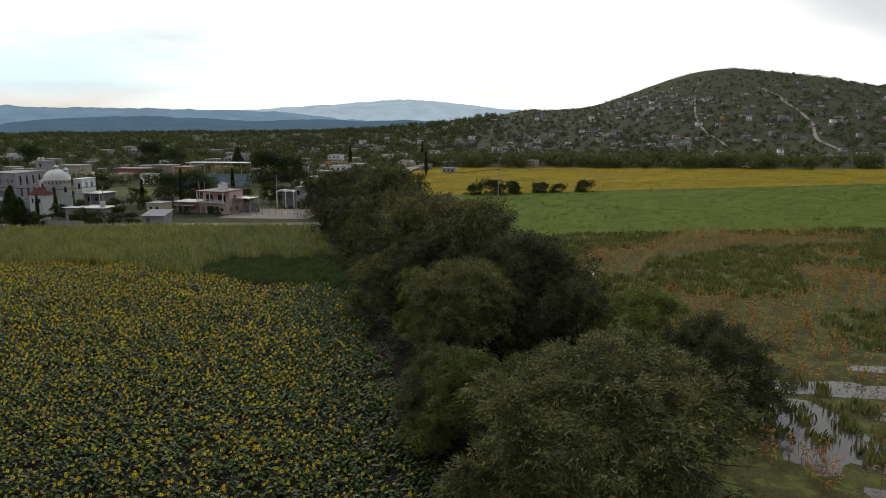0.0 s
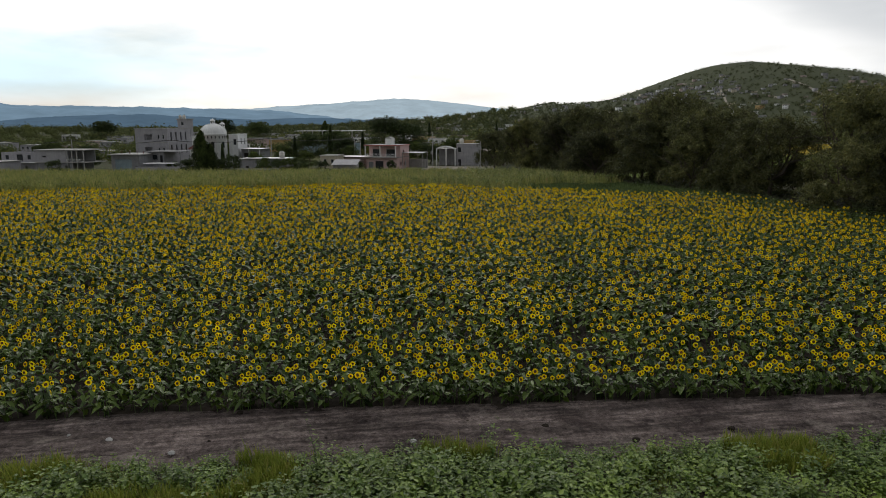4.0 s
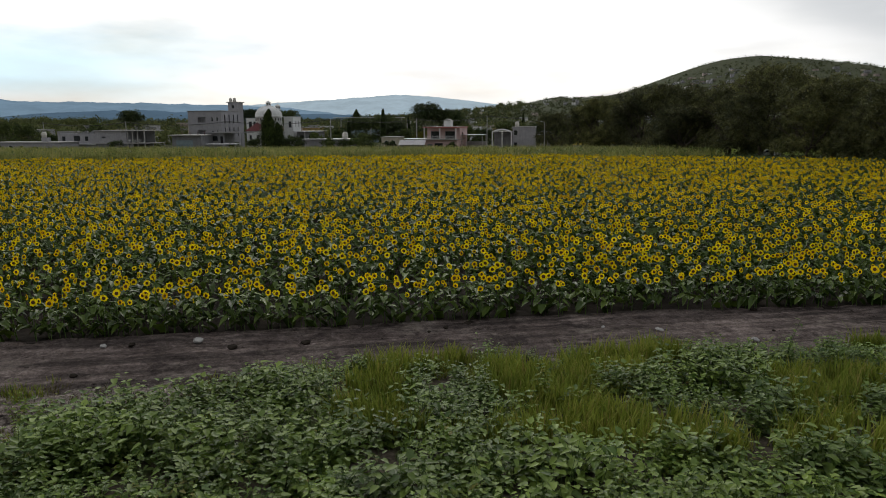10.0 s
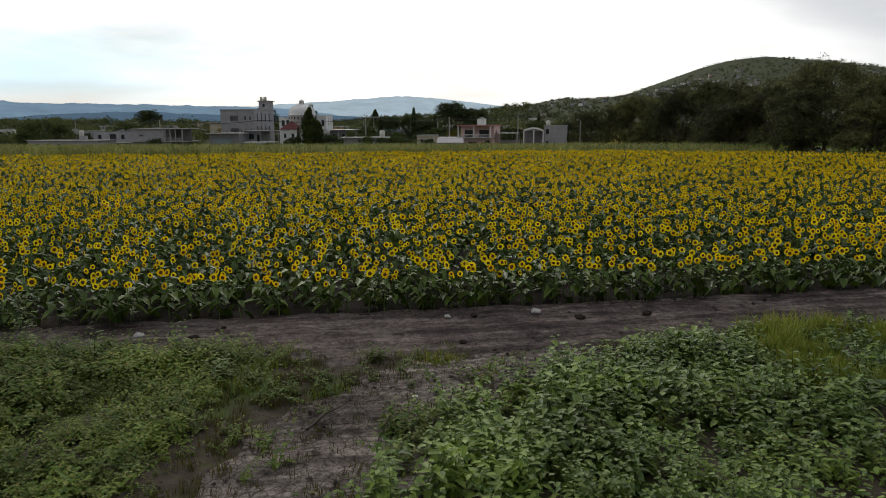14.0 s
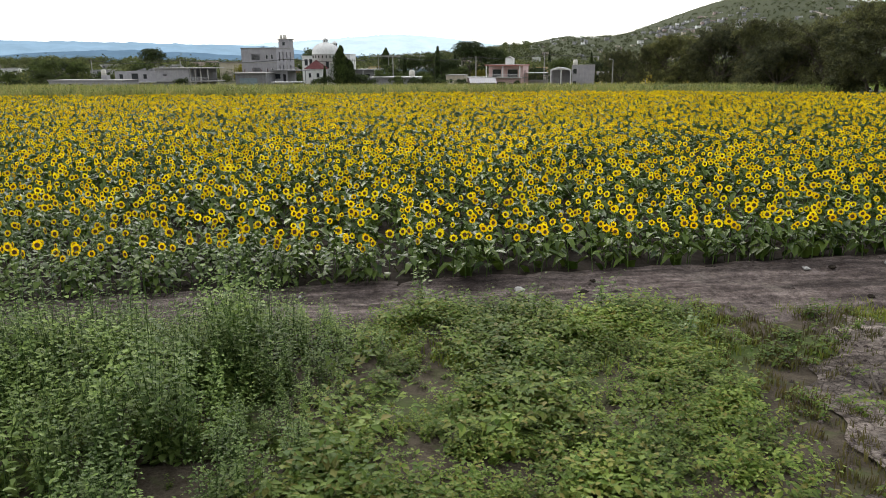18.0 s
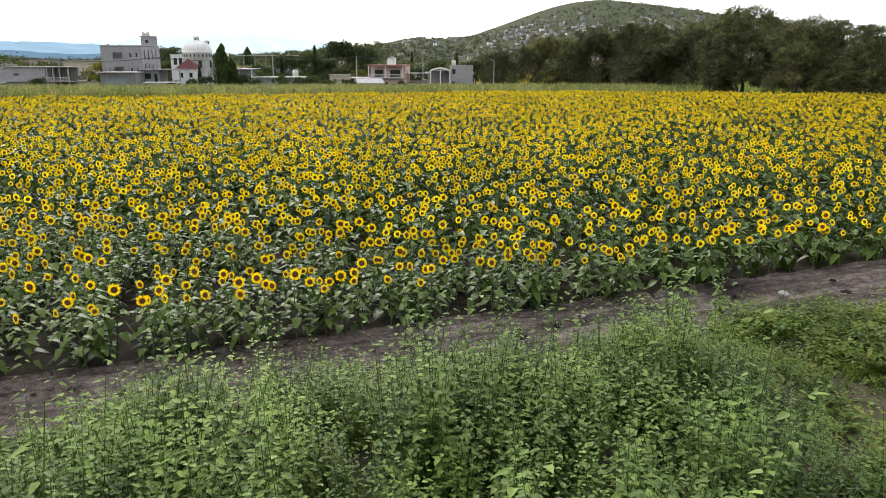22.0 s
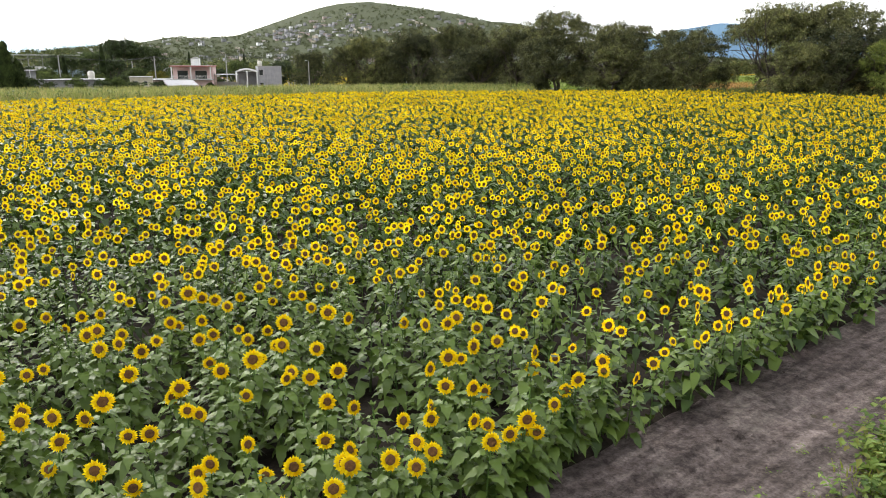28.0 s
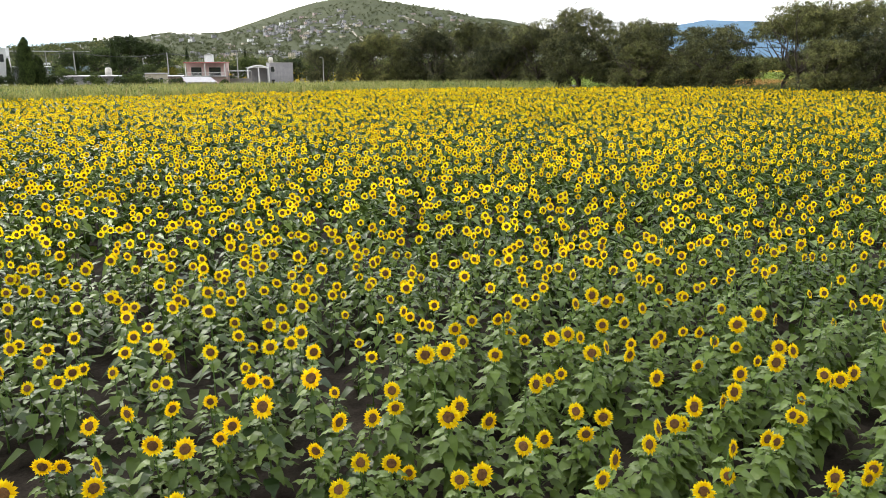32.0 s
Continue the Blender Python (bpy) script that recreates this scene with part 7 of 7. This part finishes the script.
# ---- the sunflower field ----
def field_places():
    """Plants in rows that run into the field, uneven along the row, with some gaps."""
    a = math.atan(0.287)
    along, across = np.array([math.cos(a), math.sin(a)]), np.array([-math.sin(a), math.cos(a)])
    out = []
    o = np.array([-48.3, 39.1])
    for k in range(-10, 186):
        n = 740
        t = np.arange(n) * 0.37 + RNG.uniform(-0.16, 0.16, n) - 185
        wander = 0.3 * np.sin(t * 0.17 + k * 0.35) + 0.1 * np.sin(t * 0.63 + k)
        P = o + along * t[:, None] + across * (0.55 + k * 0.92 + wander + RNG.normal(0, 0.1, n))[:, None]
        out.append(P)
    # the outermost row follows the edge of the track
    x = np.arange(-190, 0, 0.36) + RNG.uniform(-0.15, 0.15, 528)
    out.append(np.stack([x, edge_y(x) + RNG.uniform(-0.08, 0.4, 528)], -1))
    P = np.concatenate(out)
    e = P[:, 1] - edge_y(P[:, 0])
    keep = (e > -0.1) & (P[:, 1] < far_edge(P[:, 0]) + 2 * np.sin(P[:, 0] * 0.3)) & (P[:, 0] < right_edge(P[:, 1]) - 1) & (P[:, 0] > -215)
    P = P[keep]
    gap = np.array([noise.noise((x * 0.22, y * 0.22, 0.5)) for x, y in P])
    close = np.array([noise.noise((x * 0.85, y * 0.85, 4.5)) for x, y in P])
    # the stand is bunched along its front, with dark furrows that run in between the bunches
    u = (P - o) @ along
    bunch = np.sin(2 * math.pi * (u + 0.9 * close + 0.5 * gap) / 1.9)
    e = P[:, 1] - edge_y(P[:, 0])
    furrow = (bunch < -0.5) & (RNG.random(len(P)) < np.interp(e, [0, 0.5, 6, 25, 60], [0.3, 0.5, 0.55, 0.35, 0.2]))
    return P[(RNG.random(len(P)) < 0.95) & (gap > -0.72) & (close > -0.46) & ~furrow]


FIELD = field_places()
FAR = near_path(FIELD)
T_SUN = {0: [sunflower_template(100 + k, 0, k != 4) for k in range(8)], 1: [sunflower_template(200 + k, 1, k != 5) for k in range(9)],
         2: [sunflower_template(300 + k, 2, k != 5) for k in range(9)], 3: [sunflower_template(400 + k, 3, k not in (5, 6)) for k in range(9)]}
SUN_MATS = [M_PETAL, M_DISC, M_STEM, M_SUNLEAF]
# single plants, each with its own parts, in the stretch that is passed nearest
spot = np.linalg.norm(FIELD - np.array([-131.0, 19.0]), axis=1)
SINGLE = np.argsort(spot)[:210]
rest = np.ones(len(FIELD), bool)
rest[SINGLE] = False
parts_, n_ = [], 0
for lod, lo, hi in ((0, 0, 11), (1, 11, 20), (2, 20, 42), (3, 42, 999)):
    idx = np.where(rest & (FAR >= lo) & (FAR < hi))[0]
    kinds = RNG.integers(0, len(T_SUN[lod]), len(idx))
    if lod == 3:
        # towards the trees the stand is younger, with fewer open flowers
        young = RNG.random(len(idx)) < np.maximum(np.interp(FIELD[idx, 0], [-90, -55, -15], [0.09, 0.2, 0.34]), np.interp(right_edge(FIELD[idx, 1]) - FIELD[idx, 0], [0, 5, 16], [0.95, 0.8, 0.1]))
        kinds[young] = RNG.integers(5, 7, young.sum())
    for k, tpl in enumerate(T_SUN[lod]):
        P = FIELD[idx[kinds == k]]
        if len(P):
            P3 = np.c_[P, ground_z(P[:, 0], P[:, 1])]
            parts_.append(spread(tpl, P3, RNG.normal(-0.12, 0.38, len(P)), RNG.uniform(0.86, 1.14, len(P)), RNG.normal(0, 0.04, (len(P), 2))))
V_, F_, M_ = joined(parts_)
thing("sunflower_field", np_mesh("sunflower_field", V_, F_, SUN_MATS, M_), "dense field of blooming sunflowers, yellow heads over dark green leaves", "sunflower field", kind="stuff")


def single_sunflower(seed, head=True):
    stem, leaves, petals, disc, back = sunflower_parts(np.random.default_rng(seed), 0, head)
    e = tagged(new("sunflower"), "tall blooming sunflower with a brown disc and broad leaves", "sunflower", "sunflowers near the track")

    def one(name, parts, parent):
        v, f, m = joined(parts)
        used = sorted(set(m.tolist()))
        return piece(name, np_mesh(name, v, f, [SUN_MATS[u] for u in used], np.array([used.index(u) for u in m])), parent)

    one("stem", stem, e)
    for k in range(0, len(leaves), 2):
        one("leaf", [p for leaf in leaves[k:k + 2] for p in leaf], e)
    if petals:
        h = one("flower_head", back + disc, e)
        tagged(one("petals", petals, h), "bright yellow ray petals")
    else:
        one("bud", back, e)
    return e


protos = [single_sunflower(500 + k, k != 5) for k in range(6)]
for n, i in enumerate(SINGLE):
    x, y = FIELD[i]
    m = Matrix.Translation((x, y, 0)) @ Matrix.Rotation(RNG.normal(-0.12, 0.38), 4, "Z") @ Matrix.Rotation(RNG.normal(0, 0.05), 4, "X") @ Matrix.Scale(RNG.uniform(0.88, 1.14), 4)
    if n < 6:
        protos[n].matrix_basis = m
    else:
        copy_thing(protos[n % 6] if n % 11 else protos[1], m)
